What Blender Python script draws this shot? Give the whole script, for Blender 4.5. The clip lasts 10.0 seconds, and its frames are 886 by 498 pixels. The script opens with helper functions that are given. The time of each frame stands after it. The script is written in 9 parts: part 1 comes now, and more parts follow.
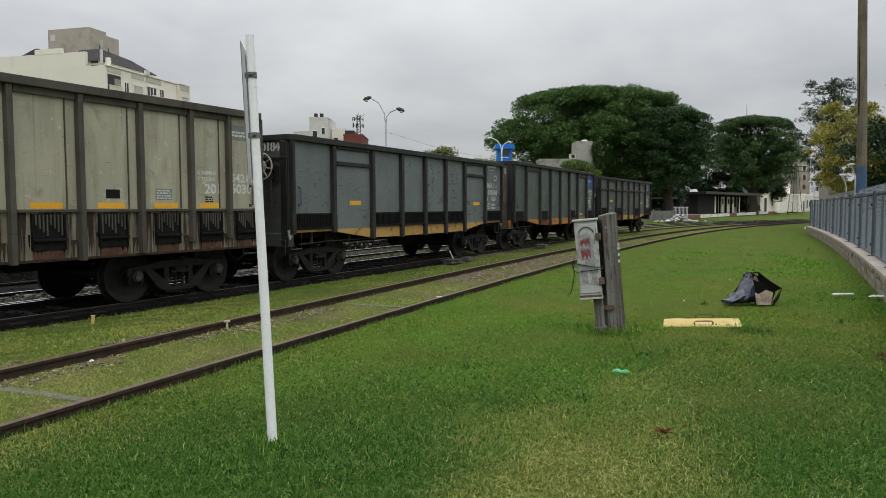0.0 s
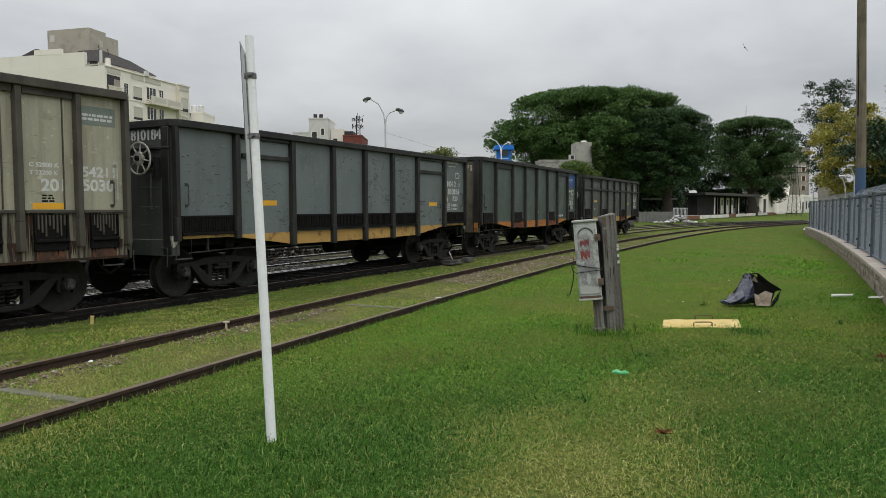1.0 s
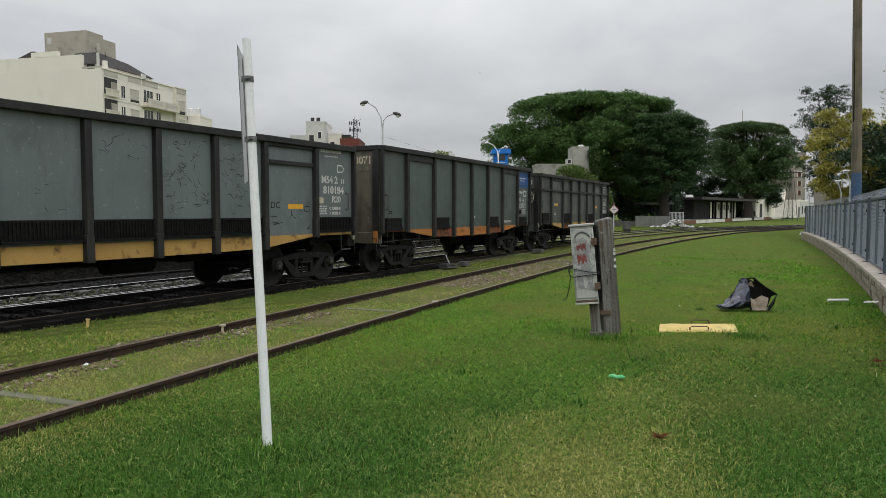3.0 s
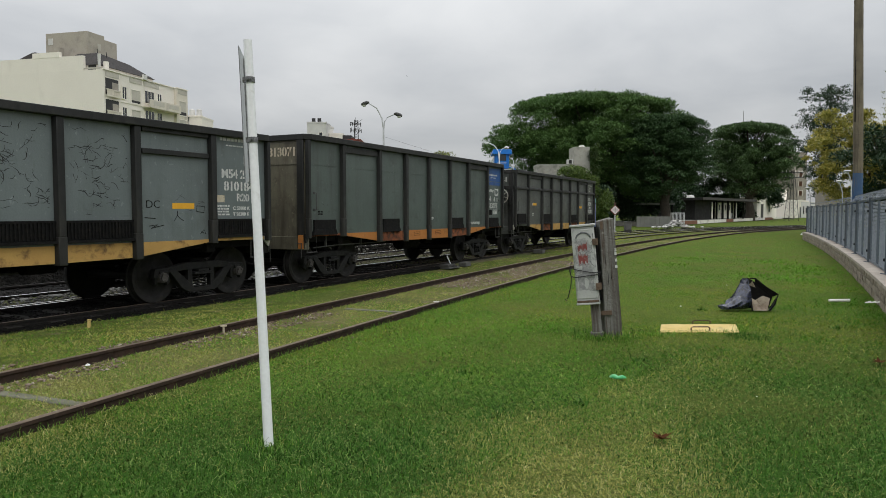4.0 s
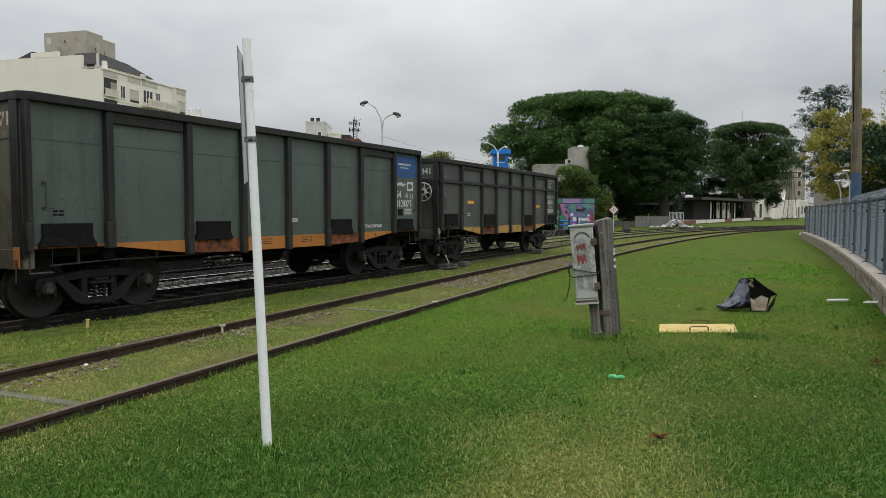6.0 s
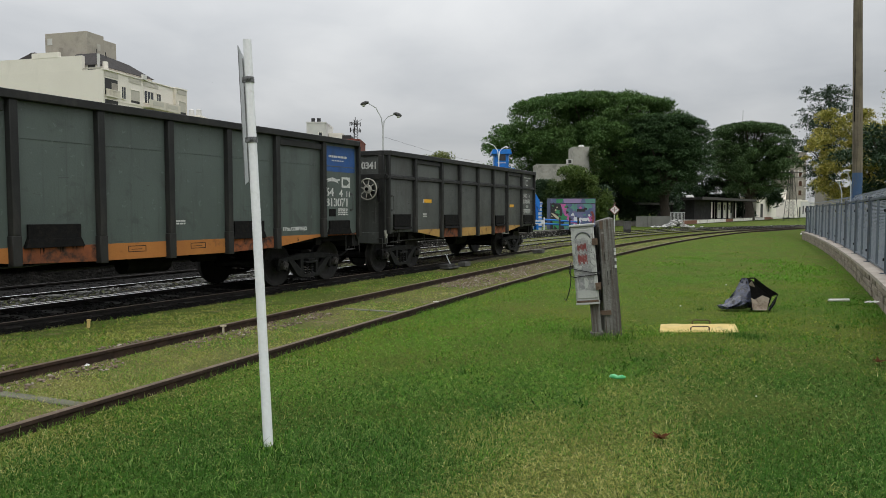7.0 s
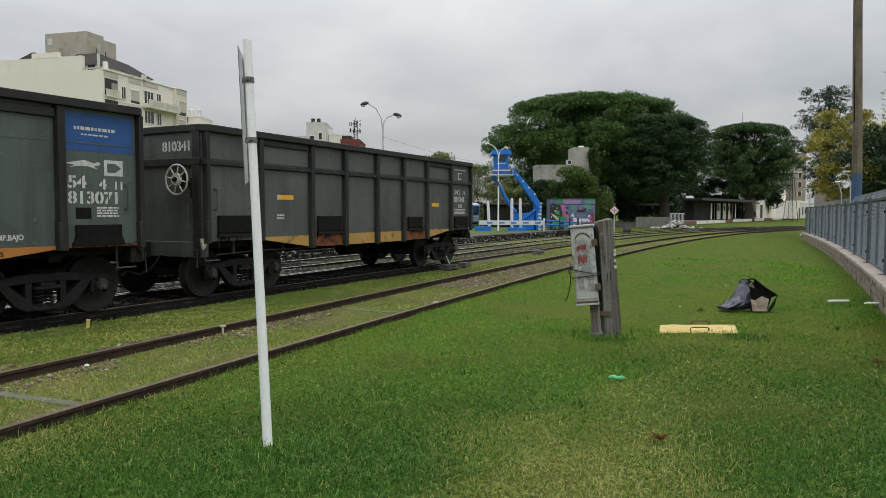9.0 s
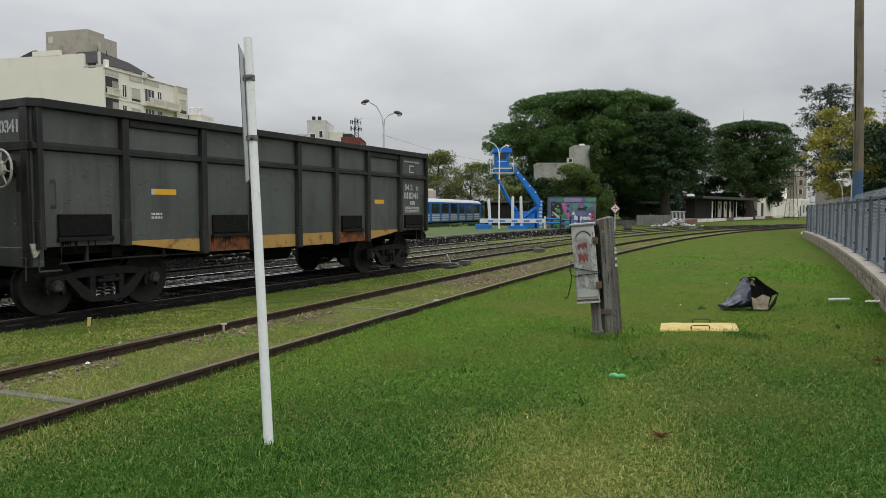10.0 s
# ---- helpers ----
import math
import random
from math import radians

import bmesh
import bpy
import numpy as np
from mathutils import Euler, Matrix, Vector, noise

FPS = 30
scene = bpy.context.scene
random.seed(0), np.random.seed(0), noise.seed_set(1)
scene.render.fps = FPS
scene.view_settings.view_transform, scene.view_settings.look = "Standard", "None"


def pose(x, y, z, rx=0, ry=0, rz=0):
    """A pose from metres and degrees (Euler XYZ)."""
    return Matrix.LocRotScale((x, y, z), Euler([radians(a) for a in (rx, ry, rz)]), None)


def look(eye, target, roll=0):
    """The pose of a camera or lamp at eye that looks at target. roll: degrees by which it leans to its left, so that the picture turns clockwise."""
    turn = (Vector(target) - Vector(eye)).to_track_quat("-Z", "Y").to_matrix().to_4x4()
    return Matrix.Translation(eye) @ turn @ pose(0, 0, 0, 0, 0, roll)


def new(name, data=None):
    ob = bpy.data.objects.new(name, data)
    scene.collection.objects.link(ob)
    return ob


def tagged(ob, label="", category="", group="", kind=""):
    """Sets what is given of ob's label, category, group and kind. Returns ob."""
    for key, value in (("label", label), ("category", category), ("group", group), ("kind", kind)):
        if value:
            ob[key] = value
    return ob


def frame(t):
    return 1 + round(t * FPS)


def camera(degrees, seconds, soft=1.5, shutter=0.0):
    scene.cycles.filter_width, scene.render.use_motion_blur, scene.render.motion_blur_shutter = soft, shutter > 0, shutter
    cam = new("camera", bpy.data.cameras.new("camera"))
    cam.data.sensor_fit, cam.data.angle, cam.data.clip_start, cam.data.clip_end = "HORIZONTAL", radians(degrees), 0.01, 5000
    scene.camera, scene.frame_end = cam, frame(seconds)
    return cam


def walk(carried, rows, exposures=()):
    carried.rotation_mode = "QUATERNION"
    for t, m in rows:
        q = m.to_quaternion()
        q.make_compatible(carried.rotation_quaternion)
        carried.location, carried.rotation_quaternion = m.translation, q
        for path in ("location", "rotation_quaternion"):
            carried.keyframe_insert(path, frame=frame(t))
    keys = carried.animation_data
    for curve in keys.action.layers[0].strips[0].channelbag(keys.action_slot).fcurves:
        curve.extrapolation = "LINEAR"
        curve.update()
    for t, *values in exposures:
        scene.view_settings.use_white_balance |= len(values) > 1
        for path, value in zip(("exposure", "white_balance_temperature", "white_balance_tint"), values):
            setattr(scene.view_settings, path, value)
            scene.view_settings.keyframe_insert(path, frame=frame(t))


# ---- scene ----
# ---------------------------------------------------------------- camera
EYE = 1.596          # above the railhead, which is z = 0
cam = camera(63.78, 10.0, soft=0.35, shutter=0.0)
# seconds, turn to the left, tilt down, lean to the left (degrees): a phone held in the hand
AIM = [(0.0, 0.218, 3.39, -0.156), (0.5, 0.199, 3.368, -0.159), (1.0, 0.167, 3.326, -0.115), (1.5, 0.017, 3.34, -0.026), (2.0, -0.006, 3.373, -0.113), (2.5, -0.114, 3.115, 0.041),
       (4.0, -0.003, 2.988, 0.026), (4.5, 0.08, 3.002, -0.017), (5.0, 0.108, 3.062, -0.004), (5.5, -0.111, 3.036, 0.056), (7.0, -0.038, 2.996, -0.008), (7.5, 0.017, 3.048, -0.037),
       (8.0, -0.031, 2.96, 0.035), (8.5, 0.013, 2.984, 0.02), (9.0, -0.06, 2.955, 0.07), (9.5, -0.181, 3.09, 0.136), (10.0, 0.0, 3.11, 0.073)]


def aim(turn, tilt, lean):
    a, b = radians(turn), radians(tilt)
    way = Vector((-math.sin(a) * math.cos(b), math.cos(a) * math.cos(b), -math.sin(b)))
    eye = Vector((0, 0, EYE))
    return look(eye, eye + way * 10, lean)


walk(cam, [(t, aim(a, b, c)) for t, a, b, c in AIM])

# ---------------------------------------------------------------- light: an overcast sky
scene.view_settings.exposure = -0.08
SUN_UP, SUN_ROUND = radians(55), radians(200)
world = bpy.data.worlds.new("overcast_sky")
world.use_nodes = True
scene.world = world


def sky_nodes():
    nt = world.node_tree
    nt.nodes.clear()
    N, L = nt.nodes.new, nt.links.new
    out, bg = N("ShaderNodeOutputWorld"), N("ShaderNodeBackground")
    tc, sep = N("ShaderNodeTexCoord"), N("ShaderNodeSeparateXYZ")
    L(tc.outputs["Generated"], sep.inputs[0])
    rise = N("ShaderNodeMapRange")          # overcast sky: three times as bright overhead as at the horizon
    rise.inputs["From Min"].default_value, rise.inputs["From Max"].default_value = 0.0, 1.0
    rise.inputs["To Min"].default_value, rise.inputs["To Max"].default_value = 0.43, 1.95
    L(sep.outputs["Z"], rise.inputs["Value"])
    # clouds: flattened noise, so that the banks lie level
    up = N("ShaderNodeMath")
    up.operation = "ADD"
    up.inputs[1].default_value = 0.22
    ab = N("ShaderNodeMath")
    ab.operation = "ABSOLUTE"
    L(sep.outputs["Z"], ab.inputs[0])
    L(ab.outputs[0], up.inputs[0])
    dx, dy = N("ShaderNodeMath"), N("ShaderNodeMath")
    for d, axis in ((dx, "X"), (dy, "Y")):
        d.operation = "DIVIDE"
        L(sep.outputs[axis], d.inputs[0])
        L(up.outputs[0], d.inputs[1])
    flat = N("ShaderNodeCombineXYZ")
    L(dx.outputs[0], flat.inputs[0])
    L(dy.outputs[0], flat.inputs[1])
    big, fine = N("ShaderNodeTexNoise"), N("ShaderNodeTexNoise")
    for n, sc, det in ((big, 0.75, 6), (fine, 2.3, 8)):
        n.inputs["Scale"].default_value, n.inputs["Detail"].default_value = sc, det
        n.inputs["Roughness"].default_value = 0.5
        n.inputs["Distortion"].default_value = 0.4
        L(flat.outputs[0], n.inputs["Vector"])
    mix = N("ShaderNodeMath")
    mix.operation = "MULTIPLY_ADD"
    mix.inputs[1].default_value = 0.35
    L(fine.outputs["Fac"], mix.inputs[0])
    L(big.outputs["Fac"], mix.inputs[2])
    ramp = N("ShaderNodeValToRGB")
    ramp.color_ramp.elements[0].position, ramp.color_ramp.elements[0].color = 0.47, (0.735, 0.768, 0.808, 1)
    ramp.color_ramp.elements[1].position, ramp.color_ramp.elements[1].color = 0.82, (1.085, 1.103, 1.115, 1)
    L(mix.outputs[0], ramp.inputs["Fac"])
    cloud = N("ShaderNodeVectorMath")
    cloud.operation = "SCALE"
    L(ramp.outputs["Color"], cloud.inputs[0])
    L(rise.outputs[0], cloud.inputs["Scale"])
    sky = N("ShaderNodeTexSky")
    sky.sky_type, sky.sun_disc = "NISHITA", False
    sky.sun_elevation, sky.sun_rotation = SUN_UP, SUN_ROUND
    clear = N("ShaderNodeVectorMath")
    clear.operation = "SCALE"
    clear.inputs["Scale"].default_value = 0.1
    L(sky.outputs[0], clear.inputs[0])
    both = N("ShaderNodeMix")
    both.data_type = "RGBA"
    both.inputs[0].default_value = 0.95
    L(clear.outputs[0], both.inputs[6])
    L(cloud.outputs[0], both.inputs[7])
    L(both.outputs[2], bg.inputs["Color"])
    bg.inputs["Strength"].default_value = 1.0
    L(bg.outputs[0], out.inputs["Surface"])


sky_nodes()
sun = new("sun", bpy.data.lights.new("sun", "SUN"))
sun.data.energy, sun.data.angle, sun.data.color = 0.7, radians(35), (1.0, 0.97, 0.92)
sun.rotation_euler = (radians(90) - SUN_UP, 0, radians(20))


# ---------------------------------------------------------------- materials
def material(name):
    m = bpy.data.materials.new(name)
    m.use_nodes = True
    nt = m.node_tree
    return m, nt, nt.nodes["Principled BSDF"]


def mixed(nt, fac, a, b, blend="MIX"):
    n = nt.nodes.new("ShaderNodeMix")
    n.data_type, n.blend_type = "RGBA", blend
    for sock, val in ((n.inputs[0], fac), (n.inputs[6], a), (n.inputs[7], b)):
        if isinstance(val, bpy.types.NodeSocket):
            nt.links.new(val, sock)
        else:
            sock.default_value = val if isinstance(val, (int, float)) else (*val, 1) if len(val) == 3 else val
    return n.outputs[2]


def noise_fac(nt, scale, lo, hi, detail=5, stretch=None, rough=0.55, coords="Object", distort=0.0):
    tc = nt.nodes.new("ShaderNodeTexCoord")
    v = tc.outputs[coords]
    if stretch:
        mp = nt.nodes.new("ShaderNodeMapping")
        mp.inputs["Scale"].default_value = stretch
        nt.links.new(v, mp.inputs["Vector"])
        v = mp.outputs[0]
    n = nt.nodes.new("ShaderNodeTexNoise")
    n.inputs["Scale"].default_value, n.inputs["Detail"].default_value = scale, detail
    n.inputs["Roughness"].default_value, n.inputs["Distortion"].default_value = rough, distort
    nt.links.new(v, n.inputs["Vector"])
    r = nt.nodes.new("ShaderNodeMapRange")
    r.inputs["From Min"].default_value, r.inputs["From Max"].default_value = lo, hi
    nt.links.new(n.outputs["Fac"], r.inputs["Value"])
    return r.outputs[0]


def bumped(nt, bsdf, height, strength, distance):
    b = nt.nodes.new("ShaderNodeBump")
    b.inputs["Strength"].default_value, b.inputs["Distance"].default_value = strength, distance
    nt.links.new(height, b.inputs["Height"])
    nt.links.new(b.outputs[0], bsdf.inputs["Normal"])


def surf(name, col, col2=None, dirt=None, rough=0.6, metal=0.0, scale=2.0, fine=40.0, dirt_at=(0.5, 0.75), dirt_stretch=None,
         bump=0.25, depth=0.004, spread=0.12, spec=0.3, coords="Object", streak=None):
    """A surface with a broad change of colour, stains with a shape of their own, and a fine grain in colour, gloss and relief."""
    m, nt, b = material(name)
    col2 = col2 or tuple(c * 0.78 for c in col)
    c = mixed(nt, noise_fac(nt, scale, 0.35, 0.7, coords=coords), col, col2)
    if dirt:
        c = mixed(nt, noise_fac(nt, scale * 1.7, *dirt_at, detail=8, stretch=dirt_stretch, rough=0.65, coords=coords, distort=0.3), c, dirt)
    if streak:      # rain-washed soot: long runs down the sheet, broken by blotches
        run = noise_fac(nt, 2.2, 0.50, 0.76, detail=7, stretch=(1.4, 1.4, 0.09), rough=0.65)
        c = mixed(nt, run, c, streak)
        thin = noise_fac(nt, 9.0, 0.58, 0.72, detail=5, stretch=(1.6, 1.6, 0.05), rough=0.6)
        c = mixed(nt, thin, c, mixed(nt, 0.45, c, streak))
        c = mixed(nt, noise_fac(nt, 2.2, 0.56, 0.68, detail=9, rough=0.7, distort=0.6), c, mixed(nt, 0.55, c, streak))
        c = mixed(nt, noise_fac(nt, 11.0, 0.64, 0.69, detail=4, distort=0.5), c, mixed(nt, 0.4, c, tuple(min(1, q * 1.8) for q in col)))
        # scuffs: short level scratches down to the primer
        c = mixed(nt, noise_fac(nt, 7.0, 0.69, 0.72, detail=3, stretch=(0.35, 0.35, 3.0), distort=0.4), c, mixed(nt, 0.6, c, streak))
    oi = nt.nodes.new("ShaderNodeObjectInfo")
    grain = noise_fac(nt, fine, 0.3, 0.7, detail=3, coords=coords)
    c = mixed(nt, 0.35, c, mixed(nt, grain, tuple(max(0, 1 - spread * 2) for _ in col), (1.0, 1.0, 1.0)), "MULTIPLY")
    tone = nt.nodes.new("ShaderNodeMapRange")
    tone.inputs["To Min"].default_value, tone.inputs["To Max"].default_value = 1 - spread, 1.0
    nt.links.new(oi.outputs["Random"], tone.inputs["Value"])
    v = nt.nodes.new("ShaderNodeVectorMath")
    v.operation = "SCALE"
    nt.links.new(c, v.inputs[0])
    nt.links.new(tone.outputs[0], v.inputs["Scale"])
    nt.links.new(v.outputs[0], b.inputs["Base Color"])
    rr = nt.nodes.new("ShaderNodeMapRange")
    rr.inputs["To Min"].default_value, rr.inputs["To Max"].default_value = max(0.05, rough - 0.12), min(1, rough + 0.12)
    nt.links.new(noise_fac(nt, scale * 3, 0.3, 0.7, coords=coords), rr.inputs["Value"])
    nt.links.new(rr.outputs[0], b.inputs["Roughness"])
    b.inputs["Metallic"].default_value = metal
    b.inputs["Specular IOR Level"].default_value = spec
    if bump:
        bumped(nt, b, grain, bump, depth)
    return m


def islands(name, cols, rough=0.6, trans=0.0, scale=0.35, patch=None, spec=0.3):
    """Foliage, blades and stones: each loose piece takes its own tone from a ramp, and broad patches shift it."""
    m, nt, b = material(name)
    g = nt.nodes.new("ShaderNodeNewGeometry")
    r = nt.nodes.new("ShaderNodeValToRGB")
    r.color_ramp.interpolation = "LINEAR"
    for i, c in enumerate(cols):
        e = r.color_ramp.elements[i] if i < 2 else r.color_ramp.elements.new(i / (len(cols) - 1))
        e.color = (*c, 1)
    for i, e in enumerate(r.color_ramp.elements):
        e.position = i / (len(cols) - 1)
    nt.links.new(g.outputs["Random Per Island"], r.inputs["Fac"])
    c = r.outputs["Color"]
    if patch:
        c = mixed(nt, noise_fac(nt, scale, 0.45, 0.72), c, mixed(nt, 0.6, c, patch))
    nt.links.new(c, b.inputs["Base Color"])
    b.inputs["Roughness"].default_value = rough
    b.inputs["Specular IOR Level"].default_value = spec
    if trans:
        t = nt.nodes.new("ShaderNodeBsdfTranslucent")
        nt.links.new(c, t.inputs["Color"])
        add = nt.nodes.new("ShaderNodeMixShader")
        add.inputs[0].default_value = trans
        nt.links.new(b.outputs[0], add.inputs[1])
        nt.links.new(t.outputs[0], add.inputs[2])
        nt.links.new(add.outputs[0], nt.nodes["Material Output"].inputs["Surface"])
    return m


def glass(name, tint=(0.02, 0.025, 0.03), rough=0.08):
    m, nt, b = material(name)
    b.inputs["Base Color"].default_value = (*tint, 1)
    b.inputs["Roughness"].default_value = rough
    b.inputs["Specular IOR Level"].default_value = 0.8
    return m


M = {}
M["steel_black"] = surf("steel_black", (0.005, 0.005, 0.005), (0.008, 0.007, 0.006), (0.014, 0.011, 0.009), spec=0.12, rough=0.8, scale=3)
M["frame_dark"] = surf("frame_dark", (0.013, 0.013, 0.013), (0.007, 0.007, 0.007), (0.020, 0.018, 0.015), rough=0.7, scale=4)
M["rib_dark"] = surf("rib_dark", (0.020, 0.021, 0.020), (0.012, 0.012, 0.012), (0.040, 0.038, 0.034), rough=0.5, scale=2.5, dirt_stretch=(1, 1, 0.25))
M["wheel_steel"] = surf("wheel_steel", (0.018, 0.017, 0.016), (0.012, 0.011, 0.011), (0.030, 0.025, 0.021), rough=0.7, metal=0.0, scale=4)
M["bearing"] = surf("bearing", (0.085, 0.078, 0.074), (0.05, 0.046, 0.044), (0.03, 0.027, 0.024), rough=0.5, scale=12)
M["axle_cap"] = surf("axle_cap", (0.075, 0.075, 0.073), (0.05, 0.05, 0.05), (0.05, 0.04, 0.03), rough=0.55, scale=9)
M["paint_bluegrey"] = surf("paint_bluegrey", (0.146, 0.174, 0.174), (0.118, 0.142, 0.141), (0.060, 0.063, 0.058), rough=0.40, spec=0.5, scale=0.9, dirt_at=(0.56, 0.80), dirt_stretch=(1, 1, 0.35), streak=(0.100, 0.120, 0.119))
M["paint_greengrey"] = surf("paint_greengrey", (0.088, 0.114, 0.101), (0.070, 0.090, 0.080), (0.042, 0.044, 0.038), rough=0.40, spec=0.5, scale=0.7, dirt_at=(0.56, 0.82), dirt_stretch=(1, 1, 0.35), streak=(0.045, 0.050, 0.045))
M["paint_darkgrey"] = surf("paint_darkgrey", (0.096, 0.104, 0.097), (0.072, 0.079, 0.074), (0.036, 0.034, 0.030), rough=0.40, spec=0.5, scale=0.8, dirt_at=(0.50, 0.78), dirt_stretch=(1, 1, 0.3), streak=(0.045, 0.045, 0.041))
M["paint_beige"] = surf("paint_beige", (0.43, 0.41, 0.305), (0.36, 0.345, 0.26), (0.20, 0.165, 0.105), rough=0.48, spec=0.4, scale=0.8, dirt_at=(0.54, 0.80), dirt_stretch=(1, 1, 0.3), streak=(0.19, 0.175, 0.13))
M["paint_beige_dark"] = surf("paint_beige_dark", (0.090, 0.083, 0.066), (0.056, 0.050, 0.040), (0.032, 0.026, 0.020), rough=0.6, scale=2, dirt_stretch=(1, 1, 0.3))
M["paint_beige_soot"] = surf("paint_beige_soot", (0.25, 0.230, 0.17), (0.165, 0.145, 0.105), (0.030, 0.020, 0.014), rough=0.6, scale=2.6, dirt_at=(0.43, 0.58), dirt_stretch=(3, 3, 0.2))
M["end_brown"] = surf("end_brown", (0.160, 0.148, 0.104), (0.120, 0.110, 0.080), (0.060, 0.050, 0.038), rough=0.55, scale=1.4, dirt_stretch=(1, 1, 0.3), streak=(0.05, 0.042, 0.032))
M["yellow_band"] = surf("yellow_band", (0.50, 0.31, 0.095), (0.43, 0.25, 0.075), (0.10, 0.055, 0.03), rough=0.6, scale=2.2, dirt_at=(0.53, 0.70))
M["orange_band"] = surf("orange_band", (0.47, 0.190, 0.045), (0.40, 0.155, 0.04), (0.12, 0.055, 0.03), rough=0.6, scale=1.5, dirt_at=(0.58, 0.74))
M["rust_soot"] = surf("rust_soot", (0.045, 0.024, 0.015), (0.024, 0.016, 0.012), (0.085, 0.042, 0.022), rough=0.85, scale=6, dirt_stretch=(2, 2, 0.4))
M["rust_brown"] = surf("rust_brown", (0.135, 0.060, 0.032), (0.080, 0.040, 0.026), (0.035, 0.025, 0.020), rough=0.85, scale=4, dirt_at=(0.45, 0.65))
M["rust_band"] = surf("rust_band", (0.40, 0.125, 0.040), (0.20, 0.066, 0.030), (0.04, 0.028, 0.022), rough=0.8, scale=3, dirt_at=(0.45, 0.65))
M["sticker_yellow"] = surf("sticker_yellow", (0.80, 0.42, 0.035), (0.74, 0.38, 0.03), rough=0.4, scale=6, bump=0.05)
M["letter_white"] = surf("letter_white", (0.66, 0.67, 0.64), (0.48, 0.49, 0.47), (0.20, 0.21, 0.20), rough=0.6, scale=14, dirt_at=(0.60, 0.68), bump=0.05)
M["letter_tan"] = surf("letter_tan", (0.60, 0.53, 0.40), (0.50, 0.43, 0.32), (0.2, 0.17, 0.12), rough=0.6, scale=9, dirt_at=(0.54, 0.72), bump=0.05)
M["letter_faint"] = surf("letter_faint", (0.40, 0.37, 0.29), (0.33, 0.30, 0.23), rough=0.6, scale=9, bump=0.05)
M["crack_dark"] = surf("crack_dark", (0.022, 0.024, 0.024), (0.034, 0.037, 0.036), rough=0.8, scale=8)
M["chip_dark"] = surf("chip_dark", (0.011, 0.011, 0.011), (0.007, 0.007, 0.007), (0.022, 0.019, 0.016), rough=0.85, scale=8, spec=0.12)
M["sign_blue"] = surf("sign_blue", (0.028, 0.095, 0.29), (0.024, 0.08, 0.25), (0.035, 0.07, 0.15), rough=0.45, scale=2, bump=0.05)
M["faded_teal"] = surf("faded_teal", (0.16, 0.20, 0.185), (0.21, 0.23, 0.19), rough=0.55, scale=4, bump=0.05)
M["handwheel"] = surf("handwheel", (0.52, 0.51, 0.46), (0.38, 0.37, 0.33), (0.18, 0.15, 0.11), rough=0.55, scale=9)
M["rail_rust"] = surf("rail_rust", (0.048, 0.029, 0.020), (0.026, 0.017, 0.013), (0.085, 0.050, 0.032), rough=0.85, scale=5)
M["rail_dark"] = surf("rail_dark", (0.022, 0.019, 0.017), (0.015, 0.014, 0.013), (0.035, 0.027, 0.022), rough=0.8, scale=5)
M["rail_shine"] = surf("rail_shine", (0.72, 0.71, 0.70), (0.60, 0.59, 0.58), rough=0.28, metal=0.9, scale=6, bump=0.05)
M["rail_top_rust"] = surf("rail_top_rust", (0.205, 0.150, 0.110), (0.125, 0.090, 0.067), rough=0.5, metal=0.3, scale=6)
M["sleeper"] = surf("sleeper", (0.030, 0.027, 0.023), (0.020, 0.018, 0.016), (0.055, 0.05, 0.043), rough=0.9, scale=4)
M["gravel"] = islands("gravel", [(0.06, 0.055, 0.052), (0.13, 0.12, 0.115), (0.22, 0.21, 0.20), (0.35, 0.34, 0.33)], rough=0.9)
M["concrete"] = surf("concrete", (0.22, 0.21, 0.185), (0.17, 0.16, 0.145), (0.10, 0.095, 0.08), rough=0.9, scale=2)


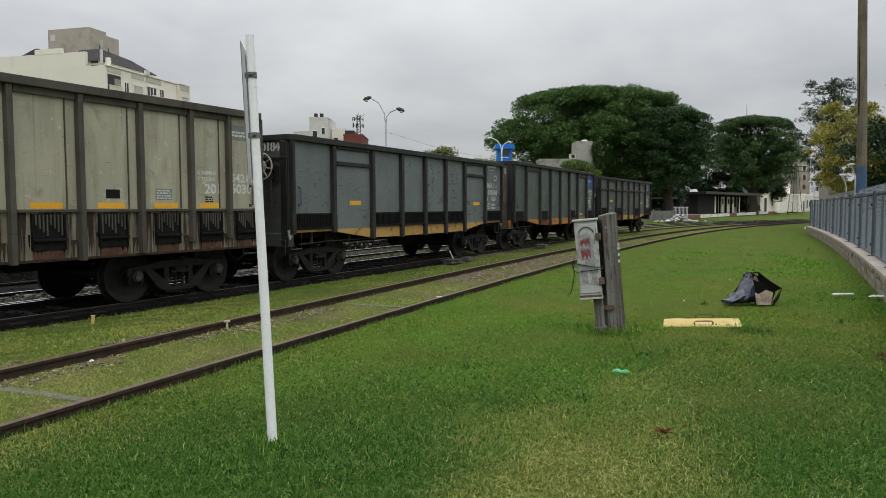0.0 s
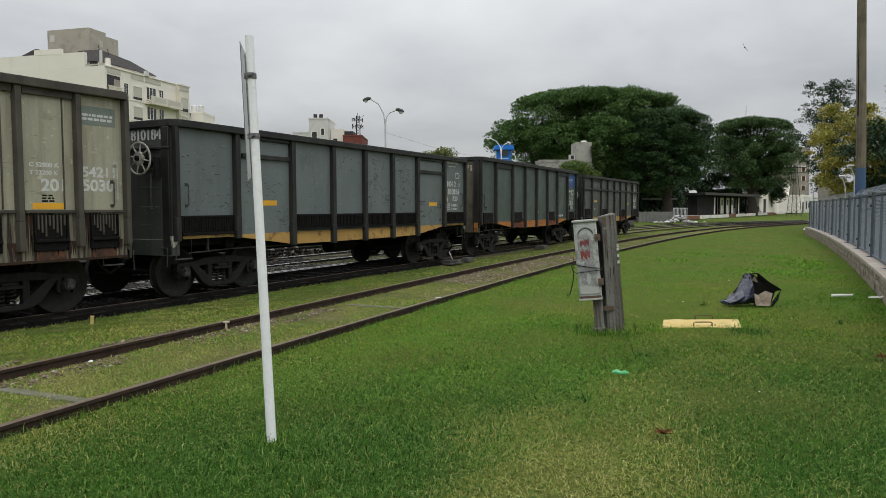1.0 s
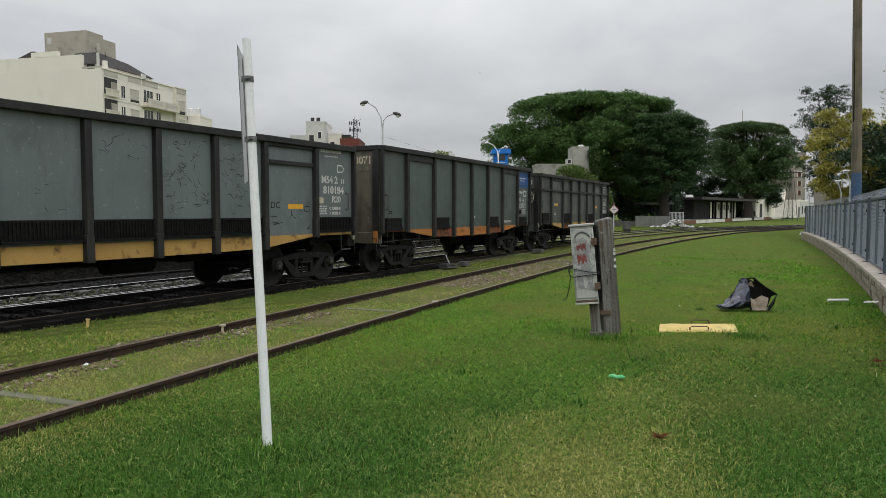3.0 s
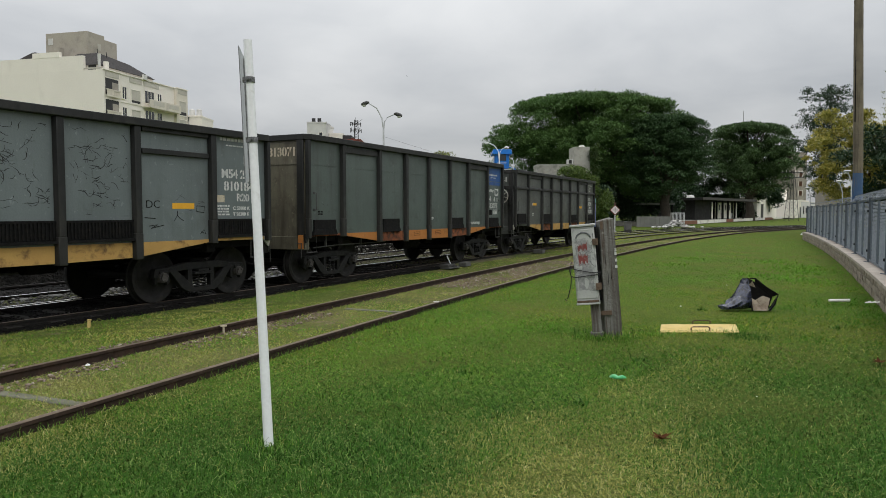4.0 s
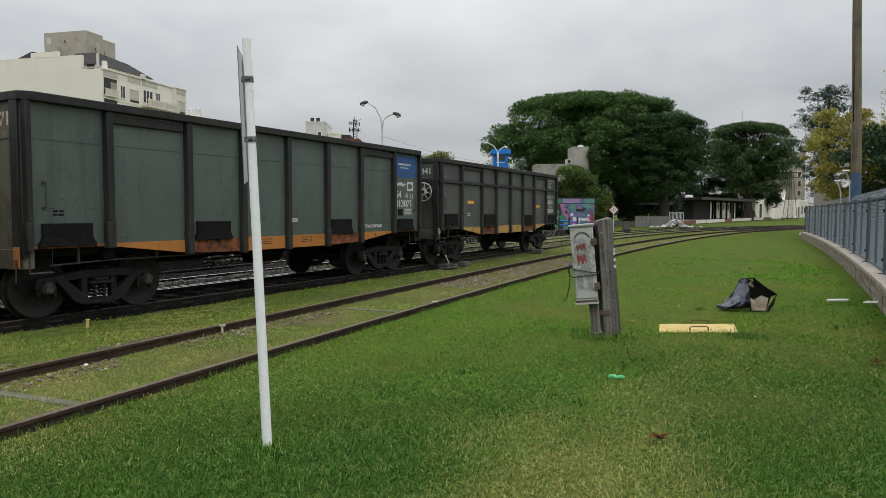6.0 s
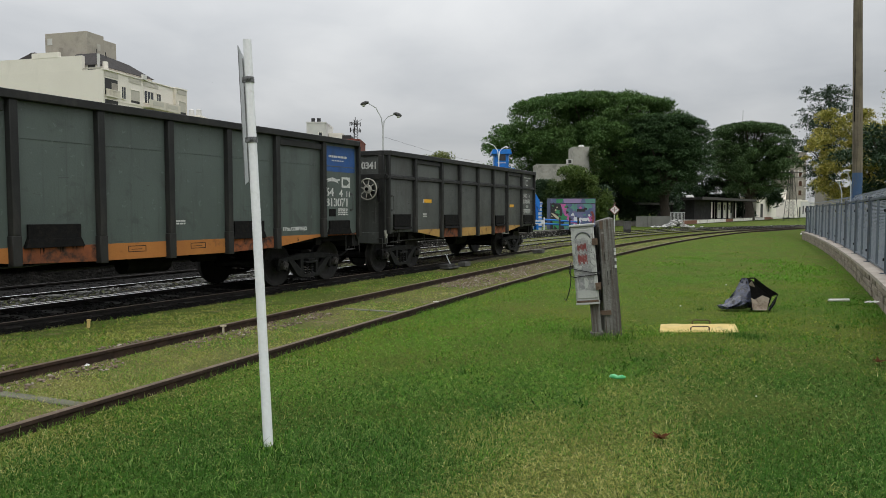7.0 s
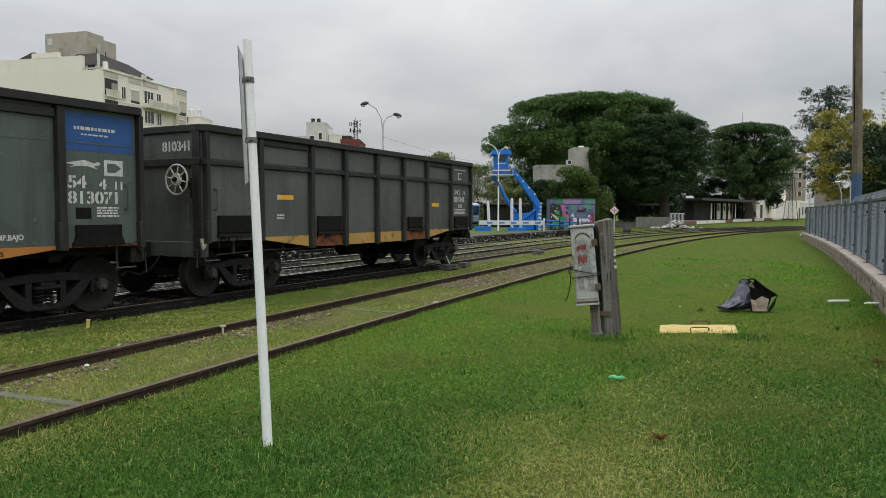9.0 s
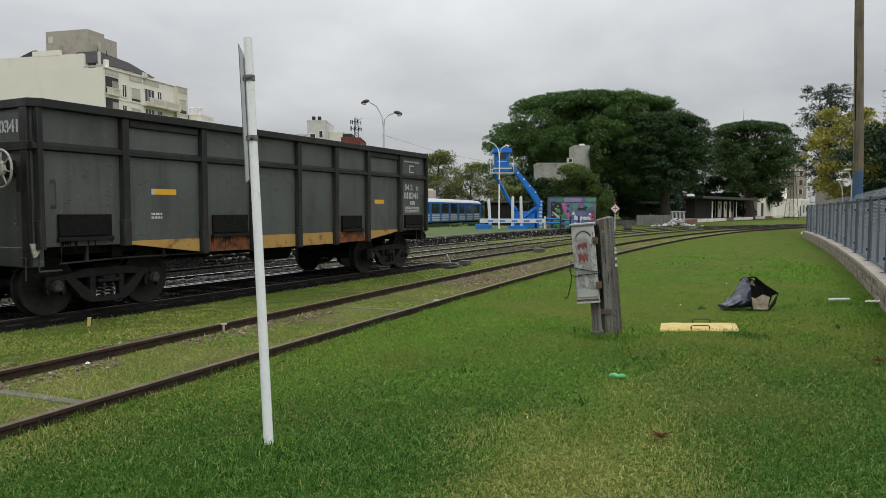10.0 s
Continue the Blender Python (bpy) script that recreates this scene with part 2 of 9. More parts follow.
# ---------------------------------------------------------------- building blocks
class Solid:
    """Points and faces of one mesh, gathered from simple forms."""

    def __init__(self):
        self.v, self.f = [], []

    def add(self, verts, faces, m=None):
        k = len(self.v)
        self.v += [tuple(m @ Vector(p)) for p in verts] if m else [tuple(p) for p in verts]
        self.f += [tuple(i + k for i in f) for f in faces]
        return self

    def box(self, x0, x1, y0, y1, z0, z1, m=None):
        p = [(x, y, z) for z in (z0, z1) for y in (y0, y1) for x in (x0, x1)]
        return self.add(p, [(0, 2, 3, 1), (4, 5, 7, 6), (0, 1, 5, 4), (2, 6, 7, 3), (0, 4, 6, 2), (1, 3, 7, 5)], m)

    def cyl(self, a, b, r, r2=None, n=12, caps=True):
        a, b = Vector(a), Vector(b)
        r2 = r if r2 is None else r2
        q = (b - a).to_track_quat("Z", "Y")
        ring = [Vector((math.cos(2 * math.pi * i / n), math.sin(2 * math.pi * i / n), 0)) for i in range(n)]
        p = [a + q @ (d * r) for d in ring] + [b + q @ (d * r2) for d in ring]
        f = [(i, (i + 1) % n, n + (i + 1) % n, n + i) for i in range(n)]
        if caps:
            f += [tuple(range(n - 1, -1, -1)), tuple(range(n, 2 * n))]
        return self.add(p, f)

    def tube(self, pts, r, n=8):
        pts = [Vector(p) for p in pts]
        rs = r if isinstance(r, (list, tuple)) else [r] * len(pts)
        rings = []
        for i, p in enumerate(pts):
            d = (pts[min(i + 1, len(pts) - 1)] - pts[max(i - 1, 0)]).normalized()
            ref = Vector((0, 0, 1)) if abs(d.z) < 0.9 else Vector((1, 0, 0))
            u = d.cross(ref).normalized()
            w = u.cross(d)
            rings += [p + (u * math.cos(2 * math.pi * k / n) + w * math.sin(2 * math.pi * k / n)) * rs[i] for k in range(n)]
        f = []
        for i in range(len(pts) - 1):
            for k in range(n):
                f.append((i * n + k, i * n + (k + 1) % n, (i + 1) * n + (k + 1) % n, (i + 1) * n + k))
        f += [tuple(range(n - 1, -1, -1)), tuple(range((len(pts) - 1) * n, len(pts) * n))]
        return self.add(rings, f)

    def prism(self, outline, y0, y1, m=None):
        """An outline in x and z, pushed from y0 to y1."""
        n = len(outline)
        p = [(x, y0, z) for x, z in outline] + [(x, y1, z) for x, z in outline]
        f = [(i, (i + 1) % n, n + (i + 1) % n, n + i) for i in range(n)]
        f += [tuple(range(n - 1, -1, -1)), tuple(range(n, 2 * n))]
        return self.add(p, f, m)

    def lathe(self, prof, n=24, m=None):
        """A profile of (radius, height) turned about the y axis."""
        p, f, k = [], [], len(prof)
        for i in range(n):
            a = 2 * math.pi * i / n
            p += [(r * math.cos(a), y, r * math.sin(a)) for r, y in prof]
        for i in range(n):
            j = (i + 1) % n
            for q in range(k - 1):
                f.append((i * k + q, j * k + q, j * k + q + 1, i * k + q + 1))
        return self.add(p, f, m)

    def ring(self, centre, axis, R, r, n=24, k=8):
        q = Vector(axis).to_track_quat("Z", "Y")
        c = Vector(centre)
        p, f = [], []
        for i in range(n):
            a = 2 * math.pi * i / n
            for j in range(k):
                b = 2 * math.pi * j / k
                p.append(c + q @ Vector(((R + r * math.cos(b)) * math.cos(a), (R + r * math.cos(b)) * math.sin(a), r * math.sin(b))))
        for i in range(n):
            for j in range(k):
                f.append((i * k + j, ((i + 1) % n) * k + j, ((i + 1) % n) * k + (j + 1) % k, i * k + (j + 1) % k))
        return self.add(p, f)

    def mesh(self, name, mat, smooth=40):
        me = bpy.data.meshes.new(name)
        me.from_pydata(self.v, [], self.f)
        me.validate()
        b = bmesh.new()
        b.from_mesh(me)
        bmesh.ops.recalc_face_normals(b, faces=b.faces)
        b.to_mesh(me)
        b.free()
        if smooth:
            me.shade_smooth()
            me.set_sharp_from_angle(angle=radians(smooth))
        me.materials.append(mat)
        return me


def part(name, solid, mat, parent=None, label="", bevel=0.0, at=None, smooth=40):
    me = solid if isinstance(solid, bpy.types.Mesh) else solid.mesh(name, mat, smooth)
    ob = new(name, me)
    ob.parent = parent
    if at is not None:
        ob.matrix_basis = at
    if label:
        ob["label"] = label
    if bevel:
        mod = ob.modifiers.new("edge", "BEVEL")
        mod.width, mod.segments, mod.limit_method, mod.angle_limit = bevel, 2, "ANGLE", radians(40)
    return ob


def empty(name, m, label, category, group="", kind=""):
    ob = new(name)
    ob.empty_display_size = 0.2
    ob.matrix_basis = m
    return tagged(ob, label, category, group, kind)


def lettering(name, text, size, mat, parent, at, label="", depth=0.0015, wide=1.0, align="LEFT", bold=0.03, bridge=None):
    cu = bpy.data.curves.new(name, "FONT")
    cu.body, cu.size, cu.extrude, cu.align_x, cu.offset = text, size, depth, align, bold * size
    tmp = bpy.data.objects.new(name, cu)
    me = bpy.data.meshes.new_from_object(tmp)
    bpy.data.objects.remove(tmp)
    me.transform(Matrix.Diagonal((wide, 1, 1, 1)))
    me.materials.clear()
    me.materials.append(mat)
    if size < 0.12:
        return tagged(part(name, me, mat, parent, label, at=at), kind="stuff")
    # larger characters: each one its own part
    bm = bmesh.new()
    bm.from_mesh(me)
    left = set(bm.verts)
    while left:
        todo, isle = [left.pop()], []
        while todo:
            v = todo.pop()
            isle.append(v)
            for e in v.link_edges:
                o = e.other_vert(v)
                if o in left:
                    left.remove(o)
                    todo.append(o)
        so = Solid()
        nr = {v: i for i, v in enumerate(isle)}
        so.v = [tuple(v.co) for v in isle]
        so.f = [tuple(nr[v] for v in f.verts) for f in bm.faces if f.verts[0] in nr]
        part("character", so, mat, parent, label, at=at, smooth=0)
        xs, ys = [p[0] for p in so.v], [p[1] for p in so.v]
        if bridge and max(xs) - min(xs) > 0.3 * size:      # the gap that a stencil leaves
            c, g = (min(xs) + max(xs)) / 2, 0.028 * size
            part("stencil_gap", Solid().box(c - g, c + g, min(ys) - 0.002, max(ys) + 0.002, depth, depth + 0.0012), bridge, parent, at=at, smooth=0)
    bm.free()


SIDE = pose(0, 0, 0, 90, 0, 0)


# ---------------------------------------------------------------- the lines of the tracks
STEP = 0.1
S_GRID = np.arange(-45, 150, STEP)


def line(x0, turn, bend, more, past=8.0, limit=75.0):
    s = np.minimum(S_GRID, limit)
    th = turn + bend * s + more * np.maximum(s - past, 0) ** 2 / 2
    x, y = np.cumsum(np.sin(th)) * STEP, np.cumsum(np.cos(th)) * STEP
    i = int(np.argmin(abs(S_GRID)))
    return x - x[i] + x0, y - y[i] + 8.0, th


GAUGE = 1.746                                            # between the heads of the rails, broad gauge
MAIN = line(-7.543, 0.5124, -0.00364, 0.00028)          # the near rail of the running line
LAWN = line(-3.025, 0.4034, 0.00225, 0.000079)           # the middle of the track in the lawn


def on(track, s, off=0.0, z=0.0):
    """A point s metres along a track and off metres to its right."""
    x, y, th = (float(np.interp(s, S_GRID, a)) for a in track)
    return Vector((x + off * math.cos(th), y - off * math.sin(th), z))


def heading(track, s):
    return float(np.interp(s, S_GRID, track[2]))


def sweep(profile, track, s0, s1, off, step=0.8, closed=True):
    """A cross-section of (across, up) drawn along a track."""
    n = max(2, int((s1 - s0) / step))
    k = len(profile)
    so = Solid()
    p, f = [], []
    for i in range(n + 1):
        s = s0 + (s1 - s0) * i / n
        p += [on(track, s, off + a, z) for a, z in profile]
    for i in range(n):
        for j in range(k if closed else k - 1):
            f.append((i * k + j, i * k + (j + 1) % k, (i + 1) * k + (j + 1) % k, (i + 1) * k + j))
    return so.add(p, f)


# ---------------------------------------------------------------- ground
def lumps(x, y):
    return 0.008 * noise.noise((x * 0.5, y * 0.5, 3.1)) + 0.005 * noise.noise((x * 1.9, y * 1.9, 7.7))


GROUND_Z = -0.15


def ground_material(name, green, dry, worn, thatch_shade=None):
    m, nt, b = material(name)
    c = mixed(nt, noise_fac(nt, 0.45, 0.40, 0.66, detail=6), green, dry)
    c = mixed(nt, noise_fac(nt, 2.6, 0.56, 0.74, detail=6), c, worn)
    c = mixed(nt, noise_fac(nt, 30, 0.45, 0.60, detail=5), mixed(nt, 0.30, c, (0.010, 0.018, 0.005)), c)
    c = mixed(nt, noise_fac(nt, 95, 0.42, 0.62, detail=5), mixed(nt, 0.45, c, (0.014, 0.024, 0.005)), c)
    c = mixed(nt, noise_fac(nt, 230, 0.55, 0.66, detail=2), c, mixed(nt, 0.22, c, (0.36, 0.34, 0.16)))
    if thatch_shade:          # thatch colour darkened for shade between the near blades, paling with y
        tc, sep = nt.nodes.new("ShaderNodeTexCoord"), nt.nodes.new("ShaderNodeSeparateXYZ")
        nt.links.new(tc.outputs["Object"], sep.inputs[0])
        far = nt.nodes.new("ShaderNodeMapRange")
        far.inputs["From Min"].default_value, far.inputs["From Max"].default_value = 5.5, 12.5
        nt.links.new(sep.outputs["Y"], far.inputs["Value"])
        c = mixed(nt, far.outputs[0], mixed(nt, noise_fac(nt, 20, 0.35, 0.65, detail=5), thatch_shade, tuple(q * 2.2 for q in thatch_shade)), c)
    nt.links.new(c, b.inputs["Base Color"])
    b.inputs["Roughness"].default_value, b.inputs["Specular IOR Level"].default_value = 1.0, 0.05
    bumped(nt, b, noise_fac(nt, 35, 0.25, 0.75, detail=6), 0.9, 0.03)
    return m


def make_ground():
    near_x = np.arange(-16, 24, 0.4)
    near_y = np.arange(1, 46, 0.4)
    far = np.cumsum(np.geomspace(0.6, 500, 26))
    xs = np.concatenate([near_x[0] - far[::-1], near_x, near_x[-1] + far])
    ys = np.concatenate([near_y[0] - far[::-1], near_y, near_y[-1] + far])
    so = Solid()
    nx = len(xs)
    so.v = [(float(x), float(y), GROUND_Z + lumps(x, y)) for y in ys for x in xs]
    so.f = [(j * nx + i, j * nx + i + 1, (j + 1) * nx + i + 1, (j + 1) * nx + i) for j in range(len(ys) - 1) for i in range(nx - 1)]
    tagged(part("ground", so, ground_material("lawn_soil", (0.118, 0.200, 0.030), (0.175, 0.198, 0.045), (0.19, 0.185, 0.060), thatch_shade=(0.052, 0.066, 0.014))), "mown green lawn with yellowish worn patches", "ground", kind="structure")


make_ground()


def bank(o):
    """Turf heaped against the outside of the sunken rails."""
    return 0.060 * np.exp(-np.clip(o - 0.93, 0, 9) / 0.28) * (o > 0) + 0.035 * np.exp(-np.clip(-o - 0.95, 0, 9) / 0.3) * (o < 0)


for q in (1, -1):
    _p = [(q * o, GROUND_Z + float(bank(np.array(q * o))) - 0.006) for o in (0.92, 1.0, 1.1, 1.25, 1.5, 1.9)]
    tagged(part("turf_bank", sweep(_p[::q], LAWN, -10, 60, 0, closed=False), bpy.data.materials["lawn_soil"]), "turf heaped against the rusty rail", "turf", kind="structure")

_v, _across = [], 9
_q = random.Random(61)
for _s in np.arange(-14, 70, 0.25):
    _a = on(MAIN, _s, 0.28, GROUND_Z + 0.010)
    _b = on(LAWN, float(np.interp(_a.y, LAWN[1], S_GRID)), -1.15, GROUND_Z + 0.010)
    _b = _b if _b.x > _a.x + 0.1 else _a + Vector((0.1, 0, 0))
    _v += [_a.lerp(_b, k / (_across - 1)) + Vector((0, 0, _q.uniform(-0.014, 0.014))) for k in range(_across)]
_n = len(_v) // _across
_f = [(_across * i + k, _across * i + k + 1, _across * (i + 1) + k + 1, _across * (i + 1) + k) for i in range(_n - 1) for k in range(_across - 1)]
tagged(part("verge", Solid().add(_v, _f), ground_material("verge_soil", (0.115, 0.175, 0.032), (0.20, 0.21, 0.065), (0.30, 0.235, 0.155))), "strip of thin yellowish grass between the tracks", "ground", kind="structure")

RAIL = [(-0.07, -0.15), (0.07, -0.15), (0.07, -0.138), (0.012, -0.118), (0.012, -0.042), (0.036, -0.030), (0.036, -0.002), (-0.036, -0.002),
        (-0.036, -0.030), (-0.012, -0.042), (-0.012, -0.118), (-0.07, -0.138)]
RAIL_TOP = [(-0.033, -0.006), (0.033, -0.006), (0.033, -0.001), (0.022, 0.002), (-0.022, 0.002), (-0.033, -0.001)]


def rail(track, off, s0, s1, body, top, label):
    ob = part("rail", sweep(RAIL, track, s0, s1, off), body)
    tagged(ob, label, "rail", "rails", "structure")
    part("running_surface", sweep(RAIL_TOP, track, s0, s1, off), top, ob)


rail(LAWN, GAUGE / 2, -9, 95, M["rail_rust"], M["rail_top_rust"], "rusty steel rail sunk in the lawn")
rail(LAWN, -GAUGE / 2, -12, 95, M["rail_rust"], M["rail_top_rust"], "rusty steel rail sunk in the lawn")
rail(MAIN, 0, -22, 95, M["rail_dark"], M["rail_top_rust"], "dark steel rail of the running line")
rail(MAIN, -GAUGE, -22, 95, M["rail_dark"], M["rail_shine"], "worn steel rail of the running line")
rail(MAIN, 0.19 - GAUGE, -22, 13, M["rail_dark"], M["rail_shine"], "check rail laid inside the running line")
rail(MAIN, -3.2, -26, 95, M["rail_dark"], M["rail_shine"], "worn steel rail on grey ballast")
rail(MAIN, -3.2 - GAUGE, -26, 14, M["rail_dark"], M["rail_dark"], "black rail along the platform")
rail(MAIN, -3.2 - GAUGE, 14, 95, M["rail_dark"], M["rail_shine"], "worn steel rail along the platform")


# ---------------------------------------------------------------- the goods train
HALF = 1.56        # half the width over the ribs
SKIN = 1.47        # half the width over the side plates
WHEEL_R = 0.455
BOGIE = 0.883      # half the wheelbase


def wheelset_mesh():
    so = Solid()
    so.cyl((0, -1.08, 0), (0, 1.08, 0), 0.075, n=12)
    for s in (-1, 1):
        prof = [(0.0, 0.055), (0.12, 0.06), (0.14, 0.035), (0.30, 0.02), (0.36, 0.05), (0.39, 0.066), (WHEEL_R - 0.004, 0.066), (WHEEL_R, 0.055),
                (WHEEL_R + 0.004, -0.045), (WHEEL_R + 0.030, -0.052), (WHEEL_R + 0.032, -0.070), (0.38, -0.072), (0.34, -0.05), (0.14, -0.04), (0.0, -0.04)]
        so.lathe([(r, s * (0.873 + y)) for r, y in prof], n=40)
        for k in range(4):
            a = k * math.pi / 2 + 0.4
            so.cyl((0.24 * math.cos(a), s * 0.90, 0.24 * math.sin(a)), (0.24 * math.cos(a), s * 0.905, 0.24 * math.sin(a)), 0.022, n=8)
    return so.mesh("wheelset", M["wheel_steel"])


def cap_mesh(s):
    so = Solid()
    so.cyl((0, s * 1.06, 0), (0, s * 1.19, 0), 0.098, 0.088, n=20)
    so.cyl((0, s * 1.19, 0), (0, s * 1.215, 0), 0.070, n=20)
    for k in range(3):
        a = k * 2 * math.pi / 3 + 0.5
        so.cyl((0.052 * math.cos(a), s * 1.21, 0.052 * math.sin(a)), (0.052 * math.cos(a), s * 1.235, 0.052 * math.sin(a)), 0.017, n=6)
    return so.mesh("bearing_cap", M["bearing"])


def side_frame_mesh(s):
    """A cast three-piece bogie frame: boxes over the bearings, top and bottom chords, columns and a window for the springs."""
    so = Solid()

    def web(outline, inner, outer):
        so.prism(outline, *sorted((s * inner, s * outer)))
    top, bot = 0.17, -0.25
    web([(-1.06, 0.0), (-1.03, 0.15), (-0.72, 0.17), (-0.34, top + 0.06), (0.34, top + 0.06), (0.72, 0.17), (1.03, 0.15), (1.06, 0.0), (0.98, 0.0), (0.93, 0.08),
         (0.72, 0.07), (0.32, top - 0.07), (-0.32, top - 0.07), (-0.72, 0.07), (-0.93, 0.08), (-0.98, 0.0)], 1.020, 1.140)
    for q in (-1, 1):
        web([(q * 0.76, 0.13), (q * 0.60, 0.13), (q * 0.24, bot + 0.07), (q * 0.16, bot - 0.03), (q * 0.32, bot - 0.05), (q * 0.46, bot + 0.02)], 1.026, 1.150)
        web([(q * 0.21, top), (q * 0.31, top), (q * 0.31, bot), (q * 0.21, bot)], 1.032, 1.132)
        web([(q * 0.74, 0.145), (q * 1.00, 0.145), (q * 1.03, -0.10), (q * 0.97, -0.15), (q * 0.97, 0.0), (q * 0.78, 0.0), (q * 0.78, -0.15), (q * 0.71, -0.10)], 1.038, 1.126)
        web([(q * 0.80, 0.11), (q * 0.95, 0.11), (q * 0.95, 0.05), (q * 0.80, 0.05)], 1.10, 1.172)
    web([(-0.31, bot + 0.02), (-0.31, bot - 0.06), (0.31, bot - 0.06), (0.31, bot + 0.02)], 1.044, 1.145)
    y2, y3 = sorted((s * 1.00, s * 1.20))
    so.box(-0.205, 0.205, y2, y3, 0.0, 0.05)
    so.box(-0.12, 0.12, y2 + 0.003, y3 - 0.003, 0.05, 0.10)
    return so.mesh("side_frame", M["frame_dark"])


def spring_mesh(x, s):
    so = Solid()
    pts = []
    for i in range(44):
        a = 2 * math.pi * i / 10
        pts.append((x + 0.055 * math.cos(a), s * 1.10 + 0.055 * math.sin(a), -0.255 + 0.25 * i / 43))
    so.tube(pts, 0.015, n=5)
    return so.mesh("spring", M["frame_dark"])


MESH = {"wheelset": wheelset_mesh(), "cap": {s: cap_mesh(s) for s in (-1, 1)}, "frame": {s: side_frame_mesh(s) for s in (-1, 1)},
        "spring": {(x, s): spring_mesh(x, s) for x in (-0.10, 0.06) for s in (-1, 1)}}
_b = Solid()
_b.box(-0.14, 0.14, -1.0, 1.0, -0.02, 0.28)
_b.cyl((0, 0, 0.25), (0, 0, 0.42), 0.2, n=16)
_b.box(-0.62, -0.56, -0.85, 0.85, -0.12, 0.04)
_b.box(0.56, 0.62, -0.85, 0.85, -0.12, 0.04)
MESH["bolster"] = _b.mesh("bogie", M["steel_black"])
WHEELS = []


def bogie(wagon, x):
    b = part("bogie", MESH["bolster"], None, wagon, "black cast steel bogie", at=pose(x, 0, WHEEL_R))
    for s in (-1, 1):
        part("side_frame", MESH["frame"][s], None, b, bevel=0.010)
        for q in (-0.10, 0.06):
            part("spring", MESH["spring"][q, s], None, b)
    for q in (-1, 1):
        w = part("wheelset", MESH["wheelset"], None, b, at=pose(q * BOGIE, 0, 0))
        WHEELS.append((w, q * BOGIE))
        for s in (-1, 1):
            part("bearing_cap", MESH["cap"][s], None, b, at=pose(q * BOGIE, 0, 0))
    return b


def belly(u, L):
    """Underside of the side wall: high over the bogies, deep in the middle."""
    d = min(u, L - u)
    return 1.06 if d < 1.5 else 1.06 - 0.22 * min(1.0, (d - 1.5) / 1.7)


def rib_mesh(z0, z1, w, s, out=HALF, foot=0.0, foot_w=1.15):
    """A pressed channel rib, tapering to its foot, standing on the skin on side s."""
    so = Solid()
    for za, zb, wa in ((z0 + foot, z1, w), (z0, z0 + foot, w * foot_w)) if foot else ((z0, z1, w),):
        a, b = wa / 2, wa / 2 * 0.72
        p = [(x, s * y, z) for z in (za, zb) for x, y in ((-a, SKIN), (-b, out), (b, out), (a, SKIN))]
        so.add(p, [(0, 1, 2, 3), (7, 6, 5, 4), (0, 4, 5, 1), (1, 5, 6, 2), (2, 6, 7, 3), (3, 7, 4, 0)])
    return so


def handle_solid(u, z0, z1, y, s):
    so = Solid()
    so.tube([(u, s * y, z1), (u, s * (y + 0.06), z1), (u, s * (y + 0.06), z0), (u, s * y, z0)], 0.011, n=6)
    so.box(u - 0.03, u + 0.03, *sorted((s * y, s * (y + 0.012))), z1 - 0.02, z1 + 0.03)
    so.box(u - 0.03, u + 0.03, *sorted((s * y, s * (y + 0.012))), z0 - 0.03, z0 + 0.02)
    return so


def handwheel(wagon, x, y, z, R):
    h = part("handwheel", Solid().ring((x - 0.16, y, z), (1, 0, 0), R, 0.017, n=32), M["handwheel"], wagon, "pale painted handbrake wheel")
    so = Solid()
    so.cyl((x - 0.19, y, z), (x - 0.15, y, z), R * 0.40, R * 0.46, n=20)
    so.cyl((x - 0.20, y, z), (x - 0.02, y, z), 0.022, n=8)
    part("hub", so, M["handwheel"], h)
    part("hub_nut", Solid().cyl((x - 0.225, y, z), (x - 0.18, y, z), 0.045, n=8), M["chip_dark"], h)
    for k in range(8):
        a = k * math.pi / 4 + 0.2
        d = Vector((0, math.cos(a), math.sin(a)))
        c = Vector((x - 0.165, y, z))
        part("spoke", Solid().cyl(c + d * R * 0.42, c + d * R * 0.98, 0.015, 0.011, n=6), M["handwheel"], h)
    br = Solid()
    br.box(x - 0.10, x, y - 0.32, y - 0.26, z - 0.32, z + 0.02)
    br.prism([(x - 0.14, z - 0.02), (x, z - 0.02), (x, z - 0.30)], y - 0.28, y - 0.22)
    br.box(x - 0.08, x, y - 0.10, y + 0.10, z - 0.12, z + 0.12)
    part("brake_bracket", br, M["frame_dark"], wagon)
    ch = Solid()
    for k in range(13):
        c = (x - 0.10, y - 0.20, z - 0.30 - 0.045 * k)
        ch.ring(c, (1, 0, 0) if k % 2 else (0, 1, 0), 0.020, 0.006, n=8, k=4)
    part("chain", ch, M["axle_cap"], wagon)


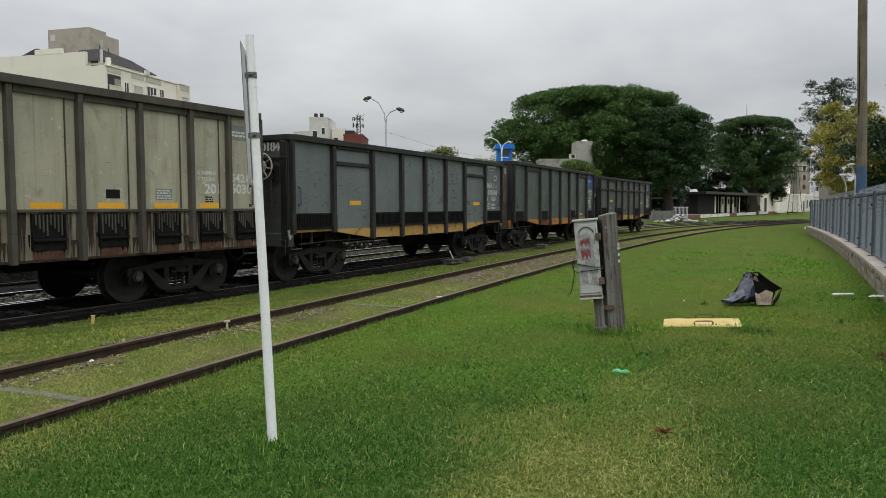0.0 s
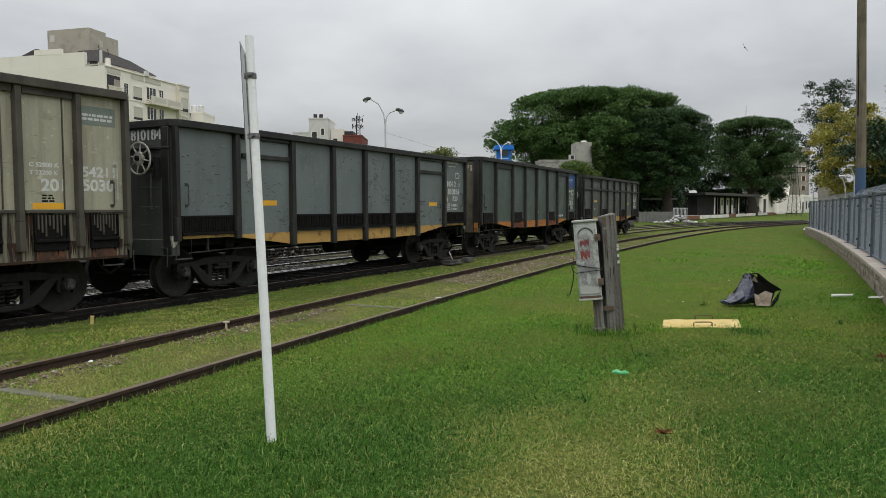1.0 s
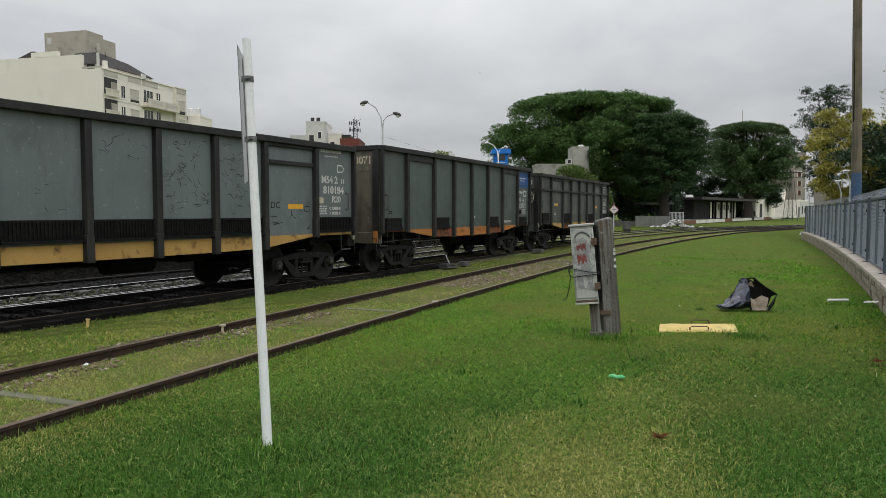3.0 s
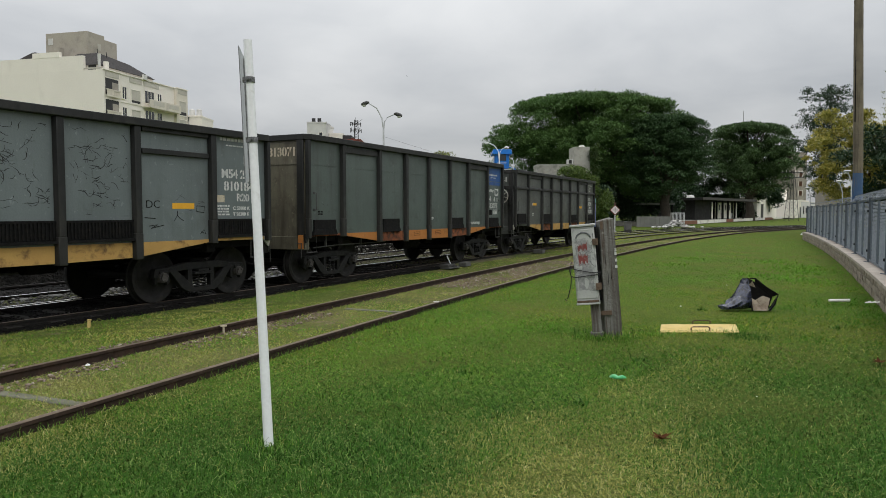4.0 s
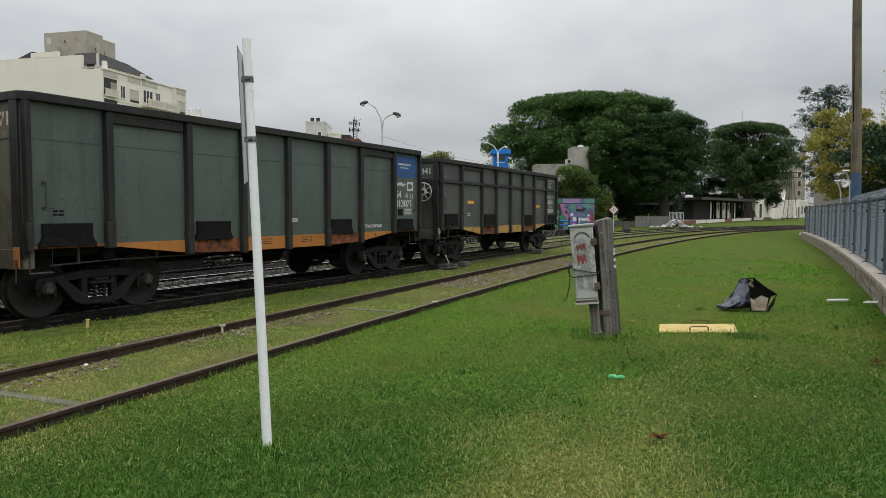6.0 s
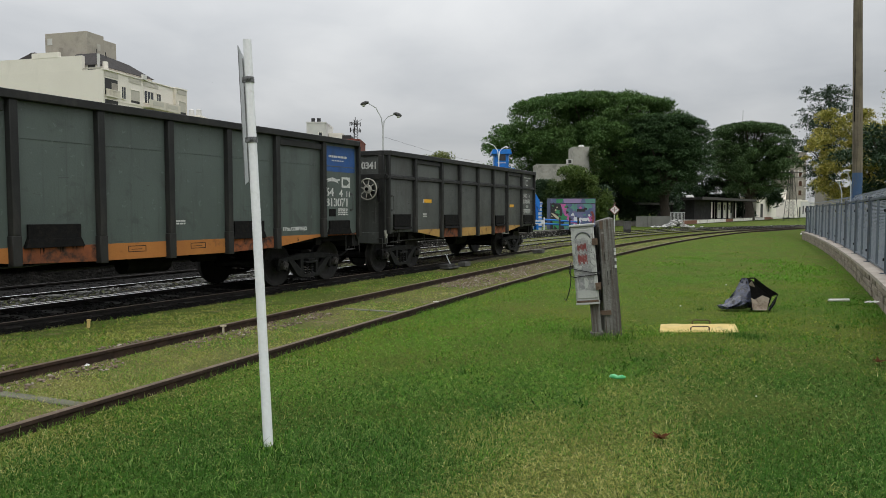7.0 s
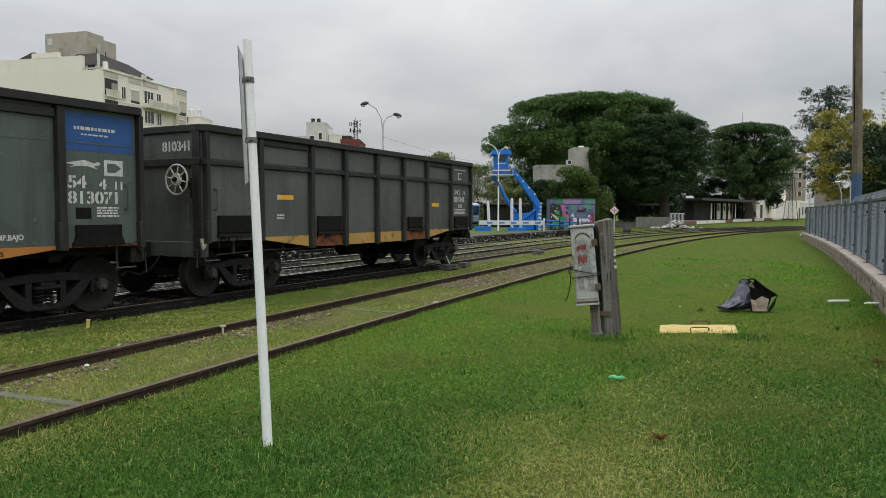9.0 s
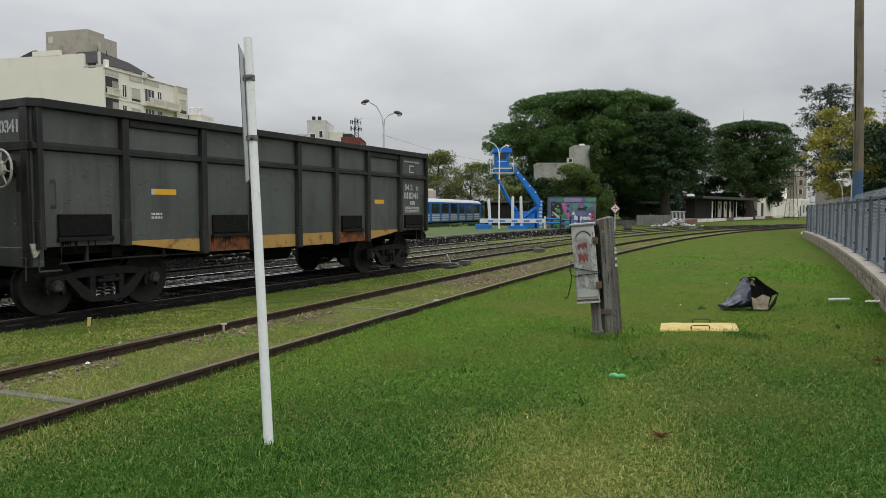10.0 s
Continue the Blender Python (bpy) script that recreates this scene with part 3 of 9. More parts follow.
def drips(w, X, u0, u1, z, count, seed, s=-1, y=SKIN + 0.013, long=0.20, mat="steel_black"):
    """Soot and oil run down from an edge: ragged tapering dark runs."""
    rng = random.Random(seed)
    so = Solid()
    for k in range(count):
        u, d, l = rng.uniform(u0, u1), rng.uniform(0.004, 0.018), long * rng.uniform(0.15, 1.0) ** 1.5
        p = [(u - d, z + 0.02), (u + d, z + 0.02), (u + d * 0.8, z - l * 0.5), (u + d * rng.uniform(-0.2, 0.2), z - l), (u - d * 0.7, z - l * 0.4)]
        yy = y + 0.002 + 0.00005 * k
        so.add([(X(a), s * yy, b) for a, b in p], [(0, 1, 2, 3, 4)])
    tagged(part("soot_stain", so, M[mat], w, "black soot runs" if mat == "steel_black" else "brown rust runs", smooth=0), kind="stuff")


def gondola(name, L, ribs, ztop, paint, rib_mat, end_mat, label, rib_w=0.15, band=None, band_panels=(), rust_panels=(), midrail=None, seam=None, hatches=(),
            flutes=(), plates=(), pale=False, foot_w=1.15, pivot=1.43):
    w = empty(name, Matrix(), label, "freight wagon", "coupled goods wagons")
    h = L / 2
    X = lambda u: u - h
    zr = ztop - 0.125                                   # underside of the rim
    # rim round the open top, with cut corners
    c = 0.13
    def loop(d):
        a, b = h + d, HALF + d
        return [(-a + c, -b), (a - c, -b), (a, -b + c), (a, b - c), (a - c, b), (-a + c, b), (-a, b - c), (-a, -b + c)]
    o, i = loop(0.03), loop(-0.13)
    so = Solid()
    p = [(x, y, z) for z in (zr, ztop) for x, y in o] + [(x, y, z) for z in (zr, ztop) for x, y in i]
    f = []
    for k in range(8):
        n = (k + 1) % 8
        f += [(k, n, 8 + n, 8 + k), (16 + n, 16 + k, 24 + k, 24 + n), (8 + k, 8 + n, 24 + n, 24 + k), (n, k, 16 + k, 16 + n)]
    so.add(p, f)
    part("top_rim", so, rib_mat, w, bevel=0.012)
    part("floor", Solid().box(-h + 0.1, h - 0.1, -SKIN + 0.06, SKIN - 0.06, 1.06, 1.14), M["steel_black"], w)
    # sides
    for s in (-1, 1):
        for k in range(len(ribs) - 1):
            u0, u1 = ribs[k], ribs[k + 1]
            low = 1.10 if (k in band_panels or k in rust_panels) else min(belly(u0, L), belly(u1, L))
            y0, y1 = sorted((s * SKIN, s * (SKIN - 0.05)))
            part("side_panel", Solid().box(X(u0) + 0.002, X(u1) - 0.002, y0, y1, low, zr + 0.03), paint, w)
            if k in band_panels or k in rust_panels:
                y0, y1 = sorted((s * (SKIN + 0.012), s * (SKIN - 0.05)))
                part("lower_band", Solid().prism([(X(u0), 1.10), (X(u0), belly(u0, L)), (X(u1), belly(u1, L)), (X(u1), 1.10)], y0, y1),
                     band if k in band_panels else M["rust_band"], w, "ochre paint strip" if k in band_panels else "rusty strip")
        for u in ribs:
            edge = u in (ribs[0], ribs[-1])
            r = rib_mesh(belly(min(max(u, 0), L), L) - 0.03, zr, 0.11 if edge else rib_w, s, foot=0.42, foot_w=foot_w)
            part("rib", r, rib_mat, w, at=pose(X(min(max(u, 0.055), L - 0.055)) if edge else X(u), 0, 0), bevel=0.008)
        if midrail:
            z0, z1 = midrail
            so = Solid()
            a, b = SKIN, HALF - 0.015
            p = [(x, s * y, z) for x in (-h, h) for y, z in ((a, z0), (b, z0 + 0.02), (b, z1 - 0.05), (a, z1))]
            so.add(p, [(0, 1, 2, 3), (4, 7, 6, 5), (0, 4, 5, 1), (1, 5, 6, 2), (2, 6, 7, 3), (3, 7, 4, 0)])
            part("middle_rail", so, rib_mat, w)
        if seam:
            part("weld_seam", Solid().box(-h + 0.1, h - 0.1, *sorted((s * SKIN, s * (SKIN + 0.008))), seam - 0.008, seam + 0.008), paint, w)
        for u0, u1, z0, z1 in plates:
            y0, y1 = sorted((s * SKIN, s * (SKIN + 0.06)))
            part("stiffener", Solid().box(X(u0), X(u1), y0, y1, z0, z1), rib_mat, w, bevel=0.01)
        for u0, u1, z0, z1 in hatches:
            # drop door: a dark box with a sloped lip
            hd = Solid()
            q = sorted((s * SKIN, s * (SKIN + 0.05)))
            hd.box(X(u0), X(u1), *q, z0 + 0.09, z1)
            part("side_hatch", hd, M["chip_dark"], w, "black soot-stained discharge hatch", bevel=0.008)
            so = Solid()
            lip = ((0.13, 0.0, 0.11, 0.0, 0.065, -0.01, 0.045, -0.02, 0.06) if seam else (0.085, 0.0, 0.075, 0.02, 0.085, 0.02, 0.02, 0.01, 0.02))
            za, da, zb, db, yc, zc, dc, zd, dd = lip
            p = [(x + f * d, s * y, z0 + z) for x, f in ((X(u0), -1), (X(u1), 1)) for y, z, d in ((SKIN, za, da), (SKIN + 0.055, zb, db), (SKIN + yc, zc, dc), (SKIN, zd, dd))]
            so.add(p, [(0, 1, 2, 3), (4, 7, 6, 5), (0, 4, 5, 1), (1, 5, 6, 2), (2, 6, 7, 3), (3, 7, 4, 0)])
            part("hatch_lip", so, M["chip_dark"], w, "black flared chute below the hatch")
            drips(w, X, u0 - 0.06, u1 + 0.08, z0 + 0.02, 13, int(u0 * 100) + s, s)
        for u0, u1, z0, z1 in flutes:
            so = Solid()
            n = int((u1 - u0) / 0.055)
            q = sorted((s * SKIN, s * (SKIN + 0.03)))
            so.box(X(u0), X(u1), *q, z0, z1)
            for k in range(n):
                uu = u0 + (k + 0.5) * (u1 - u0) / n
                so.box(X(uu) - 0.012, X(uu) + 0.012, *sorted((s * (SKIN + 0.03), s * (SKIN + 0.048))), z0 + 0.04, z1 - 0.02)
            so.box(X(u0), X(u1), *sorted((s * SKIN, s * (SKIN + 0.085))), z0 - 0.02, z0 + 0.02)
            so.box(X(u0), X(u1), *sorted((s * SKIN, s * (SKIN + 0.05))), z1 - 0.02, z1 + 0.015)
            part("fluted_sill", so, M["chip_dark"], w, "black ribbed sill plate")
    # ends
    for e in (-1, 1):
        a, b = sorted((e * (h - 0.02), e * (h - 0.07)))
        part("end_panel", Solid().box(a, b, -SKIN + 0.02, SKIN - 0.02, 0.98, zr + 0.03), end_mat, w)
        for y in (-1.36, 1.36):
            so = Solid()
            q = sorted((e * (h - 0.02), e * (h + (0.03 if abs(y) > 1 else 0.02))))
            ww = 0.17 if abs(y) > 1 else 0.09
            so.box(*q, y - ww / 2, y + ww / 2, 0.80, zr)
            part("end_post", so, rib_mat if abs(y) > 1 else end_mat, w, bevel=0.01)
        zz = (midrail[0], midrail[1]) if midrail else (seam - 0.008, seam + 0.008) if seam else (ztop - 0.50, ztop - 0.46)
        part("end_rail", Solid().box(*sorted((e * (h - 0.02), e * (h + (0.035 if not seam else -0.008)))), -HALF + 0.1, HALF - 0.1, *zz), end_mat if seam else rib_mat, w, bevel=0.0 if seam else 0.008)
        part("headstock", Solid().box(*sorted((e * (h - 0.20), e * (h + 0.02))), -1.42, 1.42, 0.78, 1.06), end_mat if e < 0 else M["frame_dark"], w, bevel=0.01)
        cp = Solid()
        cp.box(*sorted((e * (h - 0.1), e * (h + 0.16))), -0.19, 0.19, 0.76, 1.04)
        cp.box(*sorted((e * (h + 0.1), e * (h + 0.36))), -0.10, 0.12, 0.80, 1.00)
        cp.cyl((e * (h + 0.38), 0.05, 0.74), (e * (h + 0.38), 0.05, 1.08), 0.13, n=14)
        cp.box(*sorted((e * (h + 0.36), e * (h + 0.56))), -0.19, -0.06, 0.78, 1.04)
        part("coupler", cp, M["frame_dark"], w, "heavy cast knuckle coupler", bevel=0.012)
        hose = Solid()
        hose.tube([(e * (h + 0.02), -0.45, 0.80), (e * (h + 0.18), -0.42, 0.60), (e * (h + 0.40), -0.35, 0.46), (e * (h + 0.56), -0.25, 0.52)], 0.024, n=7)
        part("brake_hose", hose, M["chip_dark"], w)
        for s in (-1, 1):
            st = Solid()
            x0, x1 = sorted((e * (h - 0.12), e * (h - 0.46)))
            y = s * 1.42
            st.tube([(x0, y, 1.05), (x0, y, 0.72), (x1, y, 0.72), (x1, y, 1.05)], 0.012, n=6)
            st.box(x0, x1, y - 0.03, y + 0.03, 0.706, 0.720)
            st.tube([(e * (h + 0.02), y - s * 0.2, 0.92), (e * (h + 0.07), y, 0.92), (e * (h + 0.08), y, 0.60)], 0.010, n=5)
            part("step", st, M["axle_cap"], w)
            part("handle", handle_solid(e * (h - 0.32), 1.64, 2.00, SKIN, s), M["axle_cap"], w)
            if flutes:
                ld = Solid()
                for zz in (1.30, 1.62, 1.94, 2.26):
                    ld.tube([(e * h, s * 1.18, zz), (e * (h + 0.075), s * 1.18, zz), (e * (h + 0.075), s * 0.80, zz), (e * h, s * 0.80, zz)], 0.011, n=5)
                part("end_ladder", ld, M["axle_cap"], w, "steel rung irons")
            gs = Solid()
            gs.prism([(e * (h + 0.03), 1.12), (e * (h - 0.01), 0.92), (e * (h - 0.06), 0.94), (e * (h - 0.19), 1.12)], *sorted((s * 1.44, s * 1.475)))
            part("gusset", gs, M["handwheel"] if pale else rib_mat, w, "chipped pale corner plate" if pale else "")
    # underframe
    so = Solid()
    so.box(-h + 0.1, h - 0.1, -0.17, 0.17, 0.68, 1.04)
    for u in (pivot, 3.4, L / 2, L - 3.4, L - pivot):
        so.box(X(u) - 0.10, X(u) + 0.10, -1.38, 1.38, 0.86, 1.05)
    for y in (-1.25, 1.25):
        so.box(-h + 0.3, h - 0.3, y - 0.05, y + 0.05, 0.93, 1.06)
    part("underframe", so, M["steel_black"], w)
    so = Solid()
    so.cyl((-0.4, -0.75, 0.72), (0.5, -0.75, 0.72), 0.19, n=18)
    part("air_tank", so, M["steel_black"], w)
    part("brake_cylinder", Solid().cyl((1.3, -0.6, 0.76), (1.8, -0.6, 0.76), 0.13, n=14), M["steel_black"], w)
    so = Solid()
    so.tube([(-h + 0.5, -1.30, 0.80), (-h + 1.5, -1.30, 0.83), (-h + 3.2, -1.28, 0.82), (-h + 4.8, -1.2, 0.90)], 0.014, n=6)
    so.tube([(-1.6, -0.5, 0.66), (1.9, -0.5, 0.66)], 0.018, n=6)
    for u in (0.95, 2.4):
        so.box(X(u) - 0.02, X(u) + 0.02, -1.32, -1.27, 0.80, 1.06)
    part("brake_rigging", so, M["axle_cap"], w)
    for q in (-1, 1):
        bogie(w, q * (h - pivot))
    return w, X


def mark(name, w, X, u0, u1, z0, z1, mat, label="", y=SKIN, thick=0.003):
    part(name, Solid().box(X(u0), X(u1), -y - thick, -y, z0, z1), mat, w, label)


def words(w, X, text, u, z, size, mat, wide=1.13, y=SKIN, label="stencilled white lettering", bold=0.03, bridge=None):
    lettering("lettering", text, size, mat, w, pose(X(u), -y - 0.002, z, 90, 0, 0), label, wide=wide, bold=bold, bridge=bridge)


def bars(w, X, u0, u1, z0, z1, mat, rows, seed, y=SKIN, label="small illegible stencil lines"):
    """Writing too small to read: short bars."""
    rng = random.Random(seed)
    so = Solid()
    hgt = (z1 - z0) / rows
    for k in range(rows):
        u = u0
        while u < u1 - 0.02:
            d = min(rng.uniform(0.03, 0.10), u1 - u)
            so.box(X(u), X(u + d), -y - 0.003, -y, z0 + k * hgt + hgt * 0.2, z0 + k * hgt + hgt * 0.8)
            u += d + 0.018
    tagged(part("stencil_text", so, mat, w, label), kind="stuff")


def end_number(w, L, text, y, z, size, mat, mat_end):
    lettering("lettering", text, size, mat, w, pose(-L / 2 + 0.018, y, z, 90, 0, -90), "stencilled number on the end wall", bridge=mat_end)


def chips(w, X, u0, u1, z0, z1, count, seed, spread=1.0, forked=False):
    """Cracked and flaking paint: clusters of thin dark flakes, drawn out sideways or forked like crackle."""
    rng = random.Random(seed)
    so = Solid()

    def crack(u, z, a, n, t, step):
        """One flake that starts and ends fine."""
        pts, wide = [(u, z)], []
        for j in range(n):
            d = step * rng.uniform(0.5, 1.3)
            pts.append((pts[-1][0] + d * math.cos(a), pts[-1][1] + d * math.sin(a)))
            a += rng.uniform(-0.75, 0.75) if forked else rng.uniform(-0.35, 0.35)
        wide = [0.0008 + t * math.sin(math.pi * j / n) * rng.uniform(0.5, 1.2) for j in range(n + 1)]
        for j in range(n):
            (ua, za), (ub, zb) = pts[j], pts[j + 1]
            if not (u0 < ub < u1 and z0 < zb < z1):
                break
            nx, nz = -(zb - za), ub - ua
            q = math.hypot(nx, nz) + 1e-6
            nx, nz = nx / q, nz / q
            y = -SKIN - 0.002
            so.add([(X(ua - nx * wide[j]), y, za - nz * wide[j]), (X(ub - nx * wide[j + 1]), y, zb - nz * wide[j + 1]), (X(ub + nx * wide[j + 1]), y, zb + nz * wide[j + 1]), (X(ua + nx * wide[j]), y, za + nz * wide[j])], [(0, 1, 2, 3)])
        return pts

    for k in range(max(2, count // 3)):
        cu, cz = rng.uniform(u0 + 0.05, u1 - 0.05), z0 + (z1 - z0) * rng.random()
        for j in range(rng.randint(3, 8)):
            u, z = cu + rng.gauss(0, 0.30), cz + rng.gauss(0, 0.16)
            if not (u0 < u < u1 and z0 < z < z1):
                continue
            a = rng.gauss(0, 0.25) if not forked else rng.choice((0.1, -0.15, 0.0, 0.2, -0.25, 1.2, -1.1))
            pts = crack(u, z, a, rng.randint(3, 6), rng.uniform(0.0015, 0.0045) * (1.5 if forked else 1.0), 0.034 * spread)
            if forked and rng.random() < 0.7:
                q = rng.choice(pts[1:-1])
                crack(q[0], q[1], a + rng.choice((-1, 1)) * rng.uniform(0.7, 1.4), rng.randint(2, 4), 0.0035, 0.026 * spread)
    tagged(part("crackled_paint", so, M["crack_dark"], w, "dark cracks in flaking paint", smooth=0), kind="stuff")


# --- beige wagon, taller, with louvred lower sides
def beige_wagon():
    L = 11.5
    ribs = [0.06, 0.88, 1.75, 2.60, 3.56, 4.60, 5.64, 6.66, 7.69, 8.73, 9.75, 10.62, 11.42]
    w, X = gondola("gondola_wagon", L, ribs, 3.40, M["paint_beige"], M["paint_beige_dark"], M["paint_beige_dark"],
                   "tall beige open goods wagon with dark ribs and soot-black louvres", rib_w=0.115, foot_w=1.0, pivot=1.75)
    for k in range(len(ribs) - 1):
        u0, u1 = ribs[k] + 0.07, ribs[k + 1] - 0.07
        mid = (ribs[k] + ribs[k + 1]) / 2
        z0 = belly(mid, L) - 0.2
        part("waist_ledge", Solid().box(X(u0), X(u1), -SKIN - 0.05, -SKIN, 1.53, 1.575), M["paint_beige_dark"], w, bevel=0.006)
        part("lower_panel", Solid().box(X(ribs[k]), X(ribs[k + 1]), -SKIN - 0.006, -SKIN + 0.03, 0.84, 1.54), M["paint_beige_soot"], w, "soot-streaked lower panel")
        a, b = (mid - 0.22, mid + 0.22) if u1 - u0 > 0.7 else (mid - 0.2, mid + 0.2)
        so = Solid()
        so.box(X(a), X(b), -SKIN - 0.03, -SKIN, 1.16, 1.51)
        so.box(X(a) - 0.015, X(b) + 0.015, -SKIN - 0.045, -SKIN, 0.99, 1.15)
        so.box(X(a) - 0.03, X(b) + 0.03, -SKIN - 0.085, -SKIN, 1.115, 1.16)
        for x in (X(a) - 0.03, X(b) + 0.01):
            so.box(x, x + 0.022, -SKIN - 0.06, -SKIN, 0.99, 1.51)
        part("louvre", so, M["chip_dark"], w, "soot-black louvre box", bevel=0.008)
        for j in range(8):
            x = X(a) + (j + 0.5) * (b - a) / 8
            part("slat", Solid().box(x - 0.010, x + 0.010, -SKIN - 0.05, -SKIN - 0.03, 1.20 + 0.05 * ((j * 7 + k) % 4), 1.50), M["paint_beige_dark"], w)
        mark("rust_plate", w, X, a, b, 0.86, 0.985, M["rust_brown"], "rusty plate", y=SKIN + 0.006, thick=0.02)
        if k >= 1 and u1 - u0 > 0.7:
            mark("sticker", w, X, mid - 0.24, mid + 0.24, 1.585, 1.675, M["sticker_yellow"], "orange-yellow reflective sticker")
        if k < len(ribs) - 2:
            part("stiffener", Solid().box(X(u1) - 0.15, X(u1) - 0.135, -SKIN - 0.02, -SKIN, 1.58, 3.2), M["paint_beige_dark"], w)
        part("bottom_lip", Solid().box(X(ribs[k]), X(ribs[k + 1]), -SKIN - 0.022, -SKIN, 0.825, 0.862), M["rust_soot"], w, "rusty bottom edge")
        drips(w, X, ribs[k] + 0.05, ribs[k] + 0.20, 1.52, 22, 740 + k, y=SKIN + 0.005, long=0.80, mat="rust_soot")
        drips(w, X, ribs[k + 1] - 0.17, ribs[k + 1] - 0.05, 1.10, 14, 770 + k, y=SKIN + 0.005, long=0.35, mat="rust_soot")
        drips(w, X, a - 0.06, b + 0.06, 1.20, 20, 700 + k, y=SKIN + 0.006, long=0.34)
        drips(w, X, a - 0.02, b + 0.02, 1.02, 12, 730 + k, y=SKIN + 0.027, long=0.12)
        if u1 - u0 > 0.7:
            part("top_stiffener", Solid().box(X(u0), X(u1), -SKIN - 0.05, -SKIN, 3.18, 3.28), M["paint_beige_dark"], w)
    mark("data_plate", w, X, 8.12, 8.36, 1.74, 1.88, M["chip_dark"], "black square plate")
    mark("chart", w, X, 9.03, 9.36, 1.72, 1.91, M["faded_teal"], "grey stencilled table")
    bars(w, X, 9.05, 9.34, 1.73, 1.90, M["letter_white"], 4, 3, y=SKIN + 0.003)
    words(w, X, "C 52800 K", 9.91, 2.185, 0.085, M["letter_white"])
    words(w, X, "T 23200 K", 9.91, 2.075, 0.085, M["letter_white"])
    words(w, X, "201", 10.07, 1.85, 0.235, M["letter_white"])
    words(w, X, "54211", 10.69, 2.07, 0.21, M["letter_white"])
    words(w, X, "5030", 10.69, 1.86, 0.235, M["letter_white"])
    for q, (u0, u1) in enumerate(((10.80, 10.85), (10.85, 11.04))):
        mark("emblem", w, X, u0, u1, 2.42, 2.62 if q == 0 else 2.46, M["letter_faint"], "faded arrow emblem")
    mark("emblem", w, X, 10.85, 11.04, 2.58, 2.62, M["letter_faint"], "faded arrow emblem")
    part("handle", handle_solid(11.24 - L / 2, 1.72, 2.28, SKIN, -1), M["handwheel"], w)
    mark("operator_panel", w, X, 10.69, 11.27, 2.84, 3.12, M["faded_teal"], "faded teal operator panel")
    bars(w, X, 10.72, 11.22, 2.90, 3.02, M["letter_white"], 2, 5, y=SKIN + 0.003, label="faded operator name drawn as bars")
    bars(w, X, 10.08, 10.26, 1.68, 1.80, M["chip_dark"], 3, 6, label="faded stencil")
    return w, L


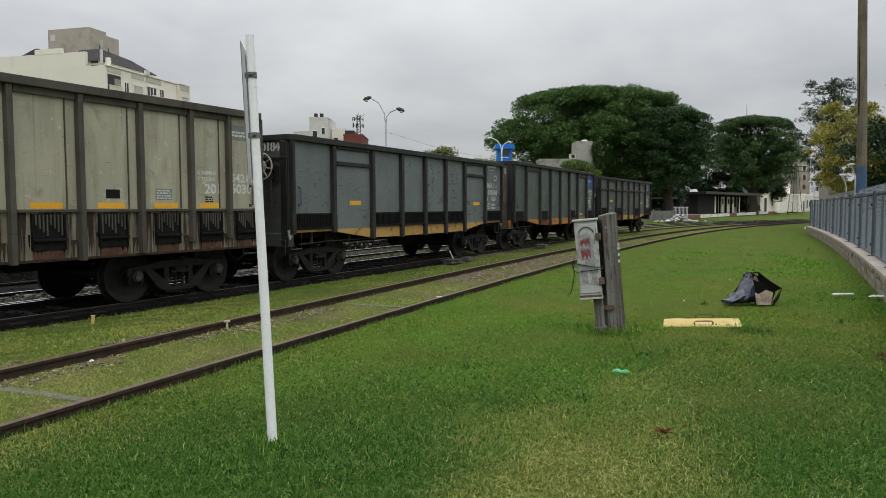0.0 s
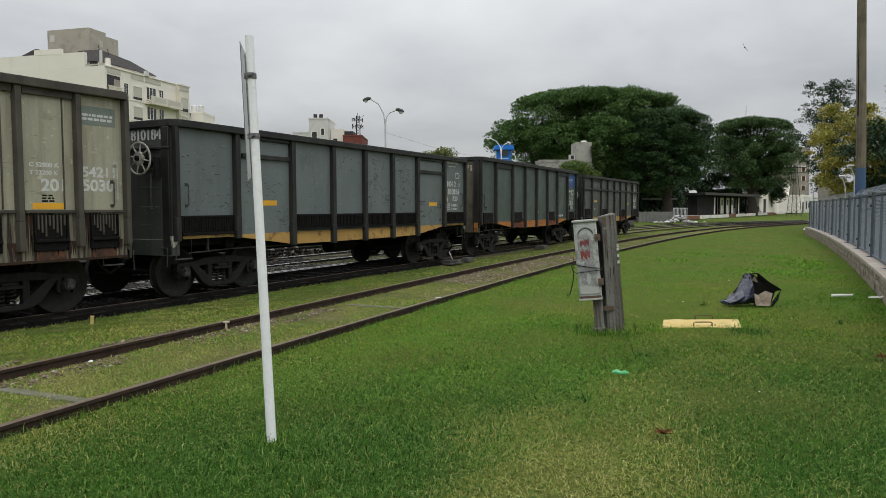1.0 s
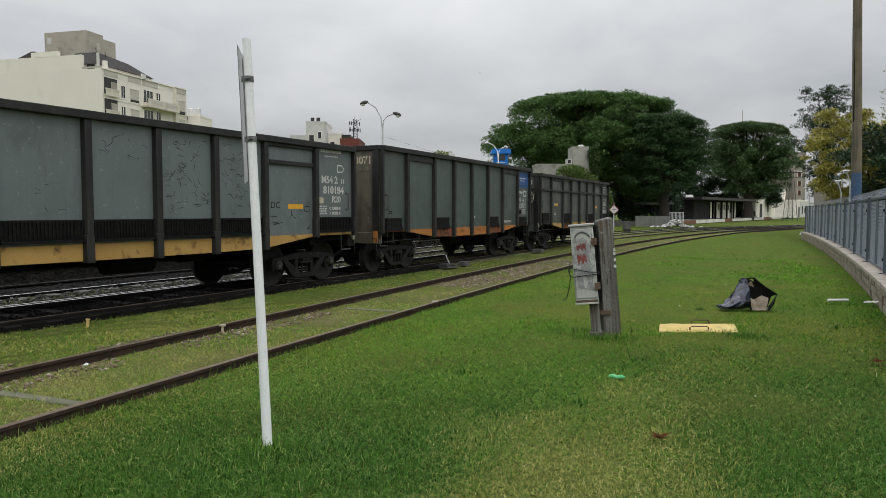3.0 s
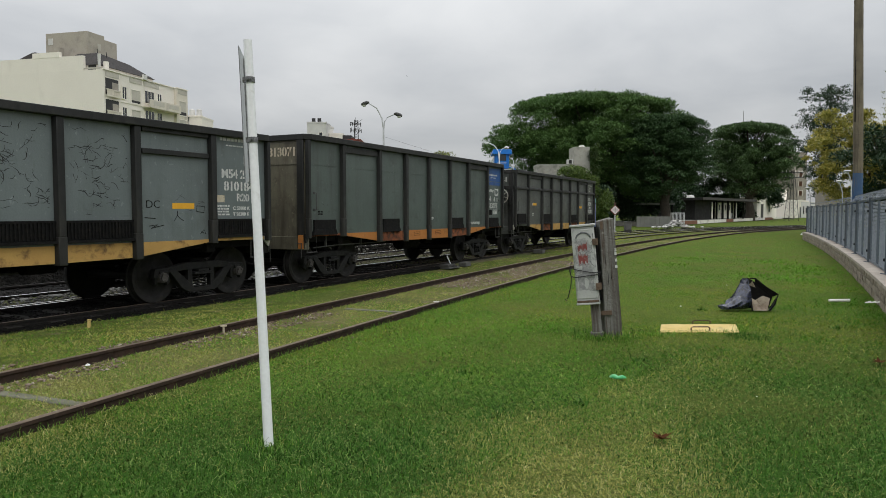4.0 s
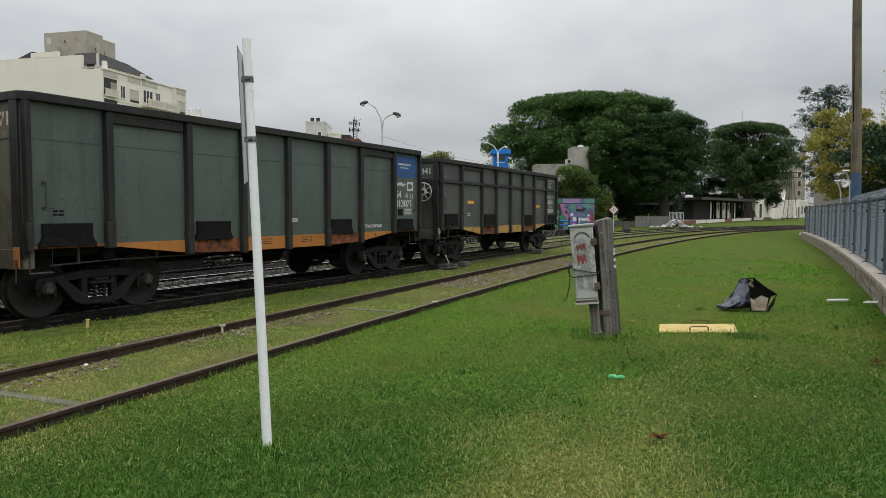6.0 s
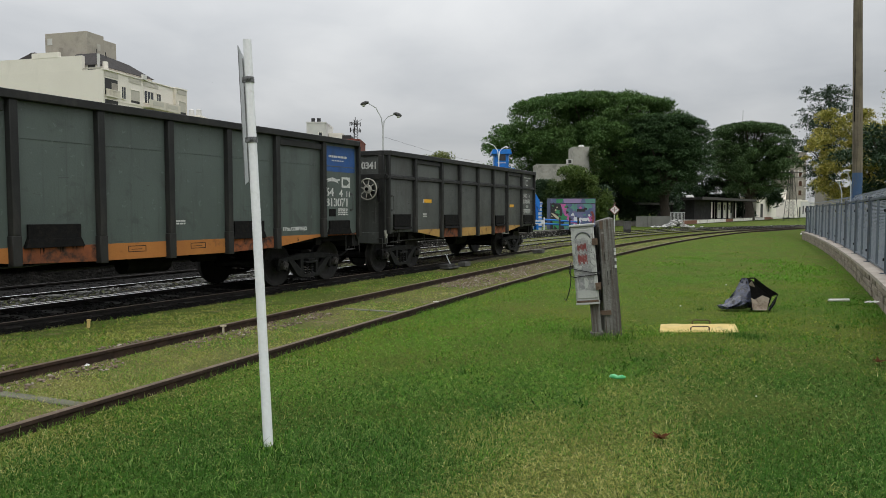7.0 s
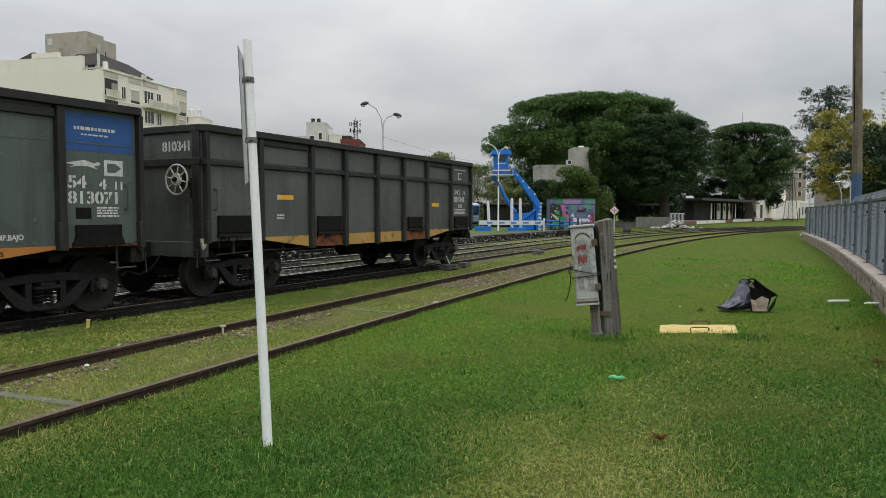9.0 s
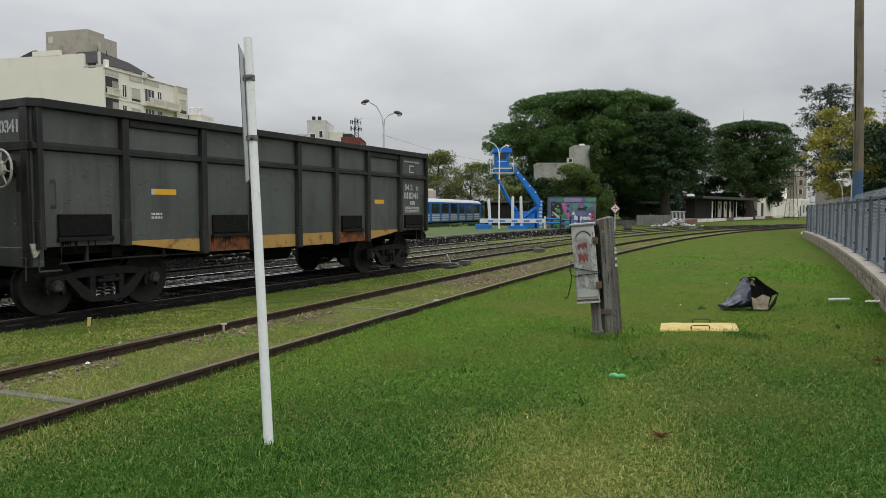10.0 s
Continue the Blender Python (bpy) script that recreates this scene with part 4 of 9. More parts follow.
# --- blue-grey wagon with cracked paint
def bluegrey_wagon():
    L = 11.45
    ribs = [0.08, 1.51, 3.12, 4.53, 5.81, 7.08, 8.38, 9.97, 11.38]
    fl = [(ribs[k] + 0.08, ribs[k + 1] - 0.08, 1.15, 1.45) for k in (0, 2, 3, 4, 5, 7)]
    w, X = gondola("gondola_wagon", L, ribs, 3.095, M["paint_bluegrey"], M["rib_dark"], M["paint_darkgrey"],
                   "blue-grey open goods wagon with cracked paint and ochre lower strip", rib_w=0.16, band=M["yellow_band"], band_panels=(1, 2, 3, 4, 5, 6), flutes=fl,
                   pale=True, plates=[(1.66, 3.01, 2.90, 3.0), (1.66, 3.01, 2.54, 2.63), (8.48, 9.87, 2.90, 3.0), (8.48, 9.87, 2.54, 2.63)])
    for u in (2.19, 9.10):
        mark("sticker", w, X, u, u + 0.47, 1.645, 1.745, M["sticker_yellow"], "orange-yellow reflective sticker")
    for k, n in ((0, 34), (1, 12), (2, 8), (3, 14), (4, 44), (5, 44), (6, 8), (7, 7)):
        chips(w, X, ribs[k] + 0.12, ribs[k + 1] - 0.12, 1.50 if k in (1, 6) else 1.55, 2.45 if k in (1, 6) else 2.85, n, 20 + k, 1.0 if k not in (4, 5) else 1.25, forked=k in (3, 4, 5, 7))
    chips(w, X, 2.55, 3.02, 1.14, 1.62, 30, 70, 0.8)
    for u0, u1 in ((0.2, 1.45), (10.05, 11.28)):
        mark("tan_strip", w, X, u0, u1, 1.065, 1.115, M["yellow_band"], "tan paint strip", y=SKIN, thick=0.03)
    bars(w, X, 10.19, 10.95, 2.88, 2.98, M["letter_white"], 1, 11, label="operator name drawn as bars")
    bars(w, X, 10.33, 10.81, 2.80, 2.84, M["letter_white"], 1, 12, label="operator name drawn as bars")
    logo = Solid()
    for q in ((10.78, 10.81, 2.47, 2.65), (10.78, 10.98, 2.62, 2.65), (10.78, 10.98, 2.47, 2.50)):
        logo.box(X(q[0]), X(q[1]), -SKIN - 0.003, -SKIN, q[2], q[3])
    logo.prism([(X(10.96), 2.65), (X(11.06), 2.56), (X(10.96), 2.47), (X(10.96), 2.50), (X(11.03), 2.56), (X(10.96), 2.62)], -SKIN - 0.003, -SKIN)
    part("emblem", logo, M["letter_white"], w, "white arrow-shaped emblem")
    words(w, X, "M54 2", 10.21, 2.225, 0.225, M["letter_white"], wide=1.02, bridge=M["paint_bluegrey"])
    words(w, X, "11", 10.91, 2.23, 0.14, M["letter_white"])
    words(w, X, "810184", 10.27, 1.995, 0.23, M["letter_white"], wide=1.10, bridge=M["paint_bluegrey"])
    words(w, X, "R20", 10.58, 1.80, 0.195, M["letter_white"], wide=1.05, bridge=M["paint_bluegrey"])
    mark("label_plate", w, X, 10.08, 10.28, 1.77, 1.90, M["letter_tan"], "torn pale paper label")
    words(w, X, "DC", 8.56, 1.66, 0.18, M["chip_dark"], label="dark scratched letters", bold=-0.008)
    for line in ([(9.14, 1.44), (9.20, 1.54), (9.205, 1.61)], [(9.20, 1.54), (9.26, 1.48), (9.33, 1.445)], [(9.62, 1.60), (9.63, 1.70), (9.80, 1.69), (9.79, 1.58), (9.62, 1.60)], [(8.54, 1.50), (8.75, 1.485)], [(8.62, 1.36), (8.80, 1.38), (8.66, 1.32), (8.92, 1.37)], [(9.70, 1.20), (9.78, 1.28), (9.83, 1.20), (9.72, 1.24)]):
        part("scrawl", Solid().tube([(X(u), -SKIN - 0.001, z) for u, z in line], 0.006, n=4), M["chip_dark"], w, "hand-drawn dark mark")
    words(w, X, "C 53800 K", 10.49, 1.635, 0.085, M["letter_white"])
    words(w, X, "T 26200 K", 10.49, 1.525, 0.085, M["letter_white"])
    bars(w, X, 10.05, 10.40, 1.52, 1.73, M["letter_white"], 4, 13)
    end_number(w, L, "810184", -0.49, 2.77, 0.25, M["letter_white"], M["paint_darkgrey"])
    handwheel(w, -L / 2, -0.90, 2.44, 0.27)
    return w, L


# --- green-grey wagon with a blue panel and an orange strip
def greengrey_wagon():
    L = 11.15
    ribs = [0.07, 1.36, 2.94, 4.27, 5.58, 6.92, 8.24, 9.75, 11.08]
    hs = [(0.27, 1.06, 1.10, 1.42), (3.12, 3.92, 1.10, 1.42), (7.05, 7.85, 1.10, 1.42), (9.97, 10.73, 1.10, 1.40)]
    w, X = gondola("gondola_wagon", L, ribs, 3.25, M["paint_greengrey"], M["rib_dark"], M["end_brown"],
                   "green-grey open goods wagon with an orange strip and blue operator panel", rib_w=0.16, band=M["orange_band"], band_panels=(1, 3, 4, 6), rust_panels=(0, 2, 5, 7),
                   hatches=hs, seam=2.62, plates=[(1.43, 2.82, 2.95, 3.08), (8.33, 9.67, 2.95, 3.08)])
    for u in (4.75, 6.02):
        for a, b, c, d in ((0, 0.34, 0.95, 0.962), (0, 0.34, 1.04, 1.052), (0, 0.012, 0.962, 1.04), (0.328, 0.34, 0.962, 1.04), (0.06, 0.26, 0.99, 1.0)):
            mark("stencil_line", w, X, u + a, u + b, c, d, M["rust_soot"], "brown stencilled box", y=SKIN + 0.012)
    words(w, X, "5", 8.88, 0.985, 0.09, M["rust_soot"], label="small painted figure", y=SKIN + 0.012)
    mark("operator_panel", w, X, 9.84, 10.98, 2.50, 3.07, M["sign_blue"], "blue painted operator panel")
    bars(w, X, 9.99, 10.66, 2.80, 2.88, M["letter_white"], 1, 31, y=SKIN + 0.003, label="operator name drawn as bars")
    bars(w, X, 10.10, 10.54, 2.73, 2.77, M["letter_white"], 1, 32, y=SKIN + 0.003, label="operator name drawn as bars")
    dog = Solid()
    dog.prism([(X(9.84), 2.31), (X(9.98), 2.34), (X(10.14), 2.37), (X(10.30), 2.33), (X(10.38), 2.35), (X(10.41), 2.31), (X(10.30), 2.28), (X(10.36), 2.24), (X(10.20), 2.28), (X(10.04), 2.28), (X(9.90), 2.25), (X(10.00), 2.29)],
              -SKIN - 0.003, -SKIN)
    part("emblem", dog, M["letter_white"], w, "white running emblem as a plain shape")
    mark("emblem", w, X, 10.47, 10.79, 2.15, 2.39, M["letter_white"], "white square emblem")
    inner = Solid()
    inner.prism([(X(10.52), 2.20), (X(10.52), 2.34), (X(10.66), 2.34), (X(10.76), 2.27), (X(10.66), 2.20)], -SKIN - 0.006, -SKIN - 0.003)
    part("emblem_arrow", inner, M["paint_greengrey"], w)
    words(w, X, "54", 9.87, 1.955, 0.25, M["letter_white"], wide=1.2, bridge=M["paint_greengrey"])
    words(w, X, "4", 10.38, 1.945, 0.215, M["letter_white"], bridge=M["paint_greengrey"])
    words(w, X, "11", 10.62, 1.945, 0.17, M["letter_white"])
    words(w, X, "813071", 9.87, 1.725, 0.25, M["letter_white"], wide=1.16, bridge=M["paint_greengrey"])
    mark("data_plate", w, X, 9.99, 10.24, 1.49, 1.66, M["chip_dark"], "dark square plate")
    bars(w, X, 10.33, 10.71, 1.51, 1.68, M["letter_white"], 4, 33)
    words(w, X, "F.Fdo./COMP.BAJO", 8.45, 1.205, 0.105, M["letter_white"], wide=0.9)
    bars(w, X, 5.72, 5.92, 1.37, 1.46, M["letter_white"], 2, 34)
    bars(w, X, 0.45, 0.62, 1.52, 1.62, M["chip_dark"], 2, 35, label="dark scratched plate")
    chips(w, X, 0.2, 1.2, 1.5, 1.8, 8, 36)
    chips(w, X, 1.5, 2.8, 1.0, 1.1, 6, 38)
    for s in (-1, 1):
        part("corner_patch", Solid().box(-L / 2 - 0.036, -L / 2 - 0.02, *sorted((s * 1.30, s * 1.44)), 0.80, 1.10), M["orange_band"], w, "orange paint patch on the corner")
    end_number(w, L, "813071", -0.46, 2.80, 0.26, M["letter_tan"], M["end_brown"])
    return w, L


# --- dark grey wagon with a rail halfway up
def darkgrey_wagon():
    L = 11.35
    ribs = [0.10, 1.50, 3.12, 4.38, 5.75, 7.06, 8.36, 9.87, 11.27]
    hs = [(0.37, 1.24, 1.12, 1.53), (3.34, 4.22, 1.09, 1.51), (7.31, 8.10, 1.09, 1.47), (10.14, 11.07, 1.12, 1.47)]
    w, X = gondola("gondola_wagon", L, ribs, 3.15, M["paint_darkgrey"], M["rib_dark"], M["paint_darkgrey"],
                   "dark grey open goods wagon with a rail halfway up its side", rib_w=0.16, band=M["yellow_band"], band_panels=(1, 3, 4, 6), rust_panels=(2, 5),
                   hatches=hs, midrail=(2.43, 2.56), pale=True, plates=[(1.60, 3.0, 2.90, 3.0), (8.40, 9.78, 2.90, 3.0)])
    mark("sticker", w, X, 2.09, 2.54, 1.85, 1.945, M["sticker_yellow"], "orange-yellow reflective sticker")
    mark("sticker_tip", w, X, 2.03, 2.09, 1.85, 1.945, M["letter_white"], "white end of the sticker")
    mark("sticker", w, X, 8.72, 9.15, 1.76, 1.86, M["sticker_yellow"], "orange-yellow reflective sticker")
    bars(w, X, 2.02, 2.24, 1.44, 1.56, M["letter_white"], 2, 41)
    words(w, X, "54 2", 10.18, 2.14, 0.20, M["letter_white"], bridge=M["paint_darkgrey"])
    words(w, X, "11", 10.75, 2.14, 0.15, M["letter_white"])
    words(w, X, "810341", 10.14, 1.91, 0.23, M["letter_white"], wide=1.10, bridge=M["paint_darkgrey"])
    words(w, X, "R20", 10.45, 1.745, 0.14, M["letter_white"])
    bars(w, X, 10.18, 10.95, 1.53, 1.70, M["letter_white"], 4, 42)
    bars(w, X, 10.15, 10.95, 2.86, 2.92, M["letter_white"], 1, 43, label="operator name drawn as bars")
    logo = Solid()
    for q in ((10.42, 10.46, 2.60, 2.80), (10.42, 10.66, 2.77, 2.80), (10.42, 10.66, 2.60, 2.63)):
        logo.box(X(q[0]), X(q[1]), -SKIN - 0.003, -SKIN, q[2], q[3])
    part("emblem", logo, M["letter_white"], w, "white worn emblem")
    for k, n in ((0, 6), (1, 5), (2, 9), (3, 4), (6, 10)):
        chips(w, X, ribs[k] + 0.2, ribs[k + 1] - 0.2, 1.6, 2.4, n, 50 + k, 0.8)
    chips(w, X, 1.65, 2.95, 1.0, 1.1, 8, 60)
    end_number(w, L, "810341", -0.50, 2.70, 0.24, M["letter_white"], M["paint_darkgrey"])
    handwheel(w, -L / 2, -1.04, 2.17, 0.265)
    return w, L


TRAIN = [(*beige_wagon(), 1.36), (*bluegrey_wagon(), 13.62), (*greengrey_wagon(), 26.04), (*darkgrey_wagon(), 38.50)]


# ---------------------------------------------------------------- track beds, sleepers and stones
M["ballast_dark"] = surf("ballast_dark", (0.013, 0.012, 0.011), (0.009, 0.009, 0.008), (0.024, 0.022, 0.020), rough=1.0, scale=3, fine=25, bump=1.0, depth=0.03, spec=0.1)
M["ballast_grey"] = surf("ballast_grey", (0.165, 0.145, 0.095), (0.140, 0.180, 0.055), (0.075, 0.064, 0.048), rough=1.0, spec=0.1, scale=0.7, fine=22, bump=1.0, depth=0.03)
M["stone_dark"] = islands("stone_dark", [(0.010, 0.010, 0.009), (0.018, 0.017, 0.016), (0.032, 0.030, 0.028)], rough=0.9)
M["stone_grey"] = islands("stone_grey", [(0.022, 0.021, 0.019), (0.065, 0.062, 0.057), (0.16, 0.155, 0.145), (0.46, 0.45, 0.43)], rough=0.9)
M["stone_brown"] = islands("stone_brown", [(0.035, 0.028, 0.022), (0.065, 0.052, 0.040), (0.11, 0.090, 0.070), (0.22, 0.20, 0.17)], rough=0.95, spec=0.1)
M["stone_pink"] = islands("stone_pink", [(0.09, 0.066, 0.048), (0.18, 0.130, 0.100), (0.27, 0.205, 0.165), (0.46, 0.40, 0.35)], rough=0.95, spec=0.1)
# black bed as far as s = 16, brown ballast beyond
for _a, _b, _m, _l in ((-24, 16, "ballast_dark", "black ballast under the running line"), (16, 100, "ballast_grey", "brown ballast with grass under the running line")):
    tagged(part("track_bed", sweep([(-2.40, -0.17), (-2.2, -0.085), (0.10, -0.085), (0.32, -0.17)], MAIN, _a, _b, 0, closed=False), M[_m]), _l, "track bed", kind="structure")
tagged(part("track_bed", sweep([(-3.35, -0.068), (-2.3, -0.068), (-2.15, -0.12)], MAIN, -26, 100, 0, closed=False), M["ballast_grey"]), "pale grey ballast between the tracks", "track bed", kind="structure")
# black bed as far as s = 15, brown ballast beyond
for _a, _b, _m, _l in ((-26, 15, "ballast_dark", "black ballast along the platform"), (15, 100, "ballast_grey", "brown ballast with grass along the platform")):
    tagged(part("track_bed", sweep([(-5.85, -0.16), (-5.7, -0.068), (-3.35, -0.068)], MAIN, _a, _b, 0, closed=False), M[_m]), _l, "track bed", kind="structure")
tagged(part("track_bed", sweep([(-0.86, -0.17), (-0.78, -0.112), (0.78, -0.112), (0.86, -0.17)], LAWN, -12, 60, 0, closed=False), ground_material("worn_soil", (0.155, 0.185, 0.052), (0.28, 0.255, 0.105), (0.36, 0.285, 0.195))), "thin dry grass and soil between rusty rails", "track bed", kind="structure")


def sleepers(track, off, s0, s1, gap, z, mat, label, reach=(-1.35, 0.98)):
    holder = tagged(part("sleeper_row", Solid().box(-0.1, 0.1, -0.1, 0.1, -0.4, -0.3, Matrix.Translation(on(track, s0, off))), mat), label, "sleepers", kind="structure")
    me = Solid().box(*reach, -0.12, 0.12, -0.16, 0.0).mesh("sleeper", mat)
    s, rng = s0, random.Random(4)
    while s < s1:
        p = on(track, s, off, z + rng.uniform(-0.008, 0.006))
        part("sleeper", me, None, holder, at=Matrix.Translation(p) @ Matrix.Rotation(-heading(track, s) + rng.uniform(-0.02, 0.02), 4, "Z"))
        s += gap + rng.uniform(-0.03, 0.03)


sleepers(MAIN, -GAUGE / 2, -6, 15, 0.66, -0.078, M["sleeper"], "dark wooden sleepers in a row")
M["sleeper_pale"] = surf("sleeper_pale", (0.24, 0.235, 0.22), (0.17, 0.165, 0.15), (0.08, 0.075, 0.07), rough=0.9, scale=3)
sleepers(MAIN, -3.2 - GAUGE / 2, 13, 24, 0.66, -0.058, M["sleeper"], "weathered wooden sleepers in a row")
sleepers(MAIN, -3.2, -6, 12.6, 0.66, -0.040, M["sleeper_pale"], "pale ends of sleepers standing out of the ballast", (0.12, 0.42))


M["coping_old"] = surf("coping_old", (0.185, 0.18, 0.14), (0.14, 0.14, 0.10), (0.11, 0.12, 0.06), rough=0.95, scale=4, fine=40)


def loose_sleeper(s, label, left=-1.05):
    so = Solid().box(left, 0.68, -0.065, 0.065, -0.15, 0.0)
    ob = part("concrete_sleeper", so, M["coping_old"], bevel=0.012, at=Matrix.Translation(on(LAWN, s, 0, -0.098)) @ Matrix.Rotation(-heading(LAWN, s), 4, "Z"))
    tagged(ob, label, "sleeper", "concrete sleepers", kind="structure")


loose_sleeper(-1.72, "pale concrete sleeper showing through the grass between rails")
loose_sleeper(4.6, "pale concrete sleeper showing through the grass between rails", -0.56)


def scatter(name, pts, sizes, mat, label, category, seed, flat=0.7, kind="stuff"):
    """Loose stones: each a lumpy block of its own size and turn."""
    rng = np.random.default_rng(seed)
    base = np.array([(1, 0, 0), (-1, 0, 0), (0, 1, 0), (0, -1, 0), (0, 0, 1), (0, 0, -1), (.6, .6, .55), (-.6, .6, .5), (.6, -.6, .5), (-.6, -.6, .55)], float)
    tri = [(0, 6, 8), (6, 4, 8), (8, 4, 9), (4, 7, 9), (6, 2, 7), (6, 7, 4), (0, 2, 6), (2, 1, 7), (1, 9, 7), (1, 3, 9), (3, 8, 9), (3, 0, 8), (5, 2, 0), (5, 1, 2), (5, 3, 1), (5, 0, 3)]
    n = len(pts)
    v = base[None] * rng.uniform(0.7, 1.3, (n, 10, 1)) * np.asarray(sizes)[:, None, None]
    v *= rng.uniform(0.7, 1.25, (n, 1, 3))
    v[:, :, 2] *= flat
    a = rng.uniform(0, 2 * np.pi, n)
    c, s = np.cos(a)[:, None], np.sin(a)[:, None]
    x, y = v[:, :, 0] * c - v[:, :, 1] * s, v[:, :, 0] * s + v[:, :, 1] * c
    v[:, :, 0], v[:, :, 1] = x, y
    v += np.asarray(pts)[:, None, :]
    f = (np.array(tri)[None] + (np.arange(n) * 10)[:, None, None]).reshape(-1, 3)
    return tagged(raw(name, v.reshape(-1, 3), f, mat), label, category, kind=kind)


def raw(name, verts, faces, mat, smooth=False):
    """A mesh straight from arrays of points and of faces that all have the same number of corners."""
    me = bpy.data.meshes.new(name)
    k = faces.shape[1]
    me.vertices.add(len(verts))
    me.vertices.foreach_set("co", np.ascontiguousarray(verts, dtype=np.float32).ravel())
    me.loops.add(faces.size)
    me.loops.foreach_set("vertex_index", np.ascontiguousarray(faces, dtype=np.int32).ravel())
    me.polygons.add(len(faces))
    me.polygons.foreach_set("loop_start", np.arange(0, faces.size, k, dtype=np.int32))
    me.update(calc_edges=True)
    me.validate()
    if smooth:
        me.shade_smooth()
    me.materials.append(mat)
    return new(name, me)


def along(track, n, s0, s1, o0, o1, z, seed):
    r = np.random.default_rng(seed)
    s, o = r.uniform(s0, s1, n), r.uniform(o0, o1, n)
    x, y, th = (np.interp(s, S_GRID, a) for a in track)
    return np.stack([x + o * np.cos(th), y - o * np.sin(th), np.full(n, z) + r.uniform(-0.01, 0.01, n)], 1)


_r = np.random.default_rng(5)
scatter("ballast_stones", along(MAIN, 4500, -6, 17, -2.3, 0.08, -0.075, 1), _r.uniform(0.012, 0.035, 4500), M["stone_dark"], "black ballast stones", "ballast", 11)
scatter("ballast_stones", along(MAIN, 2800, -8, 15, -5.75, -3.25, -0.060, 24), _r.uniform(0.014, 0.036, 2800), M["stone_dark"], "black ballast stones", "ballast", 18)
scatter("ballast_stones", along(MAIN, 3200, -8, 13, -3.15, -2.05, -0.055, 2), _r.uniform(0.014, 0.042, 3200), M["stone_grey"], "pale grey ballast stones", "ballast", 12)
scatter("ballast_stones", along(MAIN, 2500, 12, 30, -5.75, -2.2, -0.060, 22), _r.uniform(0.014, 0.038, 2500), M["stone_brown"], "rust-brown ballast stones with grass between", "ballast", 16)
scatter("ballast_stones", along(MAIN, 3500, 15, 34, -2.3, 0.10, -0.078, 23), _r.uniform(0.014, 0.038, 3500), M["stone_brown"], "rust-brown ballast stones with grass between", "ballast", 17)
_p = np.concatenate([along(LAWN, 6500, 8.5, 18.0, -0.78, 0.40, -0.104, 3), along(LAWN, 900, 17, 30, -0.76, 0.6, -0.100, 33), along(LAWN, 1100, 0.6, 4.0, -0.80, -0.30, -0.102, 4), along(LAWN, 900, 0.0, 1.7, -1.50, -0.98, -0.116, 5), along(LAWN, 480, -2.4, -0.2, -0.78, -0.36, -0.102, 6),
                     along(LAWN, 700, -2.1, -0.5, -1.7, -1.0, -0.116, 7), along(LAWN, 120, 7, 9.5, -1.2, -0.8, -0.108, 8), along(LAWN, 60, -2.5, 12, 0.95, 1.1, -0.115, 9)])
_e = np.sin(_p[:, 0] * 3.1 + 1.3 * np.sin(_p[:, 1] * 1.7)) + np.sin(_p[:, 1] * 2.3 - _p[:, 0] * 1.1)
_p = _p[(_e > -0.2) | (_r.random(len(_p)) < 0.35)]
scatter("gravel", _p, 0.004 + 0.024 * _r.random(len(_p)) ** 3.5, M["stone_pink"], "pinkish gravel lying between the rusty rails", "gravel", 13)


# --- platform edge: a low wall of dark rough stones with grass on top
M["wall_dark"] = surf("wall_dark", (0.016, 0.015, 0.013), (0.010, 0.010, 0.009), (0.045, 0.042, 0.036), rough=0.95, scale=2.5, fine=14, bump=1.0, depth=0.04)
M["coping"] = surf("coping", (0.20, 0.195, 0.175), (0.15, 0.145, 0.13), (0.08, 0.085, 0.06), rough=0.9, scale=1.5)
M["grass_far"] = surf("grass_far", (0.085, 0.145, 0.038), (0.120, 0.160, 0.055), (0.06, 0.11, 0.025), rough=0.95, scale=0.5, fine=20, bump=0.8, depth=0.03)
tagged(part("platform", sweep([(-15.8, -0.2), (-15.4, 0.28), (-6.05, 0.30), (-6.05, -0.2)], MAIN, -26, 52, 0), M["grass_far"]), "raised strip of rough grass behind a low wall", "ground", kind="structure")
_w = tagged(part("platform_wall", sweep([(-6.04, -0.2), (-6.04, 0.26), (-5.90, 0.26), (-5.86, -0.2)], MAIN, -26, 52, 0), M["wall_dark"]), "low wall of blackened rough stone along the tracks", "wall", kind="structure")
part("coping", sweep([(-6.10, 0.262), (-6.10, 0.325), (-5.84, 0.325), (-5.84, 0.262)], MAIN, -26, 52, 0), M["coping"], _w)
_s = np.random.default_rng(6)
scatter("wall_stones", np.concatenate([along(MAIN, 1600, 12, 52, -5.90, -5.84, z, 30 + i) for i, z in enumerate((-0.03, 0.07, 0.17))]), _s.uniform(0.04, 0.10, 4800),
        islands("stone_wall_mix", [(0.010, 0.010, 0.009), (0.016, 0.015, 0.014), (0.024, 0.023, 0.021), (0.040, 0.038, 0.034), (0.36, 0.35, 0.32)], rough=0.95), "rough dark and whitish stones of the wall", "stones", 14, flat=0.9)


# ---------------------------------------------------------------- things on the lawn
M["galvanised"] = surf("galvanised", (0.60, 0.61, 0.62), (0.52, 0.53, 0.55), (0.42, 0.42, 0.40), rough=0.5, scale=4, bump=0.05)
M["pole_white"] = surf("pole_white", (0.88, 0.89, 0.90), (0.83, 0.84, 0.85), (0.62, 0.61, 0.57), rough=0.5, scale=5, dirt_at=(0.60, 0.8))
